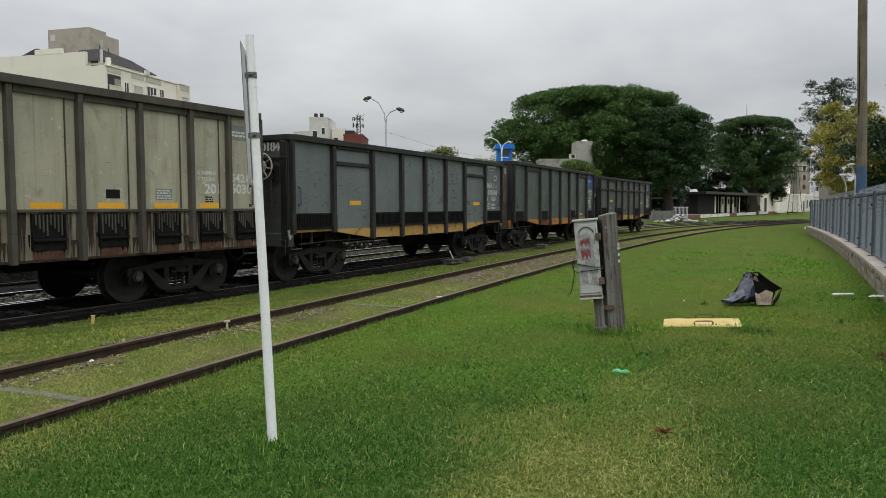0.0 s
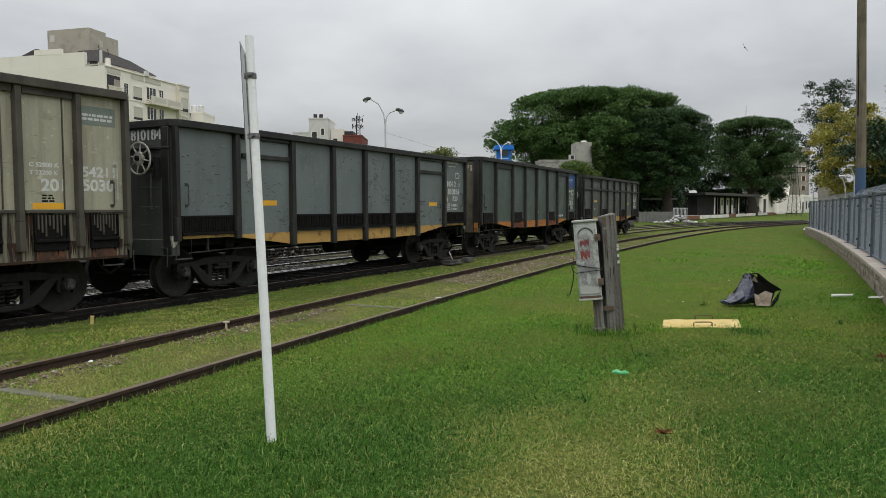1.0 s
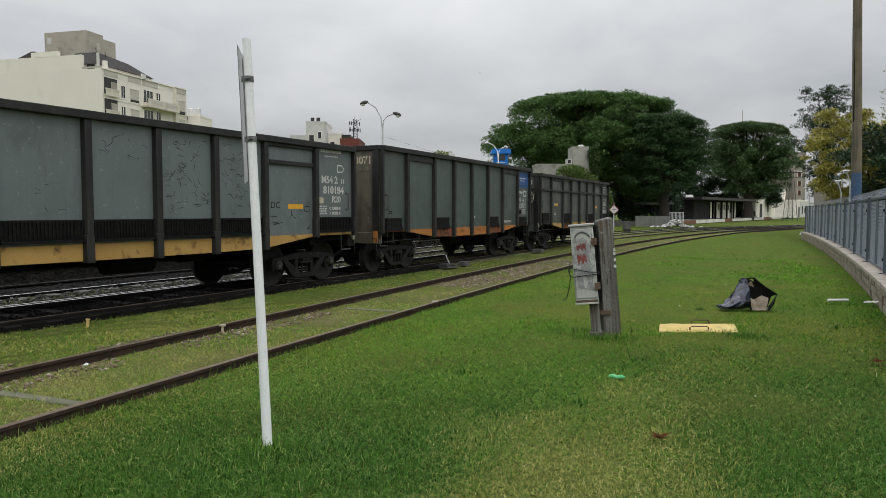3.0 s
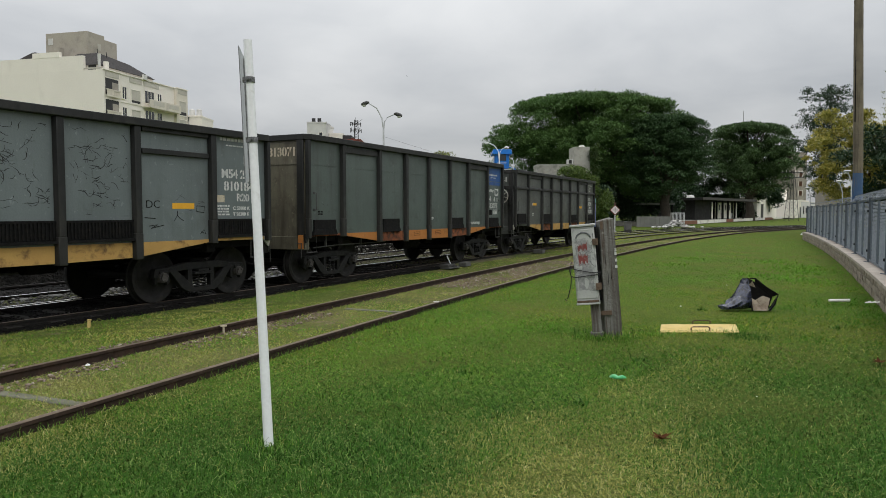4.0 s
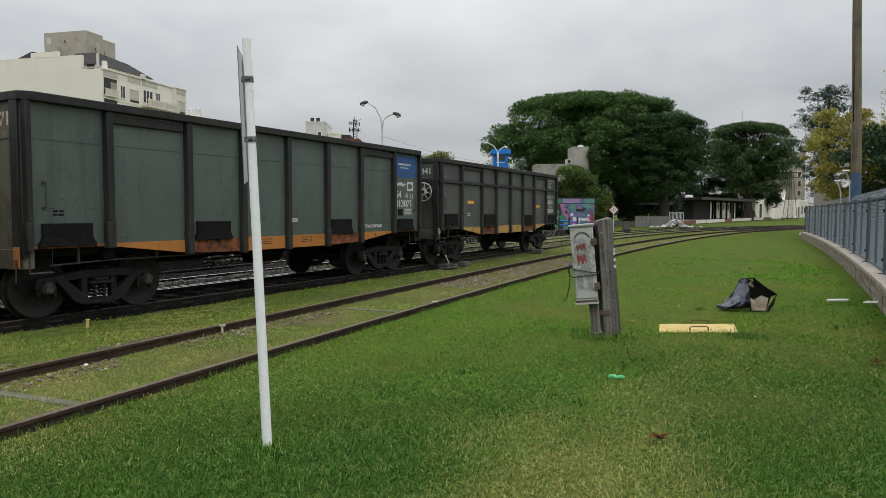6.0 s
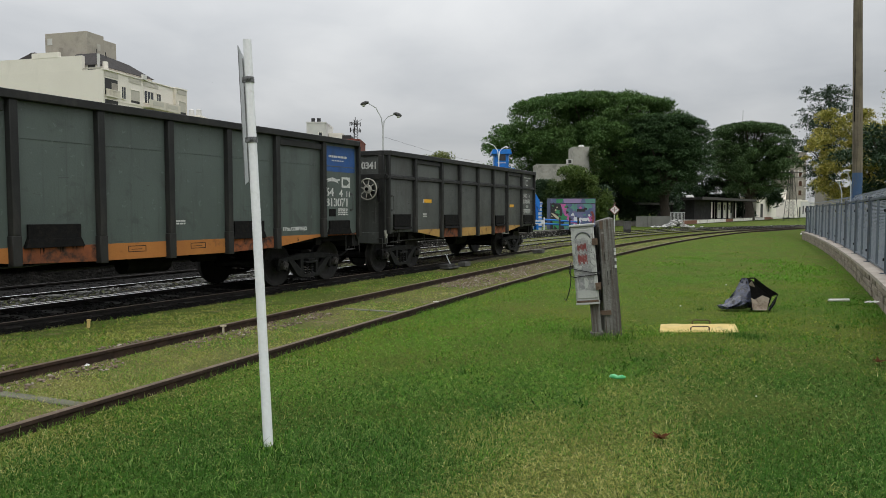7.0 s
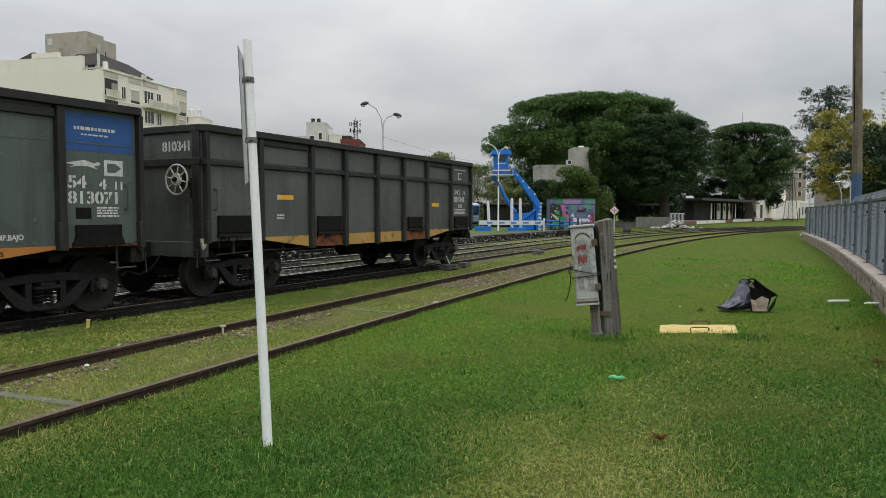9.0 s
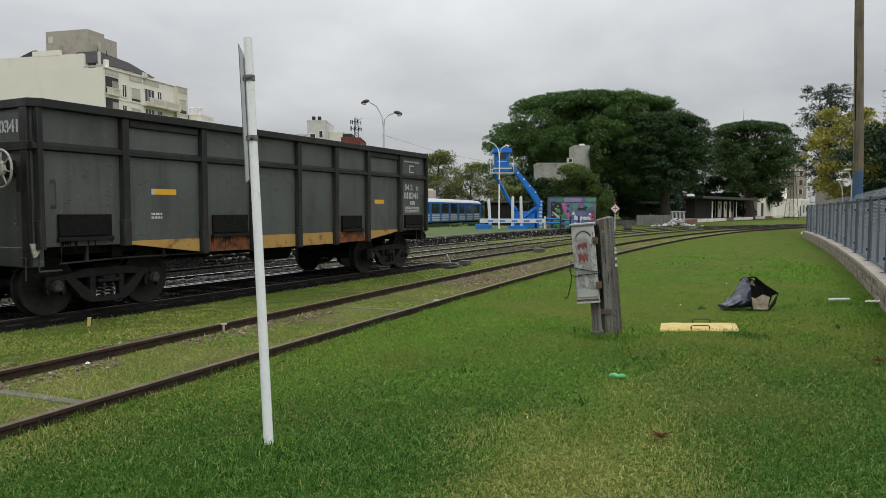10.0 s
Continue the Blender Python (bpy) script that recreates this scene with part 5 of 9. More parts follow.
M["plate_back"] = surf("plate_back", (0.60, 0.62, 0.64), (0.54, 0.56, 0.58), (0.42, 0.43, 0.43), rough=0.55, scale=4)
M["old_wood"] = surf("old_wood", (0.235, 0.235, 0.215), (0.165, 0.162, 0.146), (0.075, 0.050, 0.036), rough=0.9, scale=3, dirt_at=(0.46, 0.66), dirt_stretch=(5, 5, 0.18), fine=30, bump=0.6, depth=0.008, streak=(0.085, 0.075, 0.064))
M["rusty_wood"] = surf("rusty_wood", (0.17, 0.12, 0.085), (0.11, 0.075, 0.052), (0.06, 0.042, 0.032), rough=0.9, scale=4, dirt_stretch=(3, 3, 0.3), bump=0.5)
M["box_paint"] = surf("box_paint", (0.52, 0.53, 0.50), (0.40, 0.41, 0.39), (0.17, 0.18, 0.175), rough=0.6, scale=3.2, dirt_at=(0.52, 0.66), bump=0.15)
M["tag_red"] = surf("tag_red", (0.25, 0.050, 0.045), (0.19, 0.06, 0.055), (0.30, 0.24, 0.23), rough=0.6, scale=8, bump=0.05)
M["tag_wash"] = surf("tag_wash", (0.30, 0.305, 0.30), (0.24, 0.245, 0.245), (0.42, 0.42, 0.40), rough=0.6, scale=9, dirt_at=(0.5, 0.65), bump=0.05)
M["tag_grey"] = surf("tag_grey", (0.10, 0.105, 0.11), (0.15, 0.155, 0.16), rough=0.6, scale=8, bump=0.05)
M["wire"] = surf("wire", (0.015, 0.015, 0.016), rough=0.5, scale=10)


M["clamp_steel"] = surf("clamp_steel", (0.22, 0.225, 0.23), (0.15, 0.15, 0.155), (0.04, 0.04, 0.04), rough=0.5, scale=20, dirt_at=(0.5, 0.65))


def sign_pole():
    """White steel pole, leaning a little, with a sign plate seen edge-on."""
    foot, top = Vector((-1.29, 5.19, -0.13)), Vector((-1.405, 5.19, 2.83))
    w = empty("sign_pole", Matrix.Translation(foot), "white painted steel pole with an edge-on sign plate", "sign pole")
    d = top - foot
    part("pole", Solid().cyl((0, 0, 0), d, 0.036, 0.030, n=20), M["pole_white"], w)
    ax = d.normalized()
    at = lambda z: d * ((z + 0.13) / d.z)

    def sheet(x0, y0, x1, y1, t, low, high, cut):
        """An upright sheet beside the pole from (x0, y0) to (x1, y1), its top cut down towards the pole."""
        p = []
        for dx, dy, up in ((x0, y0, 0.0), (x1, y1, 1.0)):
            for e in (0, t):
                p += [at(low) + Vector((dx + e, dy, 0.03 * (1 - up))), at(high) + Vector((dx + e, dy, -cut * (1 - up)))]
        return Solid().add(p, [(0, 1, 5, 4), (2, 6, 7, 3), (0, 4, 6, 2), (1, 3, 7, 5), (0, 2, 3, 1), (4, 5, 7, 6)])
    # plate: a thin sheet seen along its face, with a dark folded edge at each side
    pl = part("sign_plate", sheet(-0.026, -0.012, -0.112, 0.16, 0.003, 1.80, 2.83, 0.12), M["plate_back"], w, "pale grey back of a thin metal sign")
    part("plate_edge", sheet(-0.034, -0.020, -0.042, 0.0, 0.004, 1.80, 2.70, 0.02), M["clamp_steel"], pl, "dark folded edge")
    part("plate_edge", sheet(-0.108, 0.15, -0.117, 0.166, 0.004, 1.83, 2.83, 0.01), M["clamp_steel"], pl, "dark folded edge")
    for z in (2.545, 2.115):
        c = at(z)
        cl = Solid()
        cl.cyl(c - ax * 0.020, c + ax * 0.020, 0.037, n=20)
        cl.cyl((c.x + 0.012, c.y - 0.05, c.z + 0.004), (c.x + 0.012, c.y - 0.03, c.z + 0.004), 0.010, n=6)
        cl.box(c.x - 0.05, c.x - 0.01, c.y - 0.01, c.y + 0.09, c.z - 0.018, c.z + 0.018)
        cl.cyl((c.x - 0.01, c.y - 0.055, c.z), (c.x - 0.01, c.y - 0.03, c.z), 0.012, n=6)
        part("clamp", cl, M["clamp_steel"], w, "grey steel band clamp")


sign_pole()


def timber_post():
    w = empty("timber_post", pose(2.375, 9.92, -0.15, 1.0, -5.0, 8), "grey weathered square timber post with rusty edges", "post")
    so = Solid()
    p = [(-0.125, -0.09, 0), (0.125, -0.09, 0), (0.125, 0.10, 0), (-0.125, 0.10, 0), (-0.105, -0.08, 1.64), (0.105, -0.08, 1.66), (0.10, 0.09, 1.67), (-0.10, 0.09, 1.63)]
    so.add(p, [(3, 2, 1, 0), (4, 5, 6, 7), (0, 1, 5, 4), (1, 2, 6, 5), (2, 3, 7, 6), (3, 0, 4, 7)])
    part("beam", so, M["old_wood"], w, bevel=0.012)
    so = Solid()
    so.add([(0.120, -0.094, 0), (0.135, -0.05, 0), (0.112, -0.05, 1.655), (0.092, -0.084, 1.655)], [(0, 1, 2, 3)])
    so.add([(0.135, -0.05, 0), (0.135, 0.09, 0), (0.106, 0.088, 1.66), (0.112, -0.05, 1.655)], [(0, 1, 2, 3)])
    part("rusty_edge", so, M["rusty_wood"], w, "reddish-brown worn corner", smooth=0)
    rng = random.Random(3)
    for k in range(3):
        x, z = rng.uniform(-0.06, 0.06), rng.uniform(0.2, 1.2)
        part("crack", Solid().box(x - 0.0012, x + 0.0012, -0.093, -0.085, z, z + rng.uniform(0.1, 0.35)), M["chip_dark"], w)
    so = Solid()
    for z, a in ((1.20, 0.012), (1.15, 0.02), (1.06, 0.010), (0.97, 0.018)):
        so.box(0.085 - a / 2, 0.105, -0.098, -0.088, z, z + 0.04)
    tagged(part("paint_marks", so, M["letter_white"], w, "white paint dabs"), kind="stuff")
    part("cap_rust", Solid().box(-0.10, -0.06, -0.083, -0.079, 1.52, 1.63), M["rusty_wood"], w)


timber_post()


def cable_box():
    w = empty("junction_box", pose(2.07, 9.86, -0.09, 0, -5.2, -13), "tall pale grey signal box with graffiti and loose wire", "junction box")
    part("case", Solid().box(-0.155, 0.155, -0.14, 0.14, 0.44, 1.49), M["box_paint"], w, bevel=0.012)
    part("door", Solid().box(-0.135, 0.130, -0.153, -0.141, 0.50, 1.45), M["box_paint"], w, "scratched pale door with red graffiti", bevel=0.006)
    part("lid", Solid().box(-0.175, 0.17, -0.165, 0.15, 1.49, 1.52), M["box_paint"], w, bevel=0.008)
    part("bottom_rim", Solid().box(-0.16, 0.16, -0.158, 0.14, 0.415, 0.44), M["box_paint"], w, bevel=0.005)
    part("rust_sill", Solid().box(-0.15, 0.145, -0.157, -0.150, 0.445, 0.475), M["rusty_wood"], w)
    part("side_edge", Solid().box(0.156, 0.18, -0.10, 0.13, 0.46, 1.47), M["chip_dark"], w, "dark side of the box")
    for z in (0.66, 1.27):
        so = Solid()
        so.box(0.120, 0.195, -0.175, -0.13, z - 0.045, z + 0.045)
        so.cyl((0.155, -0.185, z), (0.155, -0.17, z), 0.014, n=8)
        part("hinge", so, M["rusty_wood"], w, "rusty hinge block")
    part("leg", Solid().box(0.02, 0.15, -0.05, 0.06, -0.02, 0.43), M["old_wood"], w, bevel=0.006)
    part("bracket", Solid().box(0.14, 0.30, -0.03, 0.02, 0.24, 0.30), M["rusty_wood"], w)
    part("foot", Solid().box(-0.01, 0.17, -0.08, 0.08, -0.05, 0.015), M["old_wood"], w, bevel=0.015)
    # graffiti: an arch over two red letter-like blots and grey smears
    so = Solid()
    so.tube([(-0.10 + 0.20 * k / 10, -0.156, 1.335 + 0.075 * math.sin(math.pi * k / 10) ** 0.6) for k in range(11)], 0.011, n=5)
    part("graffiti_arch", so, M["tag_grey"], w)
    rng = random.Random(8)
    def smear(name, x0, x1, z0, z1, y, mat, label, points=22, rough=0.16):
        """A ragged sprayed patch."""
        c, d = ((x0 + x1) / 2, (z0 + z1) / 2), ((x1 - x0) / 2, (z1 - z0) / 2)
        p = []
        for k in range(points):
            a = 2 * math.pi * k / points
            q = 1 + rng.uniform(-rough, rough)
            sx, sz = math.copysign(abs(math.cos(a)) ** 0.7, math.cos(a)), math.copysign(abs(math.sin(a)) ** 0.7, math.sin(a))
            p.append((c[0] + d[0] * sx * q, y, c[1] + d[1] * sz * q))
        part(name, Solid().add(p, [tuple(range(points))]), M[mat], w, label, smooth=0)
    smear("graffiti_wash", -0.115, 0.115, 0.60, 0.93, -0.1536, "tag_wash", "grey sprayed patch")
    smear("graffiti_wash", -0.11, 0.09, 0.94, 1.33, -0.1537, "tag_wash", "grey sprayed patch")
    smear("graffiti_white", -0.03, 0.03, 0.64, 0.78, -0.1540, "box_paint", "pale patch", rough=0.25)
    # two red blots with toothed edges, like open jaws
    for z0, h, lean in ((1.205, 0.058, 1), (1.045, 0.082, -1)):
        p, n = [], 7
        for k in range(2 * n + 1):
            p.append((-0.085 + 0.130 * k / (2 * n) + 0.006 * math.sin(3 * k), z0 + h * (1.0 if k % 2 else 0.45) + 0.012 * lean * (k - n) / n))
        for k in range(2 * n, -1, -1):
            p.append((-0.085 + 0.130 * k / (2 * n) + 0.006 * math.sin(3 * k), z0 - h * (0.95 if k % 2 else 0.4) - 0.02 * math.sin(k)))
        part("graffiti_red", Solid().add([(x, -0.1545, z) for x, z in p], [tuple(range(len(p)))]), M["tag_red"], w, "dark red sprayed blot", smooth=0)
    so = Solid()
    for k in range(22):
        x, z, a = rng.uniform(-0.13, 0.12), rng.uniform(0.55, 1.32), rng.uniform(0, 6.3)
        pts = []
        for j in range(5):
            pts.append((x, -0.1535, z))
            a += rng.uniform(-0.8, 0.8)
            x, z = min(0.13, max(-0.14, x + 0.035 * math.cos(a))), min(1.43, max(0.52, z + 0.035 * math.sin(a)))
        so.tube(pts, rng.uniform(0.001, 0.003), n=4)
    part("graffiti_lines", so, M["tag_grey"], w, "grey scribbled lines")
    so = Solid()
    so.tube([(-0.19, -0.12, 1.00), (-0.20, -0.17, 0.93), (-0.10, -0.175, 0.90), (0.06, -0.175, 0.86), (0.19, -0.17, 0.845), (0.20, 0.0, 0.84)], 0.007, n=6)
    so.tube([(0.19, -0.17, 0.825), (0.02, -0.178, 0.815), (-0.17, -0.172, 0.80), (-0.21, -0.13, 0.84), (-0.20, -0.05, 0.93)], 0.007, n=6)
    so.tube([(-0.19, -0.16, 0.97), (-0.22, -0.17, 0.90), (-0.20, -0.16, 0.82), (-0.215, -0.15, 0.70), (-0.245, -0.15, 0.60), (-0.27, -0.15, 0.53), (-0.295, -0.15, 0.49), (-0.315, -0.15, 0.52)], 0.007, n=6)
    part("loose_wire", so, M["wire"], w, "black wire wound round the box")


cable_box()

M["slab_paint"] = surf("slab_paint", (0.60, 0.44, 0.15), (0.68, 0.53, 0.23), (0.36, 0.31, 0.14), rough=0.85, scale=3, fine=60, dirt_at=(0.55, 0.75))


def cover_slab():
    w = empty("manhole_slab", pose(3.84, 10.60, -0.183), "yellow painted concrete manhole slab with two handles", "manhole cover")
    so = Solid()
    rng = random.Random(2)
    n = 14
    out = [(-0.55 + 1.10 * k / n, -0.32 + rng.uniform(-0.03, 0.02)) for k in range(n)] + [(0.55, -0.32 + 0.71 * k / 6) for k in range(6)] + \
          [(0.55 - 1.10 * k / n, 0.39 + rng.uniform(-0.015, 0.015)) for k in range(n)] + [(-0.55, 0.39 - 0.71 * k / 6) for k in range(6)]
    out = [(x * 1.05 - 0.33 * y, y) for x, y in out]        # a skewed slab
    m = Matrix.Rotation(radians(90), 4, "X")
    so.prism(out, -0.065, 0.05, m)
    part("slab", so, M["slab_paint"], w, bevel=0.01)
    for y, dx in ((-0.28, -0.08), (0.34, 0.16)):
        h = Solid()
        h.tube([(-0.135, y, 0.04), (-0.135, y, 0.10), (-0.11, y, 0.118), (0.11, y, 0.118), (0.135, y, 0.10), (0.135, y, 0.04)], 0.011, n=7)
        part("handle", h, M["rusty_wood"], w, "rusty bent-bar handle", at=pose(dx, 0, 0.01) @ Matrix.Diagonal((1, 1, 0.8, 1)))


cover_slab()

M["bag_skin"] = surf("bag_skin", (0.010, 0.011, 0.018), (0.020, 0.024, 0.042), (0.045, 0.05, 0.085), rough=0.3, scale=5, dirt_at=(0.55, 0.68), bump=0.5, depth=0.01, fine=18)
M["bag_sheen"] = surf("bag_sheen", (0.024, 0.029, 0.058), (0.052, 0.060, 0.105), (0.008, 0.009, 0.014), rough=0.2, scale=9, dirt_at=(0.48, 0.58), bump=0.35, depth=0.02, fine=6, spec=0.8)
M["bag_lining"] = surf("bag_lining", (0.36, 0.315, 0.24), (0.23, 0.18, 0.13), (0.09, 0.06, 0.04), rough=0.8, scale=4, dirt_at=(0.50, 0.72))


def rubbish_bag():
    w = empty("rubbish_bag", pose(5.34, 12.50, -0.115, 0, 0, 8), "torn dark plastic bag lying open, beige lining showing", "bag")
    rng = random.Random(12)
    # body: a crumpled sack, low at one end and held up at its mouth
    rows, seg = 9, 18
    so = Solid()
    p, f = [], []
    for i in range(rows):
        t = i / (rows - 1)
        x = -0.43 + 0.42 * t
        hgt = 0.07 + 0.10 * t + 0.38 * t ** 2.2
        dep = 0.14 + 0.08 * t
        for k in range(seg):
            a = math.pi * 2 * k / seg
            r = 1 + 0.10 * math.sin(3 * a + 5 * t) * (1.1 - t) + 0.10 * math.sin(9 * a + 3 * t) * (1.2 - t) + rng.uniform(-0.15, 0.13) * (1.2 - t * 0.9)
            z = max(0.0, hgt * (0.5 + 0.5 * math.sin(a)) * r)
            p.append((x + rng.uniform(-0.02, 0.02), dep * math.cos(a) * r, z))
    for i in range(rows - 1):
        for k in range(seg):
            f.append((i * seg + k, i * seg + (k + 1) % seg, (i + 1) * seg + (k + 1) % seg, (i + 1) * seg + k))
    f.append(tuple(range(seg)))
    so.add(p, f)
    part("sack", so, M["bag_sheen"], w, "glossy creased blue-black plastic", smooth=25)
    # open mouth towards the lawn: black inside, stained lining below, a stiff rim
    part("inside", Solid().add([(-0.01, 0.12, 0.0), (-0.04, 0.12, 0.50), (0.10, 0.10, 0.54), (0.53, 0.0, 0.27), (0.46, 0.03, 0.0)], [(0, 1, 2, 3, 4)]), M["chip_dark"], w, "black inside of the bag", smooth=0)
    li = Solid()
    li.add([(0.03, -0.20, 0.0), (0.16, -0.24, 0.0), (0.27, -0.24, 0.0), (0.42, -0.07, 0.19), (0.34, 0.02, 0.23), (0.22, 0.06, 0.15), (0.10, 0.02, 0.20), (0.01, -0.06, 0.34), (0.09, -0.09, 0.07), (0.26, -0.08, 0.05)],
           [(0, 1, 8), (1, 2, 9), (1, 9, 8), (2, 3, 9), (3, 4, 9), (4, 5, 9), (5, 8, 9), (5, 6, 8), (6, 7, 8), (7, 0, 8)])
    part("lining", li, M["bag_lining"], w, "stained beige lining", smooth=0)
    part("lining_scrap", Solid().add([(0.03, -0.04, 0.43), (0.09, -0.05, 0.50), (0.16, -0.04, 0.38)], [(0, 1, 2)]), M["bag_lining"], w, smooth=0)
    part("flap", Solid().add([(0.27, -0.26, 0.0), (0.53, -0.14, 0.26), (0.47, 0.04, 0.0), (0.46, -0.17, 0.08)], [(0, 1, 3), (1, 2, 3), (2, 0, 3)]), M["bag_skin"], w, "stiff black flap", smooth=0)
    part("flap", Solid().add([(0.10, -0.10, 0.55), (0.53, -0.14, 0.26), (0.42, -0.10, 0.22), (0.14, -0.06, 0.44)], [(0, 1, 2, 3)]), M["chip_dark"], w, "black turned edge", smooth=0)
    part("rim", Solid().tube([(0.0, -0.22, 0.0), (0.0, -0.15, 0.25), (-0.04, -0.10, 0.49), (0.03, -0.09, 0.55), (0.11, -0.10, 0.55), (0.30, -0.12, 0.40), (0.53, -0.14, 0.26), (0.42, -0.22, 0.11), (0.30, -0.26, 0.0)], 0.014, n=6), M["chip_dark"], w)


rubbish_bag()

M["plastic_green"] = surf("plastic_green", (0.09, 0.55, 0.20), (0.30, 0.66, 0.38), rough=0.3, scale=12, bump=0.3)
M["dry_leaf"] = surf("dry_leaf", (0.11, 0.045, 0.020), (0.065, 0.028, 0.013), rough=1.0, scale=14, spec=0.03)
M["pale_stick"] = surf("pale_stick", (0.74, 0.74, 0.69), (0.62, 0.62, 0.57), rough=0.6, scale=8)


def litter():
    so = Solid()
    so.tube([(-0.085, 0, 0.028), (-0.075, 0, 0.03), (-0.05, 0.005, 0.035), (0.0, 0.0, 0.022), (0.04, -0.006, 0.032), (0.07, 0, 0.03), (0.088, 0, 0.018)], [0.006, 0.012, 0.03, 0.022, 0.034, 0.026, 0.012], n=9)
    tagged(part("crushed_bottle", so, M["plastic_green"], at=pose(1.81, 7.27, -0.128, 0, 0, 160) @ Matrix.Diagonal((0.95, 0.8, 0.75, 1))), "crushed green plastic bottle on the grass", "litter")
    so = Solid()
    rng = random.Random(6)
    for k in range(9):
        a = k * 0.7
        d = Vector((math.cos(a), math.sin(a), 0.25 + 0.55 * rng.random()))
        s = Vector((-d.y, d.x, 0)) * 0.022
        so.add([(0, 0, 0.03), d * 0.05 + s + Vector((0, 0, 0.03)), d * rng.uniform(0.09, 0.13) + Vector((0, 0, 0.02)), d * 0.05 - s + Vector((0, 0, 0.03))], [(0, 1, 2, 3)])
    tagged(part("dead_leaf", so, M["dry_leaf"], at=pose(1.63, 5.24, -0.125) @ Matrix.Diagonal((0.8, 0.75, 0.8, 1)), smooth=0), "curled reddish-brown dead leaf on the grass", "leaf")
    for x, y, k, z in ((4.96, 8.01, 0.9, 70), (4.86, 7.6, 0.7, 130), (4.55, 6.9, 0.5, 200)):
        tagged(part("dead_leaf", so, M["dry_leaf"], at=pose(x, y, -0.13, 0, 0, z) @ Matrix.Diagonal((k, k, 0.6, 1)), smooth=0), "curled reddish-brown dead leaf on the grass", "leaf")
    so = Solid()
    so.tube([(-0.19, 0, 0.03), (0, 0.01, 0.032), (0.19, 0.0, 0.035)], 0.026, n=8)
    tagged(part("broken_tube", so, M["pale_stick"], at=pose(7.47, 13.35, -0.10, 0, 0, -3)), "pale plastic tube lying on the lawn", "litter")
    so = Solid()
    for k in range(5):
        so.add([(x + 0.09 * k, y, z) for x, y, z in ((-0.2, 0, 0.03), (-0.11, -0.05, 0.05), (-0.08, 0.02, 0.07), (-0.17, 0.06, 0.04))], [(0, 1, 2, 3)])
    tagged(part("paper_scrap", so, M["pale_stick"], at=pose(7.98, 13.05, -0.11), smooth=0), "torn pale paper scrap beside the wall", "litter")
    so = Solid()
    so.box(-0.03, 0.03, -0.03, 0.03, 0, 0.13)
    so.box(-0.04, 0.04, -0.04, 0.04, 0.13, 0.15)
    tagged(part("marker_stake", so, M["slab_paint"], at=pose(-5.30, 10.58, -0.14, 0, 4, 20) @ Matrix.Diagonal((0.75, 0.75, 0.85, 1)), bevel=0.008), "small pale yellow stake beside the track", "stake")
    so = Solid().box(-0.05, 0.05, -0.03, 0.03, 0.0, 0.015)
    tagged(part("paper_scrap", so, M["pale_stick"], at=Matrix.Translation(on(LAWN, 5.3, GAUGE / 2, 0.003)), bevel=0.004), "small pale scrap lying on the rusty rail", "litter")
    p = on(LAWN, 1.75, -GAUGE / 2 + 0.06, -0.09)
    so = Solid()
    so.box(-0.05, 0.05, -0.03, 0.03, 0.085, 0.115)
    so.box(-0.015, 0.015, -0.02, 0.02, -0.04, 0.085)
    tagged(part("rail_marker", so, M["letter_tan"], at=Matrix.Translation(p + Vector((0.02, -0.06, 0.01))) @ Matrix.Diagonal((0.8, 0.8, 0.85, 1)), bevel=0.005), "white marker clamped to the rusty rail", "marker")
    for x, y, s, m in ((-3.94, 7.81, 0.03, "pole_white"), (4.3, 12.8, 0.018, "pale_stick"), (2.9, 6.5, 0.010, "pale_stick"), (6.6, 16.5, 0.02, "pale_stick")):
        so = Solid()
        so.add([(-s, -s * 0.7, 0), (s, -s * 0.5, s * 0.2), (s * 0.8, s * 0.7, s * 0.4), (-s * 0.6, s * 0.6, s * 0.2), (0, 0, s)], [(0, 1, 4), (1, 2, 4), (2, 3, 4), (3, 0, 4), (3, 2, 1, 0)])
        tagged(part("litter_scrap", so, M[m], at=pose(x, y, -0.11)), "small white scrap lying in the grass", "litter", "scraps of litter")


litter()


M["sheet_dull"] = surf("sheet_dull", (0.12, 0.12, 0.115), (0.09, 0.09, 0.085), (0.06, 0.055, 0.05), rough=0.7, scale=4)


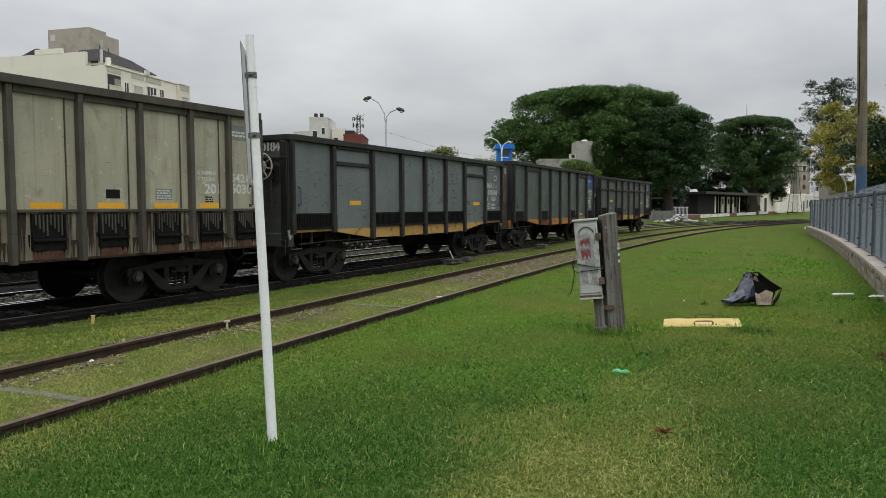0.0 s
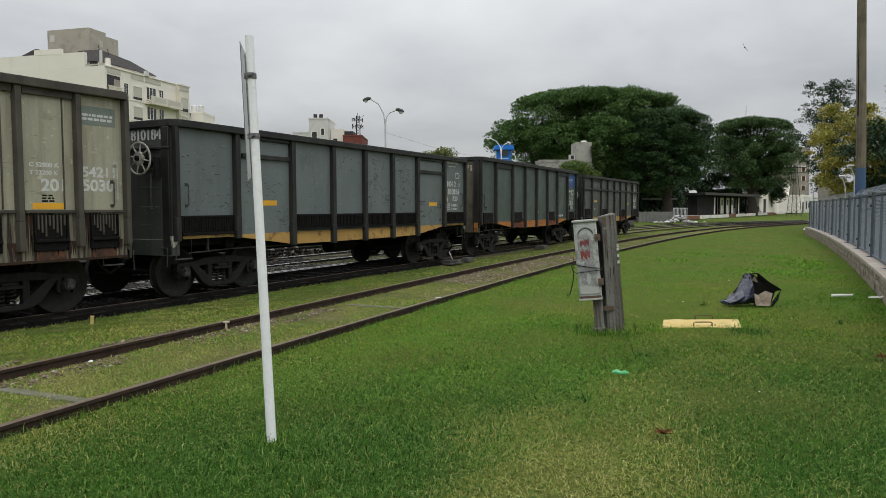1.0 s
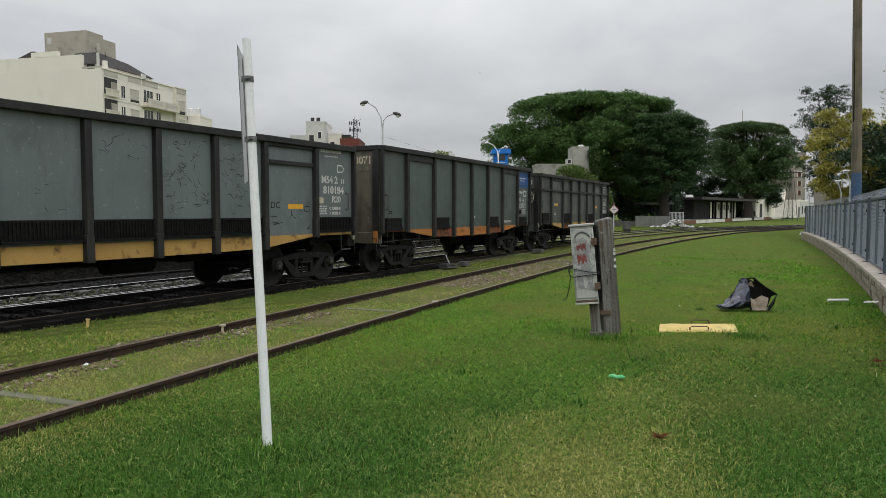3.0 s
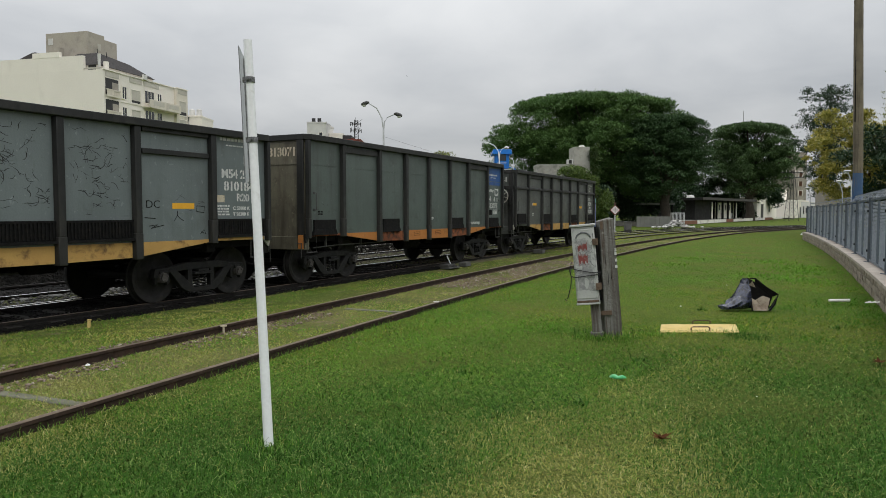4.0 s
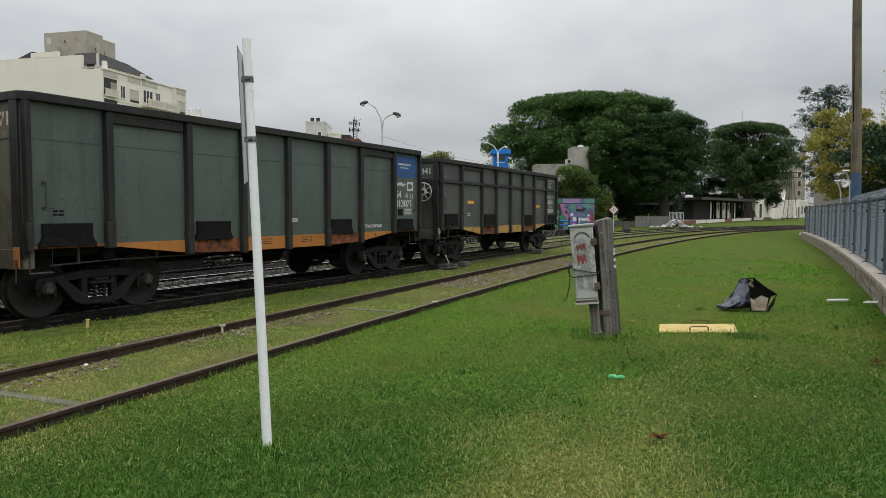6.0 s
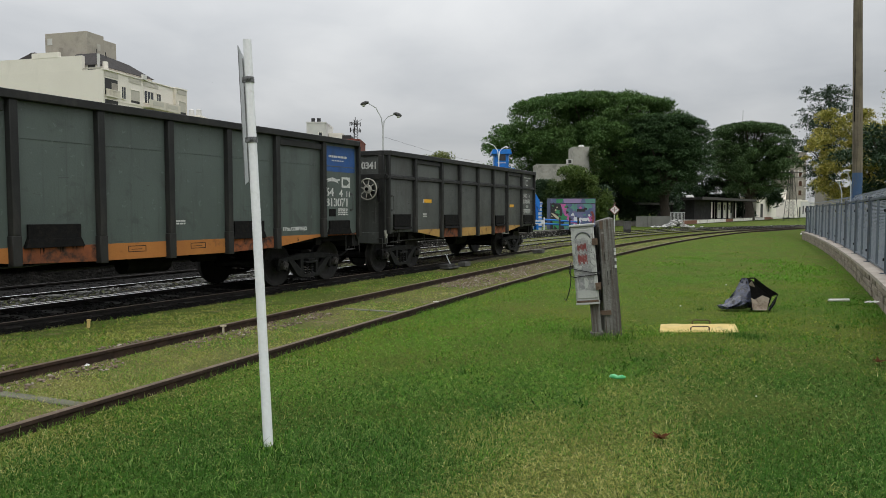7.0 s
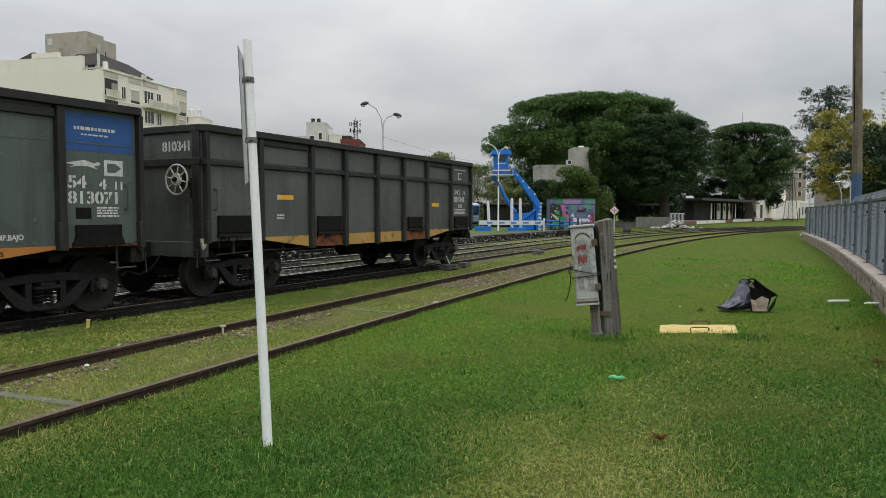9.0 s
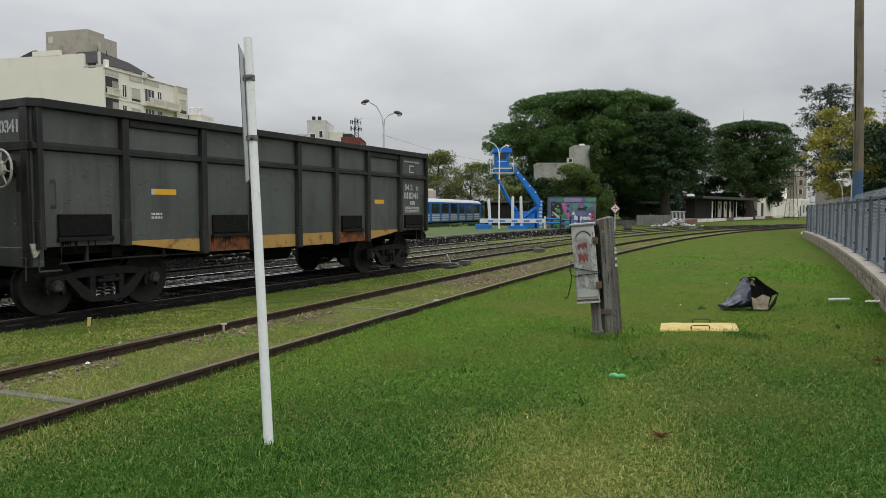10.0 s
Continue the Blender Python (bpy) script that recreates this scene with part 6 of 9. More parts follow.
def switch_stand():
    p = on(MAIN, 15.6, 0.62, -0.11)
    w = empty("switch_stand", Matrix.Translation(p) @ Matrix.Rotation(-heading(MAIN, 15.6), 4, "Z"), "grey point machine with lever beside the rail", "switch stand")
    part("base", Solid().box(-0.22, 0.10, -0.4, 0.35, 0.0, 0.045), M["sheet_dull"], w, bevel=0.01)
    part("housing", Solid().box(-0.15, 0.10, 0.75, 1.15, 0.0, 0.13), M["sheet_dull"], w, bevel=0.008)
    part("motor", Solid().box(-0.25, 0.05, -0.4, 0.1, 0.05, 0.13), M["axle_cap"], w, bevel=0.008)
    part("lever", Solid().tube([(-0.1, 0.1, 0.1), (-0.1, -0.10, 0.30), (-0.1, -0.16, 0.38)], 0.018, n=7), M["pole_white"], w)
    part("rod", Solid().tube([(-1.6, -0.1, 0.06), (0.2, -0.1, 0.08)], 0.02, n=6), M["axle_cap"], w)
    q = on(MAIN, 24.2, 0.45, -0.11)
    so = Solid().box(-0.2, 0.2, -0.18, 0.18, 0, 0.15)
    tagged(part("cable_cabinet", so, M["sheet_dull"], at=Matrix.Translation(q) @ Matrix.Rotation(-heading(MAIN, 24), 4, "Z"), bevel=0.008), "low grey trackside box beside the rail", "trackside box")


switch_stand()


# ---------------------------------------------------------------- fence on its low stone wall
M["wall_stone"] = surf("wall_stone", (0.41, 0.35, 0.28), (0.31, 0.265, 0.21), (0.19, 0.16, 0.125), rough=0.92, scale=3, fine=30, bump=0.7, depth=0.015, spread=0.22)
M["wall_cap"] = surf("wall_cap", (0.50, 0.44, 0.38), (0.42, 0.37, 0.32), (0.30, 0.27, 0.23), rough=0.9, scale=2)
M["fence_paint"] = surf("fence_paint", (0.165, 0.195, 0.230), (0.135, 0.160, 0.192), (0.19, 0.19, 0.19), rough=0.5, scale=2, dirt_at=(0.58, 0.75), dirt_stretch=(1, 1, 0.4), bump=0.1)
M["fence_post"] = surf("fence_post", (0.085, 0.105, 0.130), (0.070, 0.085, 0.105), (0.13, 0.12, 0.115), rough=0.5, scale=3, bump=0.1)
M["fence_light"] = surf("fence_light", (0.185, 0.215, 0.245), (0.15, 0.175, 0.205), rough=0.45, scale=3, bump=0.1)


def fence_at(y, off=0.0, z=0.0):
    d = y - 13.0
    x, slope = 8.02 + 0.505 * d - 0.0014 * d * d, 0.505 - 0.0028 * d
    n = Vector((1, -slope, 0)).normalized()
    return Vector((x, y, z)) + n * off


FENCE_END = 45.4


def sweep_fence(profile, y0, y1, n):
    p, f, k = [], [], len(profile)
    for i in range(n + 1):
        y = y0 + (y1 - y0) * i / n
        p += [fence_at(y, a, z) for a, z in profile]
    for i in range(n):
        for j in range(k):
            f.append((i * k + j, i * k + (j + 1) % k, (i + 1) * k + (j + 1) % k, (i + 1) * k + j))
    f += [tuple(range(k)), tuple(range(n * k, n * k + k))]
    return Solid().add(p, f)


def stone_wall():
    w = tagged(part("garden_wall", sweep_fence([(0.05, -0.3), (0.05, 0.27), (0.50, 0.27), (0.50, -0.3)], 6, FENCE_END, 24), M["wall_stone"]), "low wall of rough brown stones with a pale coping", "wall", kind="structure")
    rng = random.Random(17)
    # coping slabs
    y = 6.0
    while y < FENCE_END:
        y2 = min(FENCE_END, y + rng.uniform(1.1, 1.6))
        part("coping_slab", sweep_fence([(-0.02, 0.272), (-0.02, 0.335), (0.55, 0.335), (0.55, 0.272)], y + 0.006, y2 - 0.006, 2), M["wall_cap"], w)
        y = y2
    # face stones: uneven blocks set proud of the wall
    for row, (z0, z1) in enumerate(((-0.16, -0.01), (-0.005, 0.135), (0.14, 0.262))):
        y = 11.0 + 0.13 * row
        while y < FENCE_END - 0.3:
            dy = rng.uniform(0.18, 0.62)
            a, b = fence_at(y + 0.012, 0), fence_at(y + dy - 0.012, 0)
            out = rng.uniform(-0.004, 0.018)
            n = (fence_at(y, 1) - fence_at(y, 0))
            p = []
            for q, s in ((a, 0), (b, 1)):
                for o in (0.06, out):
                    for z in (z0 + rng.uniform(0, 0.02), z1 - rng.uniform(0, 0.025)):
                        p.append(q + n * (o + rng.uniform(-0.009, 0.009)) + Vector((0, 0, z)))
            c = (p[2] + p[3] + p[6] + p[7]) / 4 - n * 0.008
            so = Solid().add(p + [c], [(2, 3, 8), (3, 7, 8), (7, 6, 8), (6, 2, 8), (0, 1, 3, 2), (4, 6, 7, 5), (1, 5, 7, 3), (0, 2, 6, 4)])
            part("stone", so, M["wall_stone"], w, smooth=0)
            y += dy
    so = Solid().add([(-0.14, -0.12, 0), (0.14, -0.15, 0), (0.16, 0.10, 0), (-0.10, 0.12, 0), (-0.02, 0, 0.16), (0.07, 0.06, 0.15)], [(0, 1, 4), (1, 2, 5, 4), (2, 3, 5), (3, 0, 4, 5)])
    tagged(part("white_rock", so, M["pole_white"], at=Matrix.Translation(fence_at(FENCE_END + 0.1, 0.05, 0.15))), "whitewashed stone at the end of the wall", "stone")


stone_wall()


def fence():
    z0, z1 = 0.335, 1.90
    w = empty("metal_fence", Matrix.Translation(fence_at(20, 0.27)), "blue-grey metal panel fence standing on a stone wall", "fence")
    inv = Matrix.Translation(-fence_at(20, 0.27))
    ys = [7.4 + 3.55 * k for k in range(11)] + [FENCE_END]
    def put(name, so, mat, label=""):
        so.v = [tuple(inv @ Vector(p)) for p in so.v]
        return part(name, so, mat, w, label)
    for y in ys:
        c = fence_at(y, 0.27)
        so = Solid()
        so.box(c.x - 0.045, c.x + 0.045, c.y - 0.045, c.y + 0.045, z0, z1 + 0.06)
        so.box(c.x - 0.10, c.x + 0.10, c.y - 0.10, c.y + 0.10, z0, z0 + 0.015)
        put("post", so, M["fence_post"])
        for z in (0.62, 1.62):
            so = Solid()
            so.box(c.x - 0.04, c.x + 0.0, c.y + 0.05, c.y + 0.11, z - 0.03, z + 0.03)
            put("lock_plate", so, M["chip_dark"])
    for a, b in zip(ys, ys[1:]):
        for zz in (z0 + 0.05, z1):
            put("rail_bar", sweep_fence([(0.245, zz - 0.025), (0.245, zz + 0.025), (0.295, zz + 0.025), (0.295, zz - 0.025)], a, b, 2), M["fence_post"] if zz > 1 else M["fence_paint"])
        # panel: a plain strip at each side, a louvred sheet between, three vertical stiles
        q0, q1 = a + 0.12, b - 0.06
        t = [q0 + (q1 - q0) * k for k in (0, 0.06, 0.48, 0.54, 0.94, 1)]
        for i in range(5):
            if i in (0, 2, 4):
                put("panel", sweep_fence([(0.262, z0 + 0.08), (0.262, z1 - 0.03), (0.272, z1 - 0.03), (0.272, z0 + 0.08)], t[i], t[i + 1], 2), M["fence_paint"])
            else:
                so = Solid()
                for k in range(44):
                    z = z0 + 0.09 + k * (z1 - z0 - 0.14) / 44
                    pa, pb = fence_at(t[i], 0.262), fence_at(t[i + 1], 0.262)
                    pc, pd = fence_at(t[i], 0.282), fence_at(t[i + 1], 0.282)
                    so.add([pa + Vector((0, 0, z)), pb + Vector((0, 0, z)), pd + Vector((0, 0, z + 0.026)), pc + Vector((0, 0, z + 0.026))], [(0, 1, 2, 3)])
                put("louvre_panel", so, M["fence_light"], "fine horizontal louvres")
        for k in (1, 2, 3, 4):
            c = fence_at(t[k], 0.255)
            so = Solid()
            so.box(c.x - 0.010, c.x + 0.010, c.y - 0.015, c.y + 0.015, z0 + 0.05, z1)
            put("stile", so, M["fence_paint"])
        # crown: pickets leaning outwards over the top bar
        so = Solid()
        n = 34
        for k in range(n):
            y = a + (b - a) * (k + 0.5) / n
            c, d = fence_at(y, 0.27, z1 + 0.03), fence_at(y, 0.44, z1 + 0.25)
            e = Vector((0.016, 0.032, 0))
            so.add([c - e, c + e, d + e, d - e], [(0, 1, 2, 3)])
        put("crown", so, M["fence_light"], "row of leaning pickets along the top")
        put("crown_bar", sweep_fence([(0.40, z1 + 0.20), (0.40, z1 + 0.23), (0.43, z1 + 0.23), (0.43, z1 + 0.20)], a, b, 2), M["fence_light"])


fence()

M["pole_wood"] = surf("pole_wood", (0.19, 0.160, 0.112), (0.115, 0.097, 0.073), (0.045, 0.038, 0.032), rough=0.9, scale=2, dirt_stretch=(4, 4, 0.2), fine=25, bump=0.6, depth=0.01)
M["pole_blue"] = surf("pole_blue", (0.045, 0.095, 0.20), (0.06, 0.11, 0.20), (0.12, 0.11, 0.10), rough=0.7, scale=3, dirt_stretch=(3, 3, 0.4))


def utility_pole():
    w = empty("utility_pole", pose(13.91, 24.0, -0.1), "tall weathered wooden utility pole, blue paint below", "utility pole")
    part("shaft", Solid().tube([(0.02, 0, 3.0), (-0.03, 0, 5.0), (-0.10, 0.0, 7.5), (-0.16, 0, 10.2)], [0.155, 0.150, 0.142, 0.13], n=18), M["pole_wood"], w)
    part("painted_base", Solid().tube([(0.03, 0, 0), (0.02, 0, 3.0)], [0.162, 0.157], n=18), M["pole_blue"], w, "worn blue paint")
    part("cable_strip", Solid().tube([(-0.165, -0.06, 4.7), (-0.20, -0.06, 7.2)], 0.02, n=6), M["chip_dark"], w)


utility_pole()


# ---------------------------------------------------------------- trees
M["bark"] = surf("bark", (0.075, 0.060, 0.048), (0.05, 0.042, 0.034), (0.11, 0.095, 0.08), rough=0.95, scale=3, dirt_stretch=(2, 2, 0.4), bump=0.8, depth=0.03)
M["leaf_deep"] = islands("leaf_deep", [(0.046, 0.092, 0.027), (0.066, 0.130, 0.038), (0.092, 0.172, 0.050), (0.132, 0.222, 0.068)], trans=0.15, scale=0.3, patch=(0.100, 0.160, 0.042), spec=0.15)
# darker leaf tones: shade below the great crown is put into the colour
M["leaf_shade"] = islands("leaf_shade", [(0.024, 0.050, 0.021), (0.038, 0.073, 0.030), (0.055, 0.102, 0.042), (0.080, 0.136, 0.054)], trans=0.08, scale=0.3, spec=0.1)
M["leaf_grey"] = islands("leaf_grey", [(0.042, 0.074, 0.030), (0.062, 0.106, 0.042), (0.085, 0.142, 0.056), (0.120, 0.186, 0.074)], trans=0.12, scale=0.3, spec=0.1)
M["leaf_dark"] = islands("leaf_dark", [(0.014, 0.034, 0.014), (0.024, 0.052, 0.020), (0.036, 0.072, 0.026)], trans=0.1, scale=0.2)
M["leaf_yellow"] = islands("leaf_yellow", [(0.105, 0.130, 0.026), (0.26, 0.25, 0.046), (0.46, 0.40, 0.080), (0.66, 0.56, 0.15)], trans=0.3, scale=0.4, patch=(0.10, 0.13, 0.025))
M["leaf_olive"] = islands("leaf_olive", [(0.085, 0.115, 0.034), (0.145, 0.175, 0.052), (0.21, 0.235, 0.078), (0.30, 0.31, 0.12)], trans=0.35, scale=0.3)
M["leaf_creeper"] = islands("leaf_creeper", [(0.030, 0.062, 0.012), (0.062, 0.110, 0.022), (0.105, 0.160, 0.034), (0.17, 0.22, 0.055)], trans=0.25, scale=0.6)
M["leaf_mid"] = islands("leaf_mid", [(0.018, 0.042, 0.011), (0.036, 0.072, 0.017), (0.062, 0.105, 0.025), (0.115, 0.155, 0.042)], trans=0.25, scale=0.4)


def leaves(centres, radii, count, size, seed, shell=0.55, droop=0.0):
    """Points of many small leaves in the outer part of a set of lobes: arrays of corners and faces."""
    r = np.random.default_rng(seed)
    centres, radii = np.asarray(centres, float), np.asarray(radii, float)
    wt = (radii[:, 0] * radii[:, 1] + radii[:, 0] * radii[:, 2])
    pick = r.choice(len(centres), count, p=wt / wt.sum())
    d = r.normal(size=(count, 3))
    d /= np.linalg.norm(d, axis=1)[:, None]
    d[:, 2] = np.where((d[:, 2] < -0.25) & (r.random(count) < 0.7), -d[:, 2], d[:, 2])
    rad = 1 - shell * r.random(count) ** 2.2 + r.normal(size=count) * 0.05
    p = centres[pick] + d * radii[pick] * rad[:, None]
    # spray of leaflets: a slim blade reaching outwards from the lobe, its tip bending down
    out = d * np.array([1, 1, 0.7]) + r.normal(size=(count, 3)) * 0.6 + np.array([0, 0, 0.15 - droop])
    out /= np.linalg.norm(out, axis=1)[:, None]
    nrm = np.array([0, 0, 1.0]) + d * 0.5 + r.normal(size=(count, 3)) * 0.3
    b = np.cross(nrm, out)
    b /= np.linalg.norm(b, axis=1)[:, None] + 1e-9
    L = size * r.uniform(0.5, 1.5, count)[:, None]
    W = L * r.uniform(0.30, 0.55, count)[:, None]
    v = np.stack([p - out * L * 0.7 - b * W, p - out * L * 0.5 + b * W, p + out * L], 1)
    f = np.arange(count * 3).reshape(-1, 3)
    return v.reshape(-1, 3), f


def lobes_dome(rx, ry, z0, z1, n, lobe, seed, bottom=0.0, flat=0.6, power=3.0):
    """Lobes spread over a wide dome, with a few hanging at its skirt."""
    r = random.Random(seed)
    c, rad = [], []
    for k in range(n):
        a = r.uniform(0, 2 * math.pi)
        q = r.random() ** 0.55
        x, y = rx * q * math.cos(a), ry * q * math.sin(a)
        top = z0 + (z1 - z0) * max(0, 1 - (q * 0.98) ** power) ** 0.55
        z = top - lobe * flat * r.uniform(0.0, 1.2)
        if q > 0.75 and bottom:
            z -= r.random() * bottom
        s = lobe * r.uniform(0.6, 1.25)
        c.append((x, y, z))
        rad.append((s, s, s * flat * r.uniform(0.8, 1.3)))
    return c, rad


def tree(name, x, y, z, height, centres, radii, count, size, mat, label, seed, trunk_r=0.35, fork=0.35, group="", shell=0.55, limbs=9, droop=0.0, category="tree"):
    w = empty(name, pose(x, y, z), label, category, group)
    r = random.Random(seed)
    so = Solid()
    fz = height * fork
    so.tube([(0, 0, -0.3), (trunk_r * 0.2, 0, fz * 0.3), (-trunk_r * 0.2, trunk_r * 0.2, fz * 0.7), (0, 0, fz)], [trunk_r * 1.4, trunk_r * 1.05, trunk_r * 0.9, trunk_r * 0.8], n=12)
    for k in range(limbs):
        c = centres[r.randrange(len(centres))]
        e = Vector(c)
        s = Vector((0, 0, fz * r.uniform(0.75, 1.0)))
        m = s.lerp(e, 0.5) + Vector((r.uniform(-0.5, 0.5), r.uniform(-0.5, 0.5), r.uniform(0.1, 0.25) * (e - s).length))
        so.tube([s, s.lerp(m, 0.5) + Vector((0, 0, 0.1)), m, e], [trunk_r * 0.5, trunk_r * 0.38, trunk_r * 0.25, trunk_r * 0.08], n=7)
    part("trunk", so, M["bark"], w)
    v, f = leaves(centres, radii, count, size, seed, shell, droop)
    cr = raw("crown", v, f, mat)
    cr.parent = w
    return w


# great spreading trees beyond the station throat
def great_tree(x, y, rx, ry, z0, z1, n, lobe, count, size, seed, label, trunk, leaf="leaf_deep", skirt=1.0):
    c, rad = lobes_dome(rx, ry, z0, z1, n, lobe, seed, bottom=z0 * 0.42 * skirt, flat=0.5, power=4.0)
    r = random.Random(seed + 1)
    for k in range(n // 2):                       # the body of the crown
        a, q = r.uniform(0, 6.283), r.random() ** 0.5 * 0.74
        c.append((rx * q * math.cos(a), ry * q * math.sin(a) * 0.8, r.uniform(z0 * 0.75, z0 + (z1 - z0) * (0.8 - 0.5 * q * q))))
        rad.append((lobe * 1.2, lobe * 1.2, lobe * 0.9))
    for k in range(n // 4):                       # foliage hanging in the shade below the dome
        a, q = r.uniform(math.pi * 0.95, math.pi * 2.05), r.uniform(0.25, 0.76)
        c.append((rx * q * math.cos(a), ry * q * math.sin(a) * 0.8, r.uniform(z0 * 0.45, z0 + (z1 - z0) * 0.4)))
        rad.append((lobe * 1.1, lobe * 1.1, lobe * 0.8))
    tree("spreading_tree", x, y, -0.1, z1 * 0.95, c, rad, count, size, M[leaf], label, seed + 2, trunk_r=trunk, fork=0.32, limbs=22, group="spreading trees", shell=0.5)


great_tree(19.05, 92, 13.3, 10, 8.0, 16.1, 520, 1.25, 330000, 0.14, 5, "huge spreading green tree with a dense domed crown", 0.9)
great_tree(26.7, 85.5, 5.5, 4.5, 8.6, 12.8, 230, 1.0, 120000, 0.13, 6, "dark bluish-green tree hanging low beside the larger one, shade in its leaf colour", 0.6, "leaf_shade", 1.35)
great_tree(60.2, 140, 9.0, 8, 10.5, 18.5, 280, 1.25, 120000, 0.19, 7, "spreading grey-green tree with a flat rounded crown", 0.8, "leaf_grey", 1.15)
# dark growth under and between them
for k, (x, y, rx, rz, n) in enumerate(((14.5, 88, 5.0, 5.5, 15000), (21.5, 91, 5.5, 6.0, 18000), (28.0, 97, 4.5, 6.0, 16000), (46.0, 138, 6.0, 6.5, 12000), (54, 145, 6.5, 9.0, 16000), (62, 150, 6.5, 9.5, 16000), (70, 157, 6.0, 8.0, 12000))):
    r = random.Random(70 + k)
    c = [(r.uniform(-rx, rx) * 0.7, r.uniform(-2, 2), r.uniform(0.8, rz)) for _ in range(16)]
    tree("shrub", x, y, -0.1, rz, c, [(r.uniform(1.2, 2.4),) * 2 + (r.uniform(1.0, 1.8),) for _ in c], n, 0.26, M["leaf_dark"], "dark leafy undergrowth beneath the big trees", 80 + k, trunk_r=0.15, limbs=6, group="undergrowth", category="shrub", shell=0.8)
# creeper-covered bushes in front of the block house
for k, (x, y, rx, rz, n, m) in enumerate(((9.4, 69, 1.5, 5.0, 16000, "leaf_dark"), (10.9, 68.5, 1.2, 4.9, 12000, "leaf_mid"), (13.2, 69, 1.7, 5.9, 24000, "leaf_creeper"), (12.3, 69.3, 0.9, 6.4, 9000, "leaf_creeper"), (14.8, 68.6, 1.2, 4.4, 13000, "leaf_creeper"), (12.0, 68, 2.4, 3.4, 13000, "leaf_dark"), (15.6, 71, 0.8, 5.0, 7000, "leaf_dark"), (7.4, 71, 1.6, 4.3, 9000, "leaf_olive"))):
    r = random.Random(90 + k)
    c = [(r.uniform(-rx, rx) * 0.85, r.uniform(-0.8, 0.8), r.uniform(0.3, rz - 0.5)) for _ in range(30)]
    tree("bush", x, y, -0.1, rz, c, [(r.uniform(0.45, 0.95),) * 2 + (r.uniform(0.4, 0.8),) for _ in c], n, 0.11, M[m], "tangled green bush with creepers", 95 + k, trunk_r=0.1, limbs=6, group="bushes", category="bush", shell=0.8)
# ivy climbing the corner of the tank room
r = random.Random(99)
c = [(r.uniform(-0.35, 0.35), r.uniform(-0.3, 0.3), r.uniform(0.5, 8.7)) for _ in range(40)]
tree("ivy", 16.05, 75.8, -0.1, 8.6, c, [(r.uniform(0.25, 0.6),) * 2 + (r.uniform(0.3, 0.6),) for _ in c], 9000, 0.10, M["leaf_mid"], "ivy hanging down the corner of the block house", 98, trunk_r=0.06, limbs=4, category="ivy", shell=0.9)
# olive trees behind the railcar, leafy to the ground
for k, (x, y, h, wd, n) in enumerate(((-1.2, 112, 11.0, 5.0, 19000), (4.6, 116, 9.6, 5.0, 16000), (10.0, 114, 8.6, 4.6, 14000), (-7.5, 122, 9.0, 4.0, 9000), (15, 112, 7.0, 4.0, 12000))):
    r = random.Random(110 + k)
    c = []
    for _ in range(90):
        zz = h * r.uniform(0.06, 0.94)
        q = wd * math.sqrt(max(0.05, 1 - (zz / h) ** 2.2)) * r.uniform(0.2, 1.0)
        a = r.uniform(0, 6.283)
        c.append((q * math.cos(a), q * math.sin(a) * 0.7, zz))
    tree("tree", x, y, -0.1, h, c, [(r.uniform(0.7, 1.5),) * 2 + (r.uniform(0.6, 1.2),) for _ in c], n, 0.17, M["leaf_olive"], "olive-green tree with thin uneven foliage", 120 + k, trunk_r=0.22, limbs=10, group="olive trees", shell=0.85)


def ragged(w, h0, h1, n, lobe, seed, cone=1.0):
    """Lobes strewn loosely through a tall uneven crown."""
    r = random.Random(seed)
    c, rad = [], []
    for _ in range(n):
        t = r.random()
        q = w * (0.35 + 0.65 * math.sin(math.pi * min(1, 0.25 + 0.75 * (1 - t) * cone))) * r.uniform(0.1, 1.0)
        a = r.uniform(0, 6.283)
        c.append((q * math.cos(a), q * math.sin(a), h0 + (h1 - h0) * t))
        s = lobe * r.uniform(0.5, 1.3)
        rad.append((s, s, s * r.uniform(0.5, 0.9)))
    return c, rad


# trees beyond the fence
c, rad = ragged(3.7, 0.8, 8.4, 190, 0.62, 130)
tree("yellow_tree", 29.5, 50, -0.1, 9, c, rad, 48000, 0.11, M["leaf_yellow"], "tree with yellowing autumn leaves behind the fence", 131, trunk_r=0.22, limbs=18, shell=0.85)
c, rad = ragged(2.9, 3.0, 13.2, 380, 0.5, 132)
tree("tall_tree", 36.4, 68, -0.1, 13, c, rad, 36000, 0.09, M["leaf_dark"], "tall tree with sparse dark leaves against the sky", 133, trunk_r=0.2, fork=0.5, limbs=26, shell=0.95, droop=0.4)
c, rad = ragged(3.2, 1.0, 6.6, 50, 1.0, 134)
tree("tree", 27.4, 42.5, -0.1, 7, c, rad, 26000, 0.12, M["leaf_dark"], "dark green tree pressing against the fence", 135, trunk_r=0.2, limbs=8, shell=0.85)
c, rad = ragged(2.4, 4.5, 11.0, 40, 0.7, 136)
tree("bare_tree", 29.6, 44.5, -0.1, 11, c, rad, 3000, 0.09, M["leaf_olive"], "nearly bare tree with fine twigs and few leaves", 137, trunk_r=0.11, fork=0.5, limbs=44, shell=0.95)


# ---------------------------------------------------------------- buildings
M["render_white"] = surf("render_white", (0.90, 0.85, 0.765), (0.86, 0.81, 0.73), (0.78, 0.73, 0.655), rough=0.9, scale=0.25, fine=6, dirt_at=(0.58, 0.8), dirt_stretch=(1, 1, 0.3), bump=0.1)
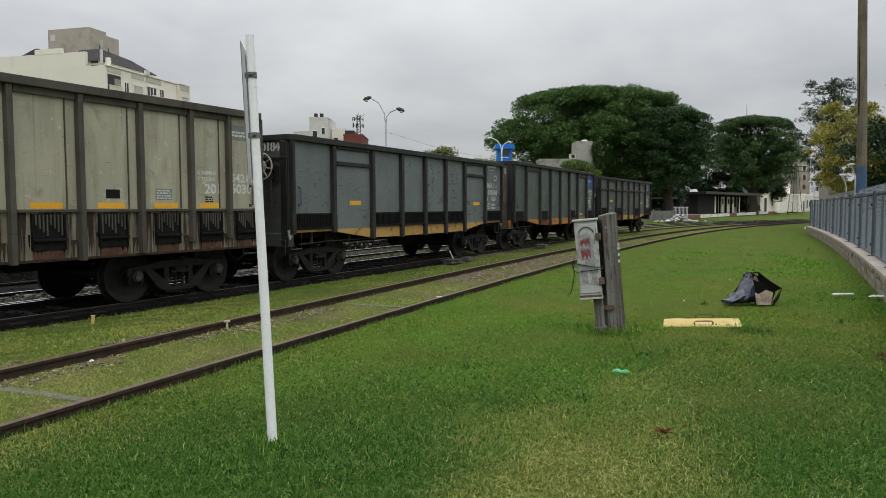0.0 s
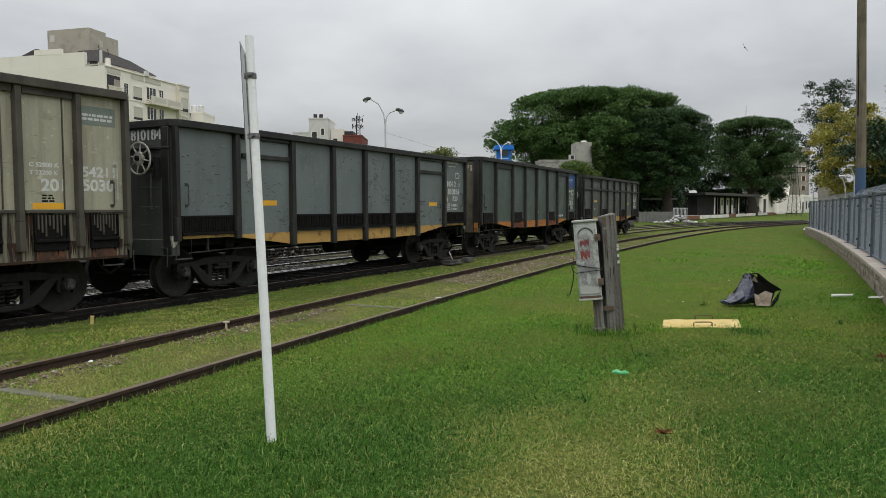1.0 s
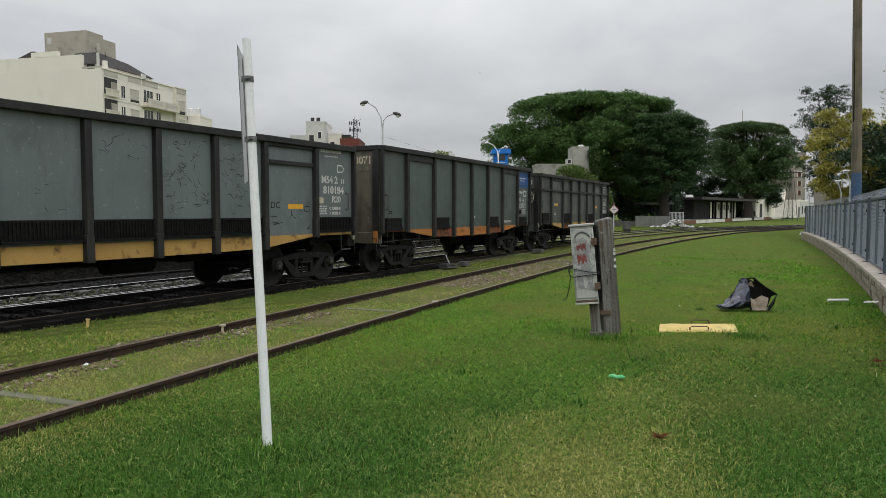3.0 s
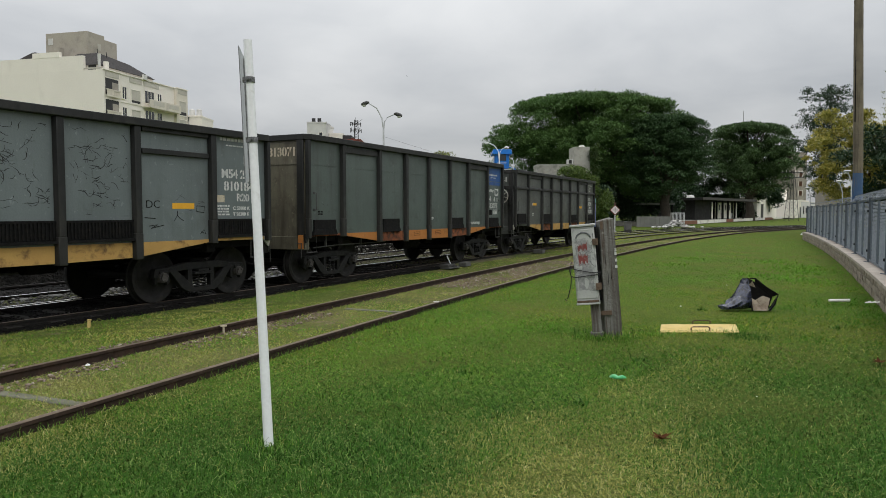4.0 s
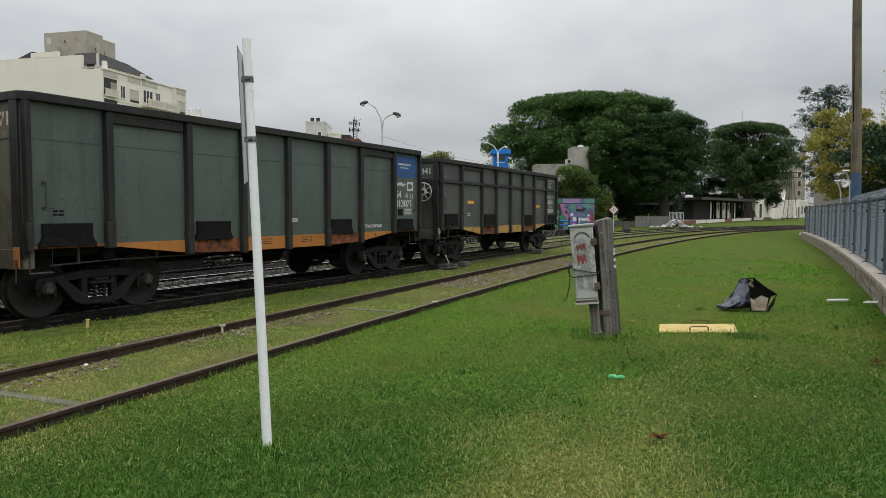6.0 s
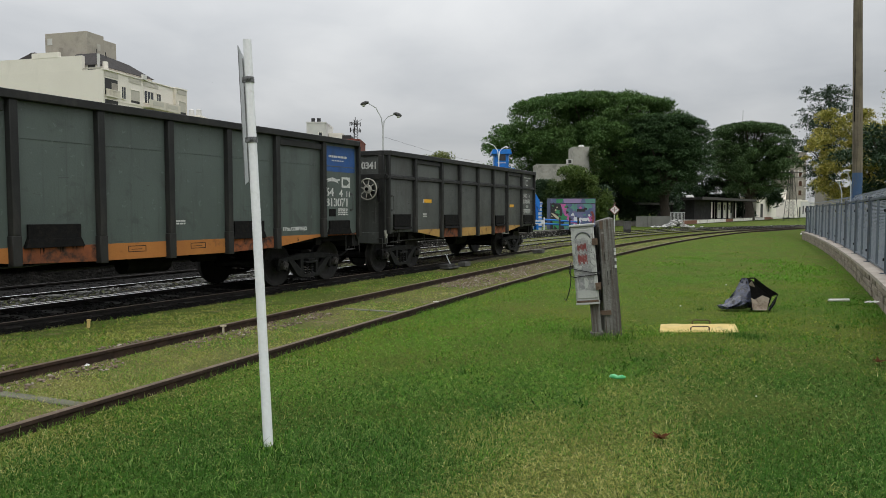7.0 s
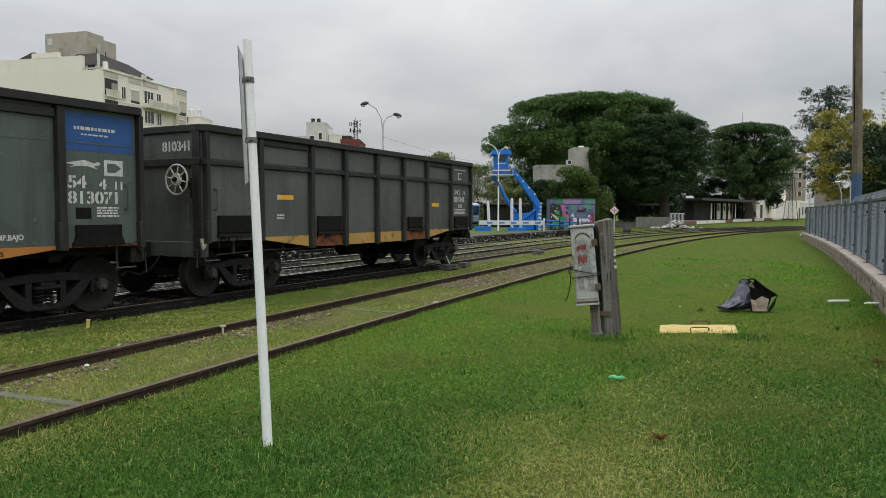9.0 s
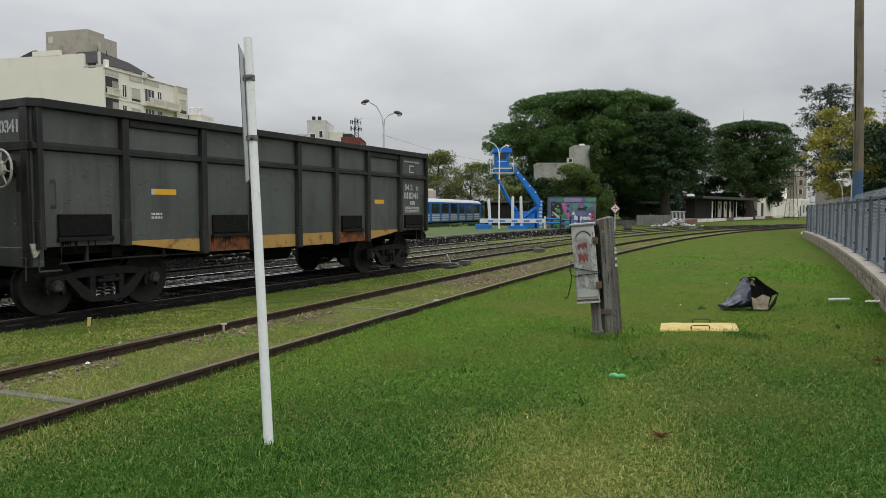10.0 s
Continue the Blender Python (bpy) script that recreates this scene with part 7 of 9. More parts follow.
M["render_cream"] = surf("render_cream", (0.74, 0.69, 0.59), (0.68, 0.63, 0.54), (0.47, 0.43, 0.36), rough=0.9, scale=0.4, fine=6, dirt_at=(0.55, 0.78), dirt_stretch=(1, 1, 0.3), bump=0.1)
M["render_grey"] = surf("render_grey", (0.45, 0.41, 0.35), (0.39, 0.355, 0.30), (0.27, 0.25, 0.22), rough=0.9, scale=0.4, fine=6, bump=0.1)
M["roof_slate"] = surf("roof_slate", (0.062, 0.055, 0.053), (0.045, 0.041, 0.040), rough=0.7, scale=1, fine=10)
M["opening_dark"] = surf("opening_dark", (0.03, 0.03, 0.032), (0.045, 0.043, 0.04), rough=0.5, scale=1, bump=0)
M["shutter"] = surf("shutter", (0.58, 0.55, 0.48), (0.52, 0.49, 0.43), rough=0.8, scale=2, fine=12)
M["brick_red"] = surf("brick_red", (0.20, 0.060, 0.045), (0.16, 0.052, 0.040), (0.11, 0.05, 0.04), rough=0.9, scale=0.8, fine=8)
M["block_grey"] = surf("block_grey", (0.40, 0.39, 0.345), (0.32, 0.315, 0.28), (0.19, 0.19, 0.165), rough=0.95, scale=0.8, fine=5, bump=0.3, depth=0.02)
M["tank_white"] = surf("tank_white", (0.66, 0.65, 0.62), (0.58, 0.57, 0.55), rough=0.6, scale=1)
M["tank_pale"] = surf("tank_pale", (0.56, 0.47, 0.42), (0.50, 0.43, 0.39), rough=0.6, scale=1)
M["pane"] = glass("pane")


def apartment_house():
    """Seven storeys: a blank party wall towards the tracks, a street front with loggias, a mansard and a lift house on the roof."""
    turn = math.degrees(math.atan2(math.cos(0.2575), math.sin(0.2575)))
    w = empty("apartment_building", pose(-44.8, 95, -0.1, 0, 0, turn), "cream-white apartment building with balconies and a roof tower", "apartment building")
    # local x runs along the street front away from the camera, y into the block (to the left)
    H, W = 20.5, 32.0
    part("wall", Solid().box(0, 15.0, 0, W, 0, H), M["render_white"], w)
    part("end_bay", Solid().box(15.0, 17.7, -0.5, 12, 0, H), M["render_cream"], w)
    part("side_parapet", Solid().box(0.0, 0.5, 3.2, W, H, 22.45), M["render_white"], w)
    part("raised_parapet", Solid().box(-0.03, 0.4, 6.9, 11.3, 22.4, 23.1), M["render_white"], w)
    part("chimney", Solid().box(1.4, 2.2, 8.2, 9.1, H, 24.1), M["render_grey"], w)
    so = Solid()
    so.prism([(-11.3, 22.2), (-11.3, 23.4), (-11.8, 23.4), (-15.2, 22.2)], 0.55, 6.0, Matrix.Rotation(radians(-90), 4, "Z"))
    part("roof", so, M["roof_slate"], w)
    # attic storey behind the terrace, with a hipped mansard
    part("attic", Solid().box(0.8, 12.2, 1.6, 9, H, H + 0.9), M["render_white"], w)
    so = Solid()
    b, t, z0, z1 = (0.6, 12.4, 1.3, 7.5), (2.2, 8.4, 2.6, 6.0), H + 0.8, H + 2.7
    so.add([(b[0], b[2], z0), (b[1], b[2], z0), (b[1], b[3], z0), (b[0], b[3], z0), (t[0], t[2], z1), (t[1], t[2], z1 - 0.4), (t[1], t[3], z1 - 0.4), (t[0], t[3], z1)],
           [(0, 1, 5, 4), (1, 2, 6, 5), (2, 3, 7, 6), (3, 0, 4, 7), (4, 5, 6, 7), (3, 2, 1, 0)])
    part("mansard", so, M["roof_slate"], w, "dark slate mansard roof")
    tw = part("roof_tower", Solid().box(3.0, 6.3, 5.0, 11.9, H, 26.5), M["render_grey"], w, "grey-brown roof tower", bevel=0.03)
    part("lower_tower", Solid().box(6.3, 8.8, 5.0, 8.6, H, 26.0), M["render_grey"], tw)
    # white panel painted for the bright sky seen through an opening
    part("opening", Solid().box(2.97, 3.02, 10.7, 11.5, 24.9, 25.8), M["tank_white"], tw)
    part("opening", Solid().box(4.9, 5.6, 4.97, 5.02, 24.3, 25.2), M["shutter"], tw)
    part("chimney", Solid().box(2.6, 3.4, 3.6, 4.6, 23.2, 24.4), M["render_grey"], w)
    part("flue", Solid().cyl((0.7, 1.2, H - 0.2), (0.7, 1.2, H + 2.2), 0.2, n=10), M["tank_white"], w)
    part("tank", Solid().cyl((1.6, 0.9, H), (1.6, 0.9, H + 1.3), 0.4, 0.35, n=12), M["render_white"], w)
    so = Solid()
    so.tube([(1.9, 2.4, 22.8), (1.3, 2.0, 23.5)], 0.05, n=5)
    part("roof_pipe", so, M["opening_dark"], w)
    part("roof_pipe", Solid().tube([(3.6, 2.4, 22.8), (3.0, 2.0, 23.4)], 0.05, n=5), M["opening_dark"], w)
    # thin dark slab in place of a shaded recess
    part("terrace_recess", Solid().box(0.75, 0.85, 1.8, 3.0, H + 0.05, H + 0.8), M["opening_dark"], w)
    part("terrace_rail", Solid().box(0.0, 0.08, 0.1, 3.1, H + 0.1, H + 0.3), M["shutter"], w)

    def opening(x0, x1, z0, z1, m, y=0.0, gap=0.0):
        o = part("window", Solid().box(x0, x1, y - 0.03, y + 0.05, z0, z1), M[m], w)
        fr = Solid()
        for q in ((x0 - 0.1, x0, z0 - 0.08, z1 + 0.1), (x1, x1 + 0.1, z0 - 0.08, z1 + 0.1), (x0 - 0.1, x1 + 0.1, z1, z1 + 0.1), (x0 - 0.12, x1 + 0.12, z0 - 0.12, z0)):
            fr.box(q[0], q[1], y - 0.09, y, q[2], q[3])
        part("frame", fr, M["render_white"], o)
        if gap:
            part("gap", Solid().box(x0, x1, y - 0.04, y, z0, z0 + gap), M["opening_dark"], o)
        return o
    for k in range(6):
        z = 17.1 - 2.8 * k
        # loggia by the corner: dark panel painting in the recess's shade, and a balustrade
        part("loggia", Solid().box(0.3, 2.8, -0.012, 0.3, z + 0.15, z + 2.35), M["opening_dark"], w)
        part("loggia_wall", Solid().box(1.6, 2.75, -0.02, 0.3, z + 0.2, z + 1.9), M["render_grey"], w)
        b = part("balustrade", Solid().box(0.25, 2.85, -0.35, -0.2, z - 0.1, z + 0.1), M["render_cream"], w)
        part("handrail", Solid().box(0.25, 2.85, -0.37, -0.18, z + 0.75, z + 0.9), M["render_cream"], b)
        for j in range(12):
            part("baluster", Solid().cyl((0.38 + j * 0.21, -0.28, z + 0.08), (0.38 + j * 0.21, -0.28, z + 0.78), 0.09, n=6), M["render_cream"], b)
        o = opening(3.5, 4.3, z + 0.1, z + 1.7, "pane")
        part("mullion", Solid().box(3.87, 3.93, -0.06, 0, z + 0.1, z + 1.7), M["render_white"], o)
        opening(5.3, 7.2, z - 0.2, z + 1.6, "shutter", gap=0.35)
        o = opening(8.2, 10.2, z + 0.2, z + 1.9, "pane")
        for x in (8.8, 9.5):
            part("mullion", Solid().box(x, x + 0.10, -0.06, 0, z + 0.2, z + 1.9), M["render_white"], o)
        o = opening(11.0, 11.9, z + 0.2, z + 1.9, "pane")
        part("mullion", Solid().box(11.42, 11.5, -0.06, 0, z + 0.2, z + 1.9), M["render_white"], o)
        opening(15.5, 17.3, z - 0.6, z + 1.5, "shutter", y=-0.5, gap=0.5)
        if k % 2 == 0:
            b = part("balcony", Solid().box(7.8, 15.0, -1.2, 0.1, z - 0.55, z - 0.3), M["render_cream"], w)
            part("balcony_front", Solid().box(7.8, 15.0, -1.2, -1.08, z - 0.3, z + 0.62), M["render_cream"], b)
            for j in range(2):
                part("grille", Solid().box(8.6 + j * 3.4, 11.0 + j * 3.4, -1.22, -1.19, z - 0.15, z + 0.45), M["shutter"], b)
        part("string_course", Solid().box(0.0, 15.0, -0.07, 0.0, z - 0.45, z - 0.33), M["render_white"], w)
    for x0, x1 in ((0.3, 2.9), (5.0, 7.6), (8.0, 11.4), (15.3, 17.5)):
        y = -0.5 if x0 > 15 else 0
        part("frieze_panel", Solid().box(x0, x1, y - 0.05, y, H - 0.85, H - 0.15), M["shutter"], w)
    part("air_conditioner", Solid().box(7.7, 8.5, -0.3, 0, H + 0.0, H + 0.7), M["tank_white"], w)
    part("cornice", Solid().box(-0.12, 15.0, -0.15, 0.1, H - 0.06, H + 0.08), M["render_white"], w)
    part("cornice", Solid().box(14.95, 17.8, -0.62, 0.1, H - 0.06, H + 0.1), M["render_white"], w)


apartment_house()


def plain_house(name, x, y, turn, L, D, H, mat, label, openings=(), roof=None, roof_h=0.3, z=-0.1, category="house"):
    """A block with a flat roof and openings (x0, x1, z0, z1, material) in its front."""
    w = empty(name, pose(x, y, z, 0, 0, turn), label, category)
    part("wall", Solid().box(0, L, 0, D, 0, H), M[mat], w)
    part("roof", Solid().box(-0.05, L + 0.05, -0.05, D + 0.05, H, H + roof_h), M[roof or mat], w)
    for x0, x1, z0, z1, m in openings:
        o = part("window" if z0 > 0.3 else "door", Solid().box(x0, x1, -0.03, 0.06, z0, z1), M[m], w)
        fr = Solid()
        for q in ((x0 - 0.1, x0, z0, z1 + 0.1), (x1, x1 + 0.1, z0, z1 + 0.1), (x0, x1, z1, z1 + 0.1)):
            fr.box(q[0], q[1], -0.07, 0.0, q[2], q[3])
        part("frame", fr, M["render_white"], o)
    return w


# rooftops that show above the train
w = plain_house("apartment_building", -25.6, 135, 0, 3.6, 9, 18.3, "tank_white", "small white tower block with two roof vents", [(0.6, 1.5, 14.5, 16.0, "opening_dark"), (2.3, 2.9, 15.4, 16.6, "pane")], category="apartment building")
for x in (0.9, 2.0):
    part("vent", Solid().cyl((x, 2, 18.5), (x, 2, 19.5), 0.36, n=12), M["opening_dark"], w)
plain_house("apartment_building", -28.8, 136, 0, 3.0, 8, 15.8, "tank_white", "low white block beside a tower", [(0.5, 1.2, 13.0, 14.4, "opening_dark")], category="apartment building")
plain_house("apartment_building", -21.9, 138, 0, 2.6, 9, 16.5, "render_white", "white stair tower with a dark opening", [(0.4, 1.2, 13.4, 15.0, "opening_dark")], category="apartment building")
w = plain_house("brick_building", -19.2, 135, 0, 3.6, 10, 15.1, "brick_red", "dark red brick building with a flat roof", [(1.0, 1.8, 9.5, 11.2, "opening_dark")], category="building")
part("roof_house", Solid().box(0, 1.7, 2, 6, 15.0, 16.3), M["opening_dark"], w)
so = Solid()
so.prism([(1.7, 15.2), (3.55, 15.2), (1.7, 15.8)], 1.9, 2.3)
part("gable", so, M["brick_red"], w)
w = plain_house("water_tank_house", -42.3, 118, 0, 2.6, 6, 17.2, "render_white", "narrow white rooftop with two water tanks", category="building")
for x in (0.55, 1.75):
    part("tank", Solid().cyl((x, 1.5, 17.5), (x, 1.5, 18.6), 0.48, 0.44, n=16), M["tank_white"], w, "pale plastic water tank")
    part("tank_lid", Solid().cyl((x, 1.5, 18.6), (x, 1.5, 18.8), 0.4, 0.15, n=16), M["tank_white"], w)
so = Solid()
so.prism([(-0.6, 15.6), (0.3, 15.6), (0.6, 17.2), (-0.6, 17.2)], -0.6, -0.1)
part("skylight", so, M["opening_dark"], w)


def antenna_mast(x, y, z0, h):
    w = empty("antenna_mast", pose(x, y, z0), "lattice phone mast crowded with panel antennas", "antenna mast")
    so = Solid()
    for a in range(3):
        ca, sa = math.cos(a * 2.1), math.sin(a * 2.1)
        so.tube([(0.5 * ca, 0.5 * sa, 0), (0.4 * ca, 0.4 * sa, h)], 0.06, n=5)
        for k in range(8):
            cb, sb = math.cos((a + 1) * 2.1), math.sin((a + 1) * 2.1)
            so.tube([(0.48 * ca, 0.48 * sa, h * k / 8), (0.48 * cb, 0.48 * sb, h * (k + 1) / 8)], 0.035, n=4)
    so.tube([(0, 0, h - 1), (0, 0, h + 0.5)], 0.05, n=5)
    for a in range(5):
        so.tube([(0.25 * math.cos(a), 0.25 * math.sin(a), h - 0.6), (1.25 * math.cos(a * 1.3), 1.25 * math.sin(a * 1.3), h + 0.1 - 0.25 * a)], 0.03, n=4)
    part("lattice", so, M["opening_dark"], w)
    r = random.Random(5)
    for zz in (h * 0.50, h * 0.80):
        ring = Solid().ring((0, 0, zz), (0, 0, 1), 1.0, 0.04, n=14, k=4)
        part("ring", ring, M["opening_dark"], w)
        for k in range(7):
            a = k * 0.9 + zz
            c = (1.05 * math.cos(a), 1.05 * math.sin(a), zz)
            part("panel_antenna", Solid().box(c[0] - 0.06, c[0] + 0.06, c[1] - 0.05, c[1] + 0.05, zz - r.uniform(0.25, 0.45), zz + r.uniform(0.25, 0.5)), M["opening_dark"], w)


antenna_mast(-16.95, 139.5, 15.35, 4.1)


def street_lamp(x, y, h, k, mat, label, arms, head="axle_cap", turn=0.0):
    w = empty("street_lamp", pose(x, y, -0.1, 0, 0, turn), label, "street lamp", "street lamps")
    part("pole", Solid().tube([(0, 0, 0), (0, 0, h * 0.5), (0, 0, h)], [0.11 * k ** 0.5, 0.085 * k ** 0.5, 0.06 * k ** 0.5], n=10), M[mat], w)
    for dx, dz in arms:
        pts = [(0, 0, h - 0.5), (dx * 0.10, 0, h + dz * 0.25), (dx * 0.45, 0, h + dz * 0.75), (dx, 0, h + dz)]
        a = part("arm", Solid().tube(pts, 0.045 * k ** 0.5, n=7), M[mat], w)
        s = 1 if dx > 0 else -1
        hd = Solid()
        hd.tube([(dx - 0.05 * s, 0, h + dz + 0.05), (dx + 0.14 * s * k, 0, h + dz + 0.03), (dx + 0.44 * s * k, 0, h + dz - 0.08 * k), (dx + 0.60 * s * k, 0, h + dz - 0.14 * k)], [0.07 * k, 0.15 * k, 0.16 * k, 0.07 * k], n=9)
        part("lamp_head", hd, M[head], a, "grey luminaire")
        part("lamp_glass", Solid().lathe([(0.0, 0.0), (0.17, 0.0), (0.13, -0.12), (0.0, -0.16)], n=12, m=pose(dx + 0.36 * s * k, 0, h + dz - 0.15 * k, 90) @ Matrix.Diagonal((k, k, k, 1))), M["tank_white"], a)
    part("pole_box", Solid().box(-0.16, 0.02, -0.12, 0.12, h - 2.2, h - 1.9), M["axle_cap"], w)


street_lamp(-3.98, 48, 7.6, 0.82, "galvanised", "double-armed street lamp rising behind the train", [(-1.0, 1.35), (0.75, 0.6)])
so = Solid()
so.tube([(-3.9, 48, 6.6), (0, 52, 5.7), (3, 55, 5.4)], 0.006, n=4)
tagged(part("overhead_wire", so, M["wire"]), "thin cable sagging from the street lamp", "cable")
street_lamp(3.93, 50, 5.75, 0.36, "pole_white", "white double-armed lamp in front of the blue tower", [(-0.75, 0.75), (0.45, 0.45)], head="pole_white")


def disc_lamp(x, y, h, k=1.0):
    w = empty("park_lamp", pose(x, y, -0.1), "small park lamp with a flat pale disc", "park lamp", "park lamps")
    part("pole", Solid().tube([(0.25, 0, 0), (0.2, 0, h - 0.6), (0.05, 0, h - 0.1)], 0.024, n=7), M["galvanised"], w)
    so = Solid().lathe([(0.0, h + 0.05), (0.16 * k, h + 0.035), (0.27 * k, h), (0.26 * k, h - 0.02), (0.12 * k, h - 0.05), (0.04, h - 0.15), (0.0, h - 0.16)], n=20, m=Matrix.Rotation(radians(90), 4, "X"))
    part("shade", so, M["tank_white"], w, "pale disc shade")


disc_lamp(18.95, 33.5, 3.62, 0.68)
disc_lamp(20.5, 37, 3.30, 0.58)
disc_lamp(27.1, 53, 3.48, 1.0)

# unfinished block house with a tank on its roof, above the creepers
w = plain_house("block_house", 10.05, 76, 0, 5.5, 3.2, 6.35, "block_grey", "bare grey block house with a roof tank room", [], z=0.0, category="house")
part("air_conditioner_grille", Solid().box(3.3, 3.62, -0.12, -0.09, 6.72, 7.08), M["opening_dark"], w)
for _k in range(9):
    for _j in range(13):
        part("block", Solid().box(0.43 * _j - 0.2 * (_k % 2) + 0.21, 0.43 * _j - 0.2 * (_k % 2) + 0.62, -0.02, 0.0, 4.4 + 0.215 * _k, 4.6 + 0.215 * _k), M["block_grey"], w)
part("tank_room", Solid().box(3.85, 5.55, 0.1, 3.0, 6.65, 8.5), M["block_grey"], w, "block-built tank room")
part("air_conditioner", Solid().box(3.15, 3.75, -0.1, 0.5, 6.65, 7.15), M["tank_white"], w)
part("tank", Solid().cyl((4.9, 1.2, 8.5), (4.9, 1.2, 8.75), 0.42, 0.25, n=12), M["tank_white"], w)


# ---------------------------------------------------------------- station end: tower, railcar, mural, platform, sheds
M["tower_blue"] = surf("tower_blue", (0.016, 0.195, 0.66), (0.015, 0.165, 0.57), (0.03, 0.13, 0.36), rough=0.45, scale=1.5, bump=0.1)
M["tower_white"] = surf("tower_white", (0.66, 0.68, 0.70), (0.58, 0.60, 0.62), rough=0.5, scale=2, bump=0.1)
M["car_blue"] = surf("car_blue", (0.016, 0.165, 0.58), (0.015, 0.145, 0.52), (0.03, 0.08, 0.22), rough=0.35, scale=1, bump=0.05)


M["shed_dark"] = surf("shed_dark", (0.018, 0.017, 0.016), (0.012, 0.012, 0.011), (0.03, 0.027, 0.023), rough=0.85, scale=0.6)


def signal_tower():
    """Raised crossing keeper's cabin: a blue cabin on struts with a steep stair."""
    w = empty("crossing_tower", pose(4.25, 52, 0.30), "bright blue raised signal cabin with a steep stair", "signal tower")
    z0 = 3.98
    c = part("cabin", Solid().box(-0.52, 0.50, -0.6, 0.7, z0 + 0.45, z0 + 1.48), M["tower_blue"], w, "blue sheet-metal cabin", bevel=0.02)
    so = Solid()
    so.prism([(-0.74, z0 + 1.44), (0.72, z0 + 1.44), (0.62, z0 + 1.78), (-0.64, z0 + 1.78)], -0.85, 0.9)
    part("roof", so, M["tower_blue"], w, bevel=0.02)
    part("window", Solid().box(-0.25, 0.28, -0.625, -0.59, z0 + 0.98, z0 + 1.45), M["pane"], c)
    part("window", Solid().box(0.49, 0.515, -0.4, 0.4, z0 + 0.98, z0 + 1.45), M["pane"], c)
    part("name_bars", Solid().box(-0.35, 0.30, -0.625, -0.59, z0 + 0.80, z0 + 0.85), M["tower_white"], c)
    part("deck", Solid().box(-0.85, 0.80, -0.9, 0.9, z0 - 0.05, z0 + 0.03), M["tower_white"], w, bevel=0.01)
    for k in range(3):
        part("deck_board", Solid().box(-0.68, 0.64, -0.92, -0.88, z0 + 0.10 + 0.17 * k, z0 + 0.19 + 0.17 * k), M["tower_white"] if k % 2 else M["tower_blue"], w)
    for x in (-0.85, 0.80):
        part("railing_post", Solid().box(x - 0.02, x + 0.02, -0.9, -0.86, z0, z0 + 1.0), M["tower_white"], w)
    # raking struts and columns
    for y in (-0.6, 0.6):
        part("strut", Solid().tube([(-0.55, y, z0), (0.5, y, 2.1), (1.1, y, 1.3)], 0.085, n=6), M["tower_blue"], w)
        part("column", Solid().tube([(2.6, y, 0.0), (2.55, y, 2.3)], 0.09, n=6), M["tower_blue"], w)
        part("strut", Solid().tube([(1.1, y, 0.4), (2.5, y, 1.5)], 0.08, n=6), M["tower_blue"], w)
    st = Solid()
    st.prism([(0.8, z0 + 0.55), (0.9, z0 + 0.05), (2.1, 2.35), (2.75, 1.4), (2.75, 2.05), (2.35, 2.75)], -0.75, -0.65)
    s = part("stair", st, M["tower_blue"], w, "blue stair side plate")
    so = Solid()
    so.prism([(0.8, z0 + 0.55), (0.9, z0 + 0.05), (2.1, 2.35), (2.75, 1.4), (2.75, 2.05), (2.35, 2.75)], 0.05, 0.15)
    part("side_plate", so, M["tower_blue"], s)
    for k in range(9):
        x, z = 0.95 + k * 0.19, z0 + 0.05 - k * 0.235
        part("tread", Solid().box(x, x + 0.26, -0.65, 0.05, z, z + 0.03), M["tower_white"], s)
    for k in range(4):
        part("white_dash", Solid().box(1.08 + 0.42 * k, 1.18 + 0.42 * k, -0.765, -0.75, z0 - 0.05 - 0.46 * k, z0 + 0.06 - 0.46 * k), M["tower_white"], s)
    part("lower_housing", Solid().box(0.9, 2.4, -0.5, 0.6, 0.0, 1.25), M["tower_blue"], w, bevel=0.02)
    part("lower_stair", Solid().box(2.65, 2.9, -0.6, 0.5, 0.0, 2.0), M["tower_white"], w)
    for k in range(7):
        part("rung", Solid().box(2.6, 2.95, -0.65, -0.60, 0.2 + 0.27 * k, 0.28 + 0.27 * k), M["tower_blue"], w)


signal_tower()


def barrier():
    w = empty("barrier", pose(2.6, 50.4, 0.30), "blue and white plank barrier with tall white posts", "barrier")
    for x, lean, h in ((0.75, -0.13, 2.1), (2.32, 0.0, 2.3), (2.95, -0.05, 2.3)):
        part("post", Solid().tube([(x, 0, 0), (x + lean, 0, h - 0.1), (x + lean, 0, h)], [0.11, 0.10, 0.05], n=8), M["tower_white"], w)
    part("plank", Solid().box(0.0, 4.6, -0.14, -0.10, 0.42, 0.72), M["tower_white"], w)
    for k in range(5):
        part("stripe", Solid().box(0.55 + k * 0.85, 0.95 + k * 0.85, -0.146, -0.14, 0.50, 0.60), M["tower_blue"], w)
    part("footing", Solid().box(-0.3, 0.85, -0.3, 0.3, -0.02, 0.30), M["tower_blue"], w, "blue painted concrete block")
    part("footing", Solid().box(2.0, 3.3, -0.3, 0.3, -0.02, 0.22), M["tower_blue"], w, "blue painted concrete block")
    part("fence_rail", Solid().tube([(4.6, 0, 0.75), (7.2, 0.4, 0.55)], 0.06, n=5), M["tower_blue"], w)
    part("fence_rail", Solid().tube([(4.6, 0, 0.45), (7.2, 0.4, 0.3)], 0.06, n=5), M["tower_blue"], w)
    for x in (4.6, 5.7, 6.4, 7.0):
        part("fence_post", Solid().box(x - 0.05, x + 0.05, -0.05, 0.05, 0, 0.9), M["opening_dark"] if x > 5 else M["tower_white"], w)


barrier()


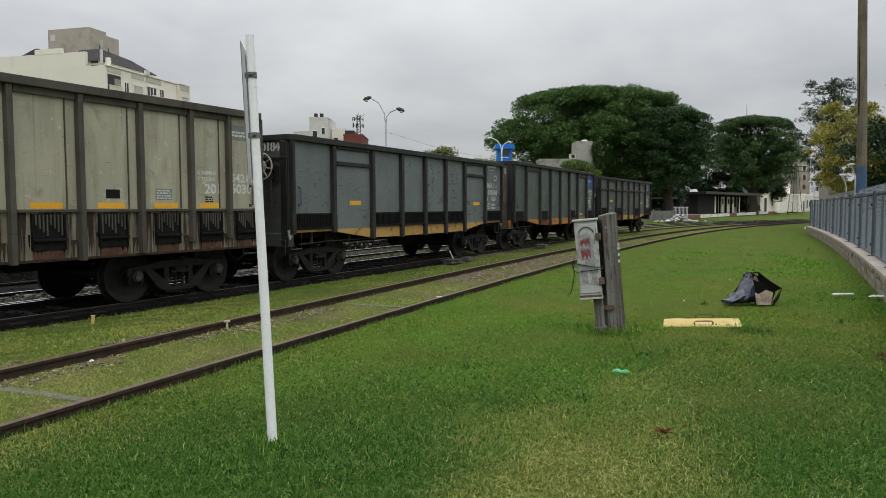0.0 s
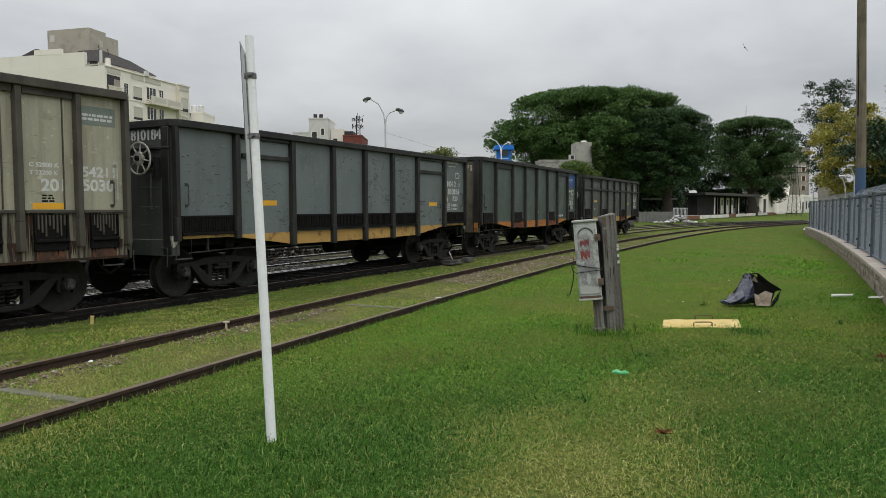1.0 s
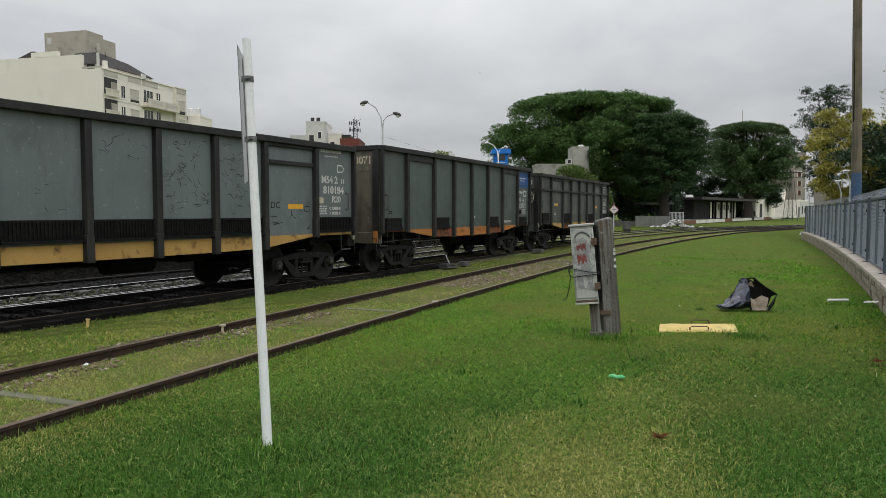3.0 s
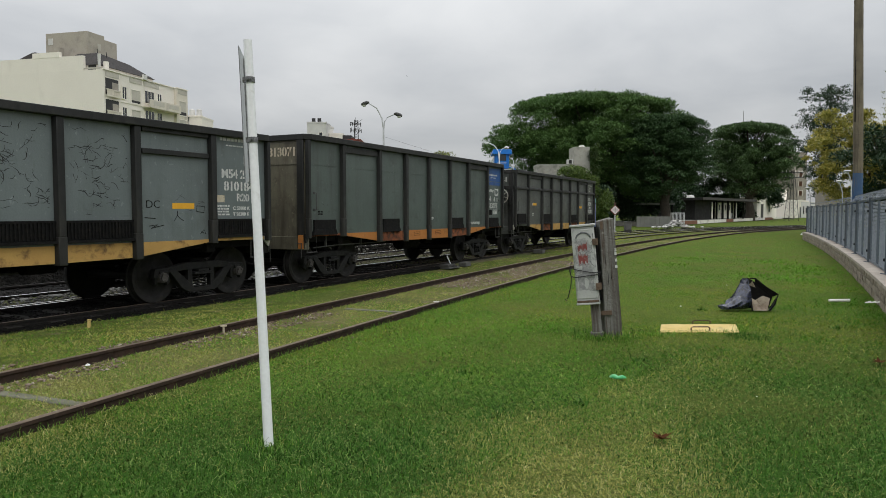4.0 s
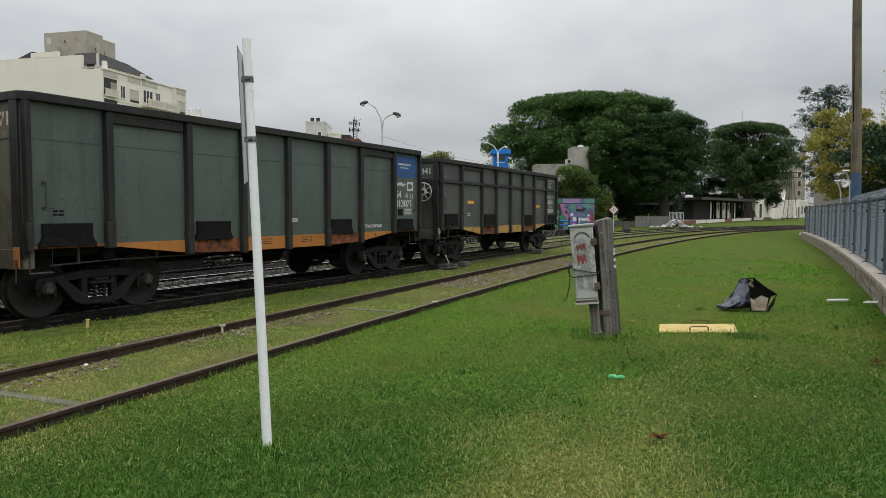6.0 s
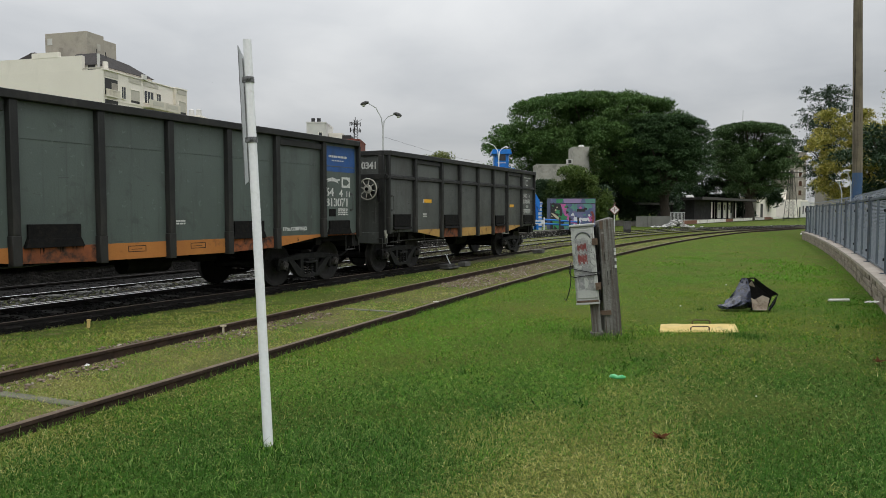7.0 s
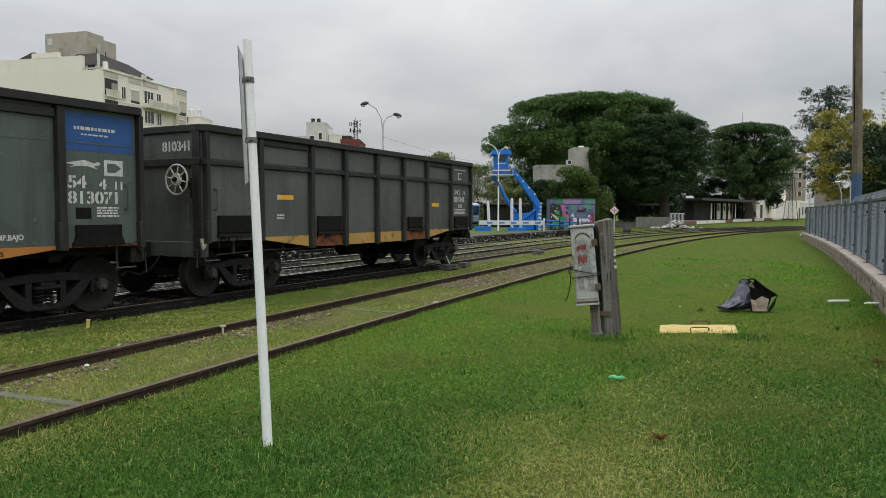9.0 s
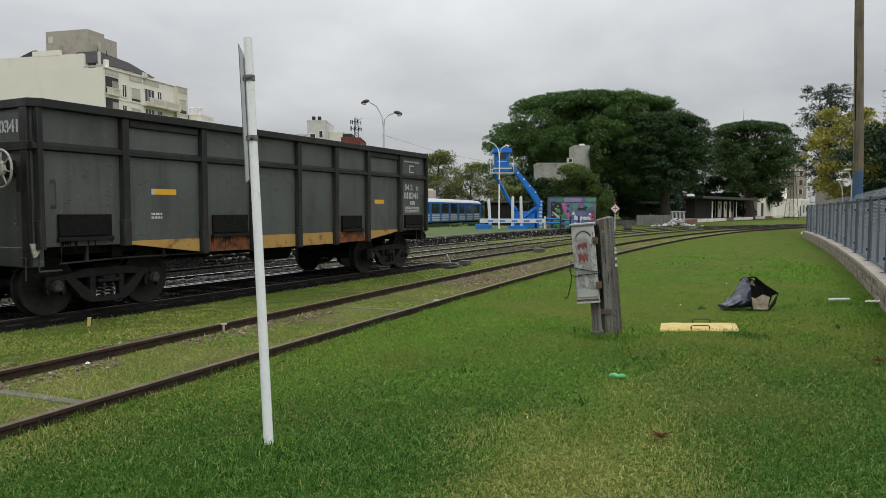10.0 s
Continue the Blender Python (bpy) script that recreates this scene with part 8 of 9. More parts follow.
def railcar():
    a, b = Vector((-6.2, 72.5, 0)), Vector((5.7, 107, 0))
    d = b - a
    L = d.length
    w = empty("railcar", Matrix.Translation((a.x, a.y, -0.12)) @ Matrix.Rotation(math.atan2(d.y, d.x), 4, "Z"), "blue passenger railcar with white stripes and roof, parked", "railcar")
    # local y < 0 is the side towards the camera
    part("body", Solid().box(0, L, 0, 2.9, 0.22, 2.75), M["car_blue"], w, bevel=0.06)
    so = Solid()
    so.prism([(0, 0), (0.5, 0.36), (1.45, 0.48), (2.4, 0.36), (2.9, 0)], 0, L, Matrix.Translation((0, 0, 2.75)) @ Matrix(((0, 1, 0, 0), (1, 0, 0, 0), (0, 0, 1, 0), (0, 0, 0, 1))))
    part("roof", so, M["tower_white"], w)
    n = 10
    for k in range(n):
        x = 0.5 + k * (L - 0.6) / n
        if k % 4 == 3:
            dr = part("door", Solid().box(x, x + 2.6, -0.03, 0, 0.3, 2.6), M["car_blue"], w)
            for q in (0.25, 1.45):
                part("pane", Solid().box(x + q, x + q + 0.9, -0.04, 0, 1.35, 2.5), M["pane"], dr)
        else:
            wi = part("window", Solid().box(x, x + 2.75, -0.02, 0, 1.38, 2.52), M["pane"], w)
            part("transom", Solid().box(x, x + 2.75, -0.03, 0, 2.22, 2.25), M["car_blue"], wi)
        for z in (0.42, 0.72, 1.02):
            part("stripe", Solid().box(x + 0.05, x + 2.75, -0.034, 0, z, z + 0.21), M["tower_white"], w)
    part("underframe", Solid().box(0.5, L - 0.5, 0.2, 2.7, -0.3, 0.32), M["steel_black"], w)


railcar()
# shelter added to fill the black area past the railcar's end
w = empty("open_shelter", pose(3.7, 64, -0.1), "low black shelter with a thin grey roof behind the barrier", "shelter")
part("roof", Solid().box(0.0, 4.0, -1.2, 2.6, 2.40, 2.50), M["sheet_dull"], w)
part("back_wall", Solid().box(0.2, 3.8, 2.2, 2.4, 0.0, 2.40), M["shed_dark"], w)
part("side_wall", Solid().box(0.2, 3.8, -0.9, -0.8, 0.25, 2.2), M["shed_dark"], w, "black front panel")
for x in (0.2, 2.0, 3.75):
    part("post", Solid().box(x - 0.05, x + 0.05, -1.1, -1.0, 0, 2.40), M["shed_dark"], w)
w = empty("water_tank", pose(-1.95, 108, -0.1), "pale plastic water tank on a stand behind the railcar", "water tank")
part("tank", Solid().cyl((0, 0, 3.0), (0, 0, 4.7), 0.95, 0.9, n=18), M["tank_pale"], w, bevel=0.05)
part("lid", Solid().cyl((0, 0, 4.7), (0, 0, 4.95), 0.7, 0.3, n=18), M["tank_pale"], w)
part("stand", Solid().box(-0.9, 0.9, -0.9, 0.9, 0, 3.0), M["block_grey"], w)
for k, (x, y) in enumerate(((-3.0, 70), (0.2, 73), (3.2, 76), (6.4, 80), (9.5, 84))):
    r = random.Random(200 + k)
    c = [(r.uniform(-1.6, 1.6), r.uniform(-0.5, 0.5), r.uniform(0.05, 0.3)) for _ in range(7)]
    tree("bush", x, y, -0.12, 0.6, c, [(0.6, 0.5, 0.22)] * 7, 1500, 0.08, M["leaf_dark"], "low weeds along the parked railcar", 210 + k, trunk_r=0.03, limbs=2, group="low weeds", category="weeds", shell=0.9)

M["mural_base"] = surf("mural_base", (0.13, 0.16, 0.28), (0.09, 0.12, 0.23), (0.26, 0.20, 0.32), rough=0.6, scale=1.2, bump=0.05)
M["mural_lilac"] = surf("mural_lilac", (0.34, 0.26, 0.46), (0.28, 0.22, 0.40), rough=0.6, scale=2, bump=0.05)
M["mural_green"] = surf("mural_green", (0.04, 0.22, 0.10), (0.07, 0.30, 0.13), rough=0.6, scale=2, bump=0.05)
M["mural_pink"] = surf("mural_pink", (0.55, 0.14, 0.34), (0.42, 0.12, 0.32), rough=0.6, scale=2, bump=0.05)
M["mural_cream"] = surf("mural_cream", (0.55, 0.50, 0.36), (0.48, 0.44, 0.30), rough=0.6, scale=2, bump=0.05)
M["mural_teal"] = surf("mural_teal", (0.12, 0.30, 0.24), (0.10, 0.24, 0.22), rough=0.6, scale=2, bump=0.05)


def mural_booth():
    w = empty("painted_booth", pose(7.85, 52, 0.28, 0, 0, 0), "low booth with a colourful painted mural", "booth")
    part("wall", Solid().box(0, 3.30, 0, 1.6, 0, 2.28), M["mural_base"], w)
    part("top_strip", Solid().box(-0.03, 3.33, -0.03, 1.63, 2.28, 2.32), M["sheet_dull"], w)
    part("line", Solid().box(0, 3.30, -0.012, 0, 1.90, 1.93), M["opening_dark"], w)
    rng = random.Random(9)
    part("mural_ground", Solid().prism([(0.02, 0.02), (0.02, 1.88), (0.75, 1.88), (0.95, 1.0), (1.15, 0.02)], -0.003, 0.0), M["opening_dark"], w)
    part("mural_patch", Solid().prism([(0.45, 1.95), (0.45, 2.26), (1.0, 2.26), (0.85, 1.95)], -0.004, 0.0), M["mural_green"], w)
    part("mural_patch", Solid().prism([(2.6, 1.95), (2.5, 2.26), (3.28, 2.26), (3.28, 1.95)], -0.004, 0.0), M["mural_teal"], w)
    part("mural_patch", Solid().prism([(1.0, 1.95), (0.95, 2.26), (2.3, 2.26), (2.2, 1.95)], -0.004, 0.0), M["mural_lilac"], w)
    part("mural_sweep", Solid().prism([(0.75, 1.88), (1.12, 1.88), (1.22, 1.3), (1.50, 0.75), (2.0, 0.50), (1.9, 0.42), (1.4, 0.55), (1.05, 1.1)], -0.0035, 0.0), M["mural_pink"], w)
    part("mural_band", Solid().prism([(0.02, 1.95), (0.02, 2.26), (3.28, 2.26), (3.28, 1.95)], -0.003, 0.0), M["mural_base"], w)

    def blot(name, x, z, r, mat, lobes=5, y=-0.006):
        pts = []
        for k in range(28):
            a = 2 * math.pi * k / 28
            q = r * (0.78 + 0.22 * math.cos(lobes * a + x * 5))
            pts.append((x + q * math.cos(a), z + q * math.sin(a)))
        pts = [(min(3.28, max(0.02, px)), min(2.26, max(0.02, pz))) for px, pz in pts]
        part(name, Solid().prism(pts, y, 0.0), M[mat], w)
    for x, z, r, m, l, y in ((0.45, 0.45, 0.44, "mural_green", 7, -0.004), (0.95, 0.85, 0.34, "mural_green", 5, -0.006), (0.35, 1.15, 0.30, "opening_dark", 4, -0.008), (0.55, 1.30, 0.20, "mural_green", 5, -0.010),
                       (0.25, 1.75, 0.24, "opening_dark", 3, -0.005), (1.05, 1.55, 0.20, "mural_pink", 3, -0.007), (1.25, 0.35, 0.40, "mural_teal", 6, -0.009), (2.75, 1.75, 0.36, "mural_teal", 4, -0.005),
                       (3.0, 0.8, 0.26, "mural_pink", 4, -0.006), (2.1, 0.95, 0.42, "mural_base", 3, -0.004), (1.75, 1.65, 0.30, "mural_teal", 5, -0.004)):
        blot("mural_shape", x, z, r, m, l, y)
    for k in range(46):
        x = rng.uniform(0.1, 3.2)
        z = rng.uniform(0.1, 1.85)
        m = rng.choice(("mural_green", "mural_green", "mural_green", "opening_dark", "mural_cream") if x < 1.2 else ("mural_teal", "opening_dark", "mural_pink", "mural_base", "tower_white"))
        blot("mural_shape", x, z, rng.uniform(0.05, 0.15), m, rng.choice((2, 3, 5)), -0.0105 - 0.0001 * k)
    cres = [(0.05 + 0.75 * t, 1.25 - 0.55 * t + 0.10 * math.sin(math.pi * t)) for t in [k / 8 for k in range(9)]] + [(0.80 - 0.75 * t, 0.70 + 0.55 * t - 0.12 * math.sin(math.pi * t)) for t in [k / 8 for k in range(9)]]
    part("mural_crescent", Solid().prism(cres, -0.014, 0), M["mural_cream"], w)
    for k, (x, h, hw) in enumerate(((1.85, 0.30, 0.14), (2.18, 0.24, 0.10), (2.52, 0.34, 0.13), (2.80, 0.30, 0.10))):
        blot("mural_shape", x, 0.75, hw * 1.6, "tower_white", 2, -0.010)
    for k in range(5):
        blot("mural_stone", 1.75 + 0.29 * k, 0.27, 0.19, "tower_white", 3, -0.012 - 0.001 * k)
    arc = [(2.95 + 0.30 * math.cos(a), 0.85 + 0.55 * math.sin(a)) for a in [-1.2 + 0.3 * k for k in range(9)]]
    part("mural_arc", Solid().prism(arc + [(x - 0.16, z * 0.96) for x, z in arc[::-1]], -0.015, 0), M["tag_red"], w)
    part("lettering_bar", Solid().box(1.95, 2.55, -0.016, 0, 1.32, 1.52), M["opening_dark"], w, "dark sprayed letters as a bar")


mural_booth()


def diamond_sign():
    w = empty("diamond_sign", pose(13.95, 57.8, -0.1), "diamond-shaped rail sign on a thin grey post", "sign")
    part("post", Solid().cyl((0, 0.03, 0), (0, 0.03, 2.3), 0.045, n=8), M["galvanised"], w)
    d = lambda r, y0, y1: Solid().prism([(-r, 1.85), (0, 1.85 - r), (r, 1.85), (0, 1.85 + r)], y0, y1)
    pl = part("plate", d(0.42, -0.02, 0.0), M["tag_red"], w, "red-edged plate")
    part("face", d(0.35, -0.026, -0.02), M["tank_white"], pl)
    part("cross_bar", Solid().box(-0.2, 0.2, -0.032, -0.026, 1.83, 1.87), M["tag_red"], pl)
    part("cross_bar", Solid().box(-0.02, 0.02, -0.033, -0.026, 1.65, 2.05), M["tag_red"], pl)
    part("finial", Solid().box(-0.08, 0.08, -0.04, 0.04, 2.28, 2.45), M["rusty_wood"], w)


diamond_sign()
w = empty("signal_cabinet", pose(15.3, 59, -0.1), "grey trackside cabinet on a narrow base", "cabinet")
part("case", Solid().box(-0.26, 0.26, -0.25, 0.25, 0.22, 0.85), M["sheet_dull"], w, bevel=0.02)
part("base", Solid().box(-0.28, 0.28, -0.22, 0.22, 0.0, 0.22), M["opening_dark"], w)
part("lid", Solid().box(-0.29, 0.29, -0.28, 0.28, 0.85, 0.90), M["sheet_dull"], w)

M["render_sand"] = surf("render_sand", (0.36, 0.325, 0.28), (0.31, 0.28, 0.24), (0.20, 0.18, 0.15), rough=0.9, scale=0.5, dirt_stretch=(1, 1, 0.3))
M["platform_red"] = surf("platform_red", (0.22, 0.10, 0.06), (0.17, 0.08, 0.05), rough=0.9, scale=0.5)
M["platform_white"] = surf("platform_white", (0.80, 0.78, 0.72), (0.70, 0.68, 0.62), (0.25, 0.22, 0.18), rough=0.85, scale=0.5)
M["sheet_grey"] = surf("sheet_grey", (0.21, 0.21, 0.195), (0.16, 0.16, 0.15), rough=0.7, scale=1)


def station():
    d = Vector((82, 128, 0)).normalized()
    turn = math.degrees(math.atan2(d.y, d.x))
    w = empty("station_platform", pose(25.2, 84, -0.12, 0, 0, turn), "station platform with a red and white edge", "platform", kind="structure")
    part("deck", Solid().box(0, 150, 0, 9, 0, 0.52), M["concrete"], w)
    for k, (x0, x1, m) in enumerate(((0, 8, "wall_dark"), (8, 20, "platform_red"), (20, 40, "platform_white"), (40, 46, "platform_red"), (46, 80, "platform_white"), (80, 92, "platform_red"), (92, 150, "platform_white"))):
        part("edge", Solid().box(x0 + 0.02, x1 - 0.02, -0.03, 0, 0.05, 0.53), M[m], w)
    # waiting shed
    e = Vector((16, 20, 0)).normalized()
    t2 = math.degrees(math.atan2(e.y, e.x))
    w = empty("station_shed", pose(38.4, 108.5, 0.40, 0, 0, t2), "dark open station shed with white doors", "shed")
    part("roof", Solid().box(-1.5, 27, -1.6, 6.5, 3.0, 3.35), M["shed_dark"], w, bevel=0.03)
    part("fascia", Solid().box(-1.55, 27.05, -1.66, -1.6, 3.02, 3.42), M["roof_slate"], w)
    part("back_wall", Solid().box(0, 26, 5.6, 6.0, 0, 3.0), M["shed_dark"], w)
    part("end_wall", Solid().box(-0.2, 7.0, 0, 5.6, 0, 3.0), M["shed_dark"], w)
    part("inner_block", Solid().box(17.5, 26, 1.8, 5.6, 0, 3.0), M["shed_dark"], w)
    for x in (7.2, 10.2, 13.2, 16.2, 20.0, 25.0):
        part("post", Solid().box(x, x + 0.25, 0, 0.25, 0, 3.0), M["shed_dark"], w)
    for x0, x1 in ((7.6, 9.4), (10.6, 11.8), (12.2, 14.2), (15.2, 16.8), (17.6, 18.8), (20.4, 22.2)):
        pn = part("door", Solid().box(x0, x1, 0.40, 0.5, 0.1, 2.75), M["render_white"], w, "white panelled door")
        part("glazing", Solid().box(x0 + 0.25, x0 + 0.75, 0.38, 0.40, 1.5, 2.4), M["opening_dark"], pn)
    part("white_bin", Solid().cyl((20.5, 1.0, 0), (20.5, 1.0, 1.0), 0.4, n=10), M["tank_white"], w)
    part("roof_tank", Solid().lathe([(0, 0.5), (0.5, 0.4), (0.7, 0.0), (0, 0)], n=12, m=Matrix.Translation((3.5, 2, 3.35)) @ Matrix.Rotation(radians(90), 4, "X")), M["tank_white"], w)
    # white station house and what stands behind it
    plain_house("station_house", 66, 150, t2, 16, 8, 4.1, "render_white", "white station house with a dark doorway", [(3, 5, 0, 3.0, "opening_dark"), (9, 10.2, 1.3, 3.2, "opening_dark")], z=0.3)
    plain_house("white_house", 85, 172, t2, 14, 8, 4.0, "render_white", "long white building at the end of the line", [(4, 6, 0, 2.6, "opening_dark")], z=0.2)
    plain_house("white_house", 84.6, 183, 0, 3.6, 8, 6.8, "render_white", "white two-storey house behind the platform", [(1.2, 2.0, 4.2, 5.6, "opening_dark")], z=0.2)
    plain_house("tall_building", 112.7, 230, 6, 4.6, 12, 20.6, "render_sand", "tall beige apartment block behind the trees", [(2.0, 3.2, 4 + 3 * k, 5.6 + 3 * k, "rust_brown") for k in range(5)], category="building")
    plain_house("garden_house", 31.3, 56, 0, 7, 4, 3.45, "render_sand", "plain grey-beige house with a thin flat roof", roof_h=0.18)
    w = empty("painted_board", pose(83.0, 165, 0.3, 0, 0, 15), "white board with dark painted strokes", "board")
    part("board", Solid().box(0, 4, 0, 0.2, 0, 3.6), M["tank_white"], w)
    for k in range(5):
        part("stroke", Solid().box(0.4 + k * 0.7, 0.7 + k * 0.7, -0.02, 0, 0.8 + 0.3 * (k % 2), 2.6 - 0.4 * (k % 3)), M["opening_dark"], w)


station()

# sheet fence, gate and rubble beside the station throat
w = empty("sheet_fence", pose(21.2, 78, -0.05, 0, 0, 0), "pale corrugated sheet fence beneath dark trees", "fence")
for k in range(9):
    part("sheet", Solid().box(0.42 * k, 0.42 * k + 0.40, 0, 0.06 + 0.02 * (k % 2), 0.0, 1.15), M["sheet_grey"], w)
w = empty("bar_gate", pose(25.0, 78.2, -0.05), "grey metal bar gate beside the sheet fence", "gate")
part("top_bar", Solid().box(0, 1.6, 0, 0.06, 1.5, 1.57), M["galvanised"], w)
for k in range(11):
    part("bar", Solid().box(0.15 * k, 0.15 * k + 0.05, 0, 0.05, 0, 1.5), M["galvanised"], w)
_q = np.random.default_rng(8)
_n = 170
_xy = _q.normal(size=(_n, 2)) * (0.8, 0.4) + (24.4, 74.5)
scatter("rubble_heap", np.column_stack([_xy, np.maximum(0.0, 0.75 - 0.65 * np.abs(_xy[:, 0] - 24.4)) * _q.random(_n)]), _q.uniform(0.10, 0.26, _n),
        islands("rubble", [(0.08, 0.08, 0.08), (0.30, 0.29, 0.28), (0.60, 0.59, 0.57), (0.75, 0.74, 0.72)]), "heap of whitish rubble and bags by the tracks", "rubble", 15)
w = empty("canopy_roof", pose(27.0, 92, -0.1), "small pale roof half hidden beneath the trees", "shelter")
part("roof", Solid().box(-2.0, 2.4, -1.5, 1.5, 2.6, 2.85), M["sheet_grey"], w)
for x in (-1.8, 2.2):
    part("post", Solid().box(x - 0.08, x + 0.08, -1.3, -1.1, 0, 2.6), M["shed_dark"], w)


def pylon():
    w = empty("lattice_pylon", pose(65.5, 134, -0.1), "dark steel lattice pylon with crossarms and insulators", "pylon")
    h = 9.6
    so = Solid()
    half = lambda z: 0.95 - 0.70 * z / h
    for sx in (-1, 1):
        for sy in (-1, 1):
            so.tube([(sx * half(0), sy * half(0), 0), (sx * half(h), sy * half(h), h)], 0.055, n=4)
    z = 0.0
    while z < h - 0.5:
        z2 = z + half(z) * 1.5
        for sy in (-1, 1):
            so.tube([(-half(z), sy * half(z), z), (half(z2), sy * half(z2), min(h, z2))], 0.03, n=4)
            so.tube([(half(z), sy * half(z), z), (-half(z2), sy * half(z2), min(h, z2))], 0.03, n=4)
        z = z2
    part("lattice", so, M["opening_dark"], w)
    for zz in (8.1, 9.0):
        a = part("crossarm", Solid().box(-2.1, 2.1, -0.08, 0.08, zz, zz + 0.13), M["opening_dark"], w)
        for x in (-1.9, -1.2, -0.5, 0.5, 1.2, 1.9):
            part("insulator", Solid().cyl((x, 0, zz + 0.13), (x, 0, zz + 0.5), 0.11, 0.07, n=7), M["tank_white"], a)


pylon()
so = Solid()
so.tube([(0, 0, 0), (0, 0, 38)], [0.22, 0.08], n=5)
tagged(part("far_mast", so, M["sheet_grey"], at=pose(108, 258, -0.1)), "thin radio mast far beyond the trees", "mast")


# ---------------------------------------------------------------- grass
M["blade"] = islands("blade", [(0.028, 0.082, 0.009), (0.064, 0.180, 0.018), (0.115, 0.275, 0.030), (0.185, 0.370, 0.052), (0.38, 0.50, 0.13)], rough=0.7, trans=0.25, scale=0.45, patch=(0.13, 0.21, 0.026), spec=0.05)
M["blade_lush"] = islands("blade_lush", [(0.010, 0.032, 0.004), (0.024, 0.080, 0.010), (0.046, 0.130, 0.018), (0.085, 0.195, 0.032), (0.26, 0.37, 0.11)], rough=0.7, trans=0.2, scale=0.6, patch=(0.05, 0.125, 0.014), spec=0.05)
M["turf"] = islands("turf", [(0.068, 0.180, 0.015), (0.092, 0.236, 0.021), (0.120, 0.288, 0.029), (0.156, 0.338, 0.042), (0.210, 0.380, 0.066)], rough=0.7, trans=0.2, scale=0.45, patch=(0.165, 0.25, 0.030), spec=0.03)
M["turf_lush"] = islands("turf_lush", [(0.050, 0.135, 0.013), (0.072, 0.180, 0.018), (0.098, 0.225, 0.026)], rough=0.7, trans=0.2, scale=0.6, spec=0.03)
M["turf_pale"] = islands("turf_pale", [(0.20, 0.23, 0.035), (0.30, 0.32, 0.062), (0.42, 0.42, 0.12), (0.56, 0.53, 0.22)], rough=0.7, trans=0.2, scale=0.8, patch=(0.19, 0.24, 0.04), spec=0.03)
M["turf_dry"] = islands("turf_dry", [(0.165, 0.220, 0.022), (0.225, 0.275, 0.032), (0.29, 0.325, 0.048), (0.36, 0.375, 0.078)], rough=0.7, trans=0.2, scale=0.8, patch=(0.15, 0.225, 0.030), spec=0.03)
M["blade_dry"] = islands("blade_dry", [(0.085, 0.110, 0.015), (0.20, 0.235, 0.040), (0.33, 0.340, 0.084), (0.51, 0.48, 0.175), (0.66, 0.61, 0.31)], rough=0.7, trans=0.2, scale=0.8, patch=(0.12, 0.18, 0.026), spec=0.05)


def patchy(x, y, scale, seed):
    """Smooth random field between 0 and 1."""
    r = np.random.default_rng(seed)
    out = np.zeros_like(x)
    for k in range(7):
        a, f, p = r.uniform(0, 6.283), scale * r.uniform(0.5, 2.0), r.uniform(0, 6.283)
        out += np.sin((x * np.cos(a) + y * np.sin(a)) * f + p)
    return 0.5 + out / 7


def side_of(track, x, y):
    """How far points lie to the right of a track."""
    tx, ty, th = track
    s = np.clip(np.interp(y, ty, S_GRID), S_GRID[0], S_GRID[-1])
    cx, cth = np.interp(s, S_GRID, tx), np.interp(s, S_GRID, th)
    return (x - cx) * np.cos(cth)


def blades(name, x, y, length, width, mat, label, seed, lean=0.75, z=GROUND_Z - 0.004, simple=False):
    r = np.random.default_rng(seed)
    n = len(x)
    z = np.zeros(n) + z
    a = r.uniform(0, 2 * np.pi, n)
    b = a + np.pi / 2 + r.normal(size=n) * 0.5
    flat = np.clip(lean / 1.5, 0.25, 1.0) * r.uniform(0.25, 1.0, n)
    L = length * np.clip(0.45 + r.exponential(0.50, n), 0, 2.3)
    dx, dy = np.cos(a), np.sin(a)
    wx, wy = np.cos(b) * width / 2, np.sin(b) * width / 2
    base = np.stack([x, y, z], 1)
    # an arc: it rises, leans over and curls aside towards its tip
    curl, rise = r.normal(size=n) * 0.5, 0.80 - 0.55 * flat
    mid = base + np.stack([(dx - dy * curl * 0.3) * L * 0.42 * flat, (dy + dx * curl * 0.3) * L * 0.42 * flat, L * 0.62 * rise], 1)
    tip = base + np.stack([(dx - dy * curl) * L * 1.15 * flat, (dy + dx * curl) * L * 1.15 * flat, L * rise * r.uniform(0.35, 1.0, n)], 1)
    off = np.stack([wx, wy, np.zeros(n)], 1)
    if simple:
        v = np.stack([base - off, base + off, tip], 1).reshape(-1, 3)
        return tagged(raw(name, v, np.arange(n * 3).reshape(-1, 3), mat), label, "grass", kind="stuff")
    v = np.stack([base - off, base + off, mid + off * 0.8, tip, mid - off * 0.8], 1).reshape(-1, 3)
    f = (np.array([(0, 1, 2), (0, 2, 4), (4, 2, 3)])[None] + (np.arange(n) * 5)[:, None, None]).reshape(-1, 3)
    return tagged(raw(name, v, f, mat), label, "grass", kind="stuff")


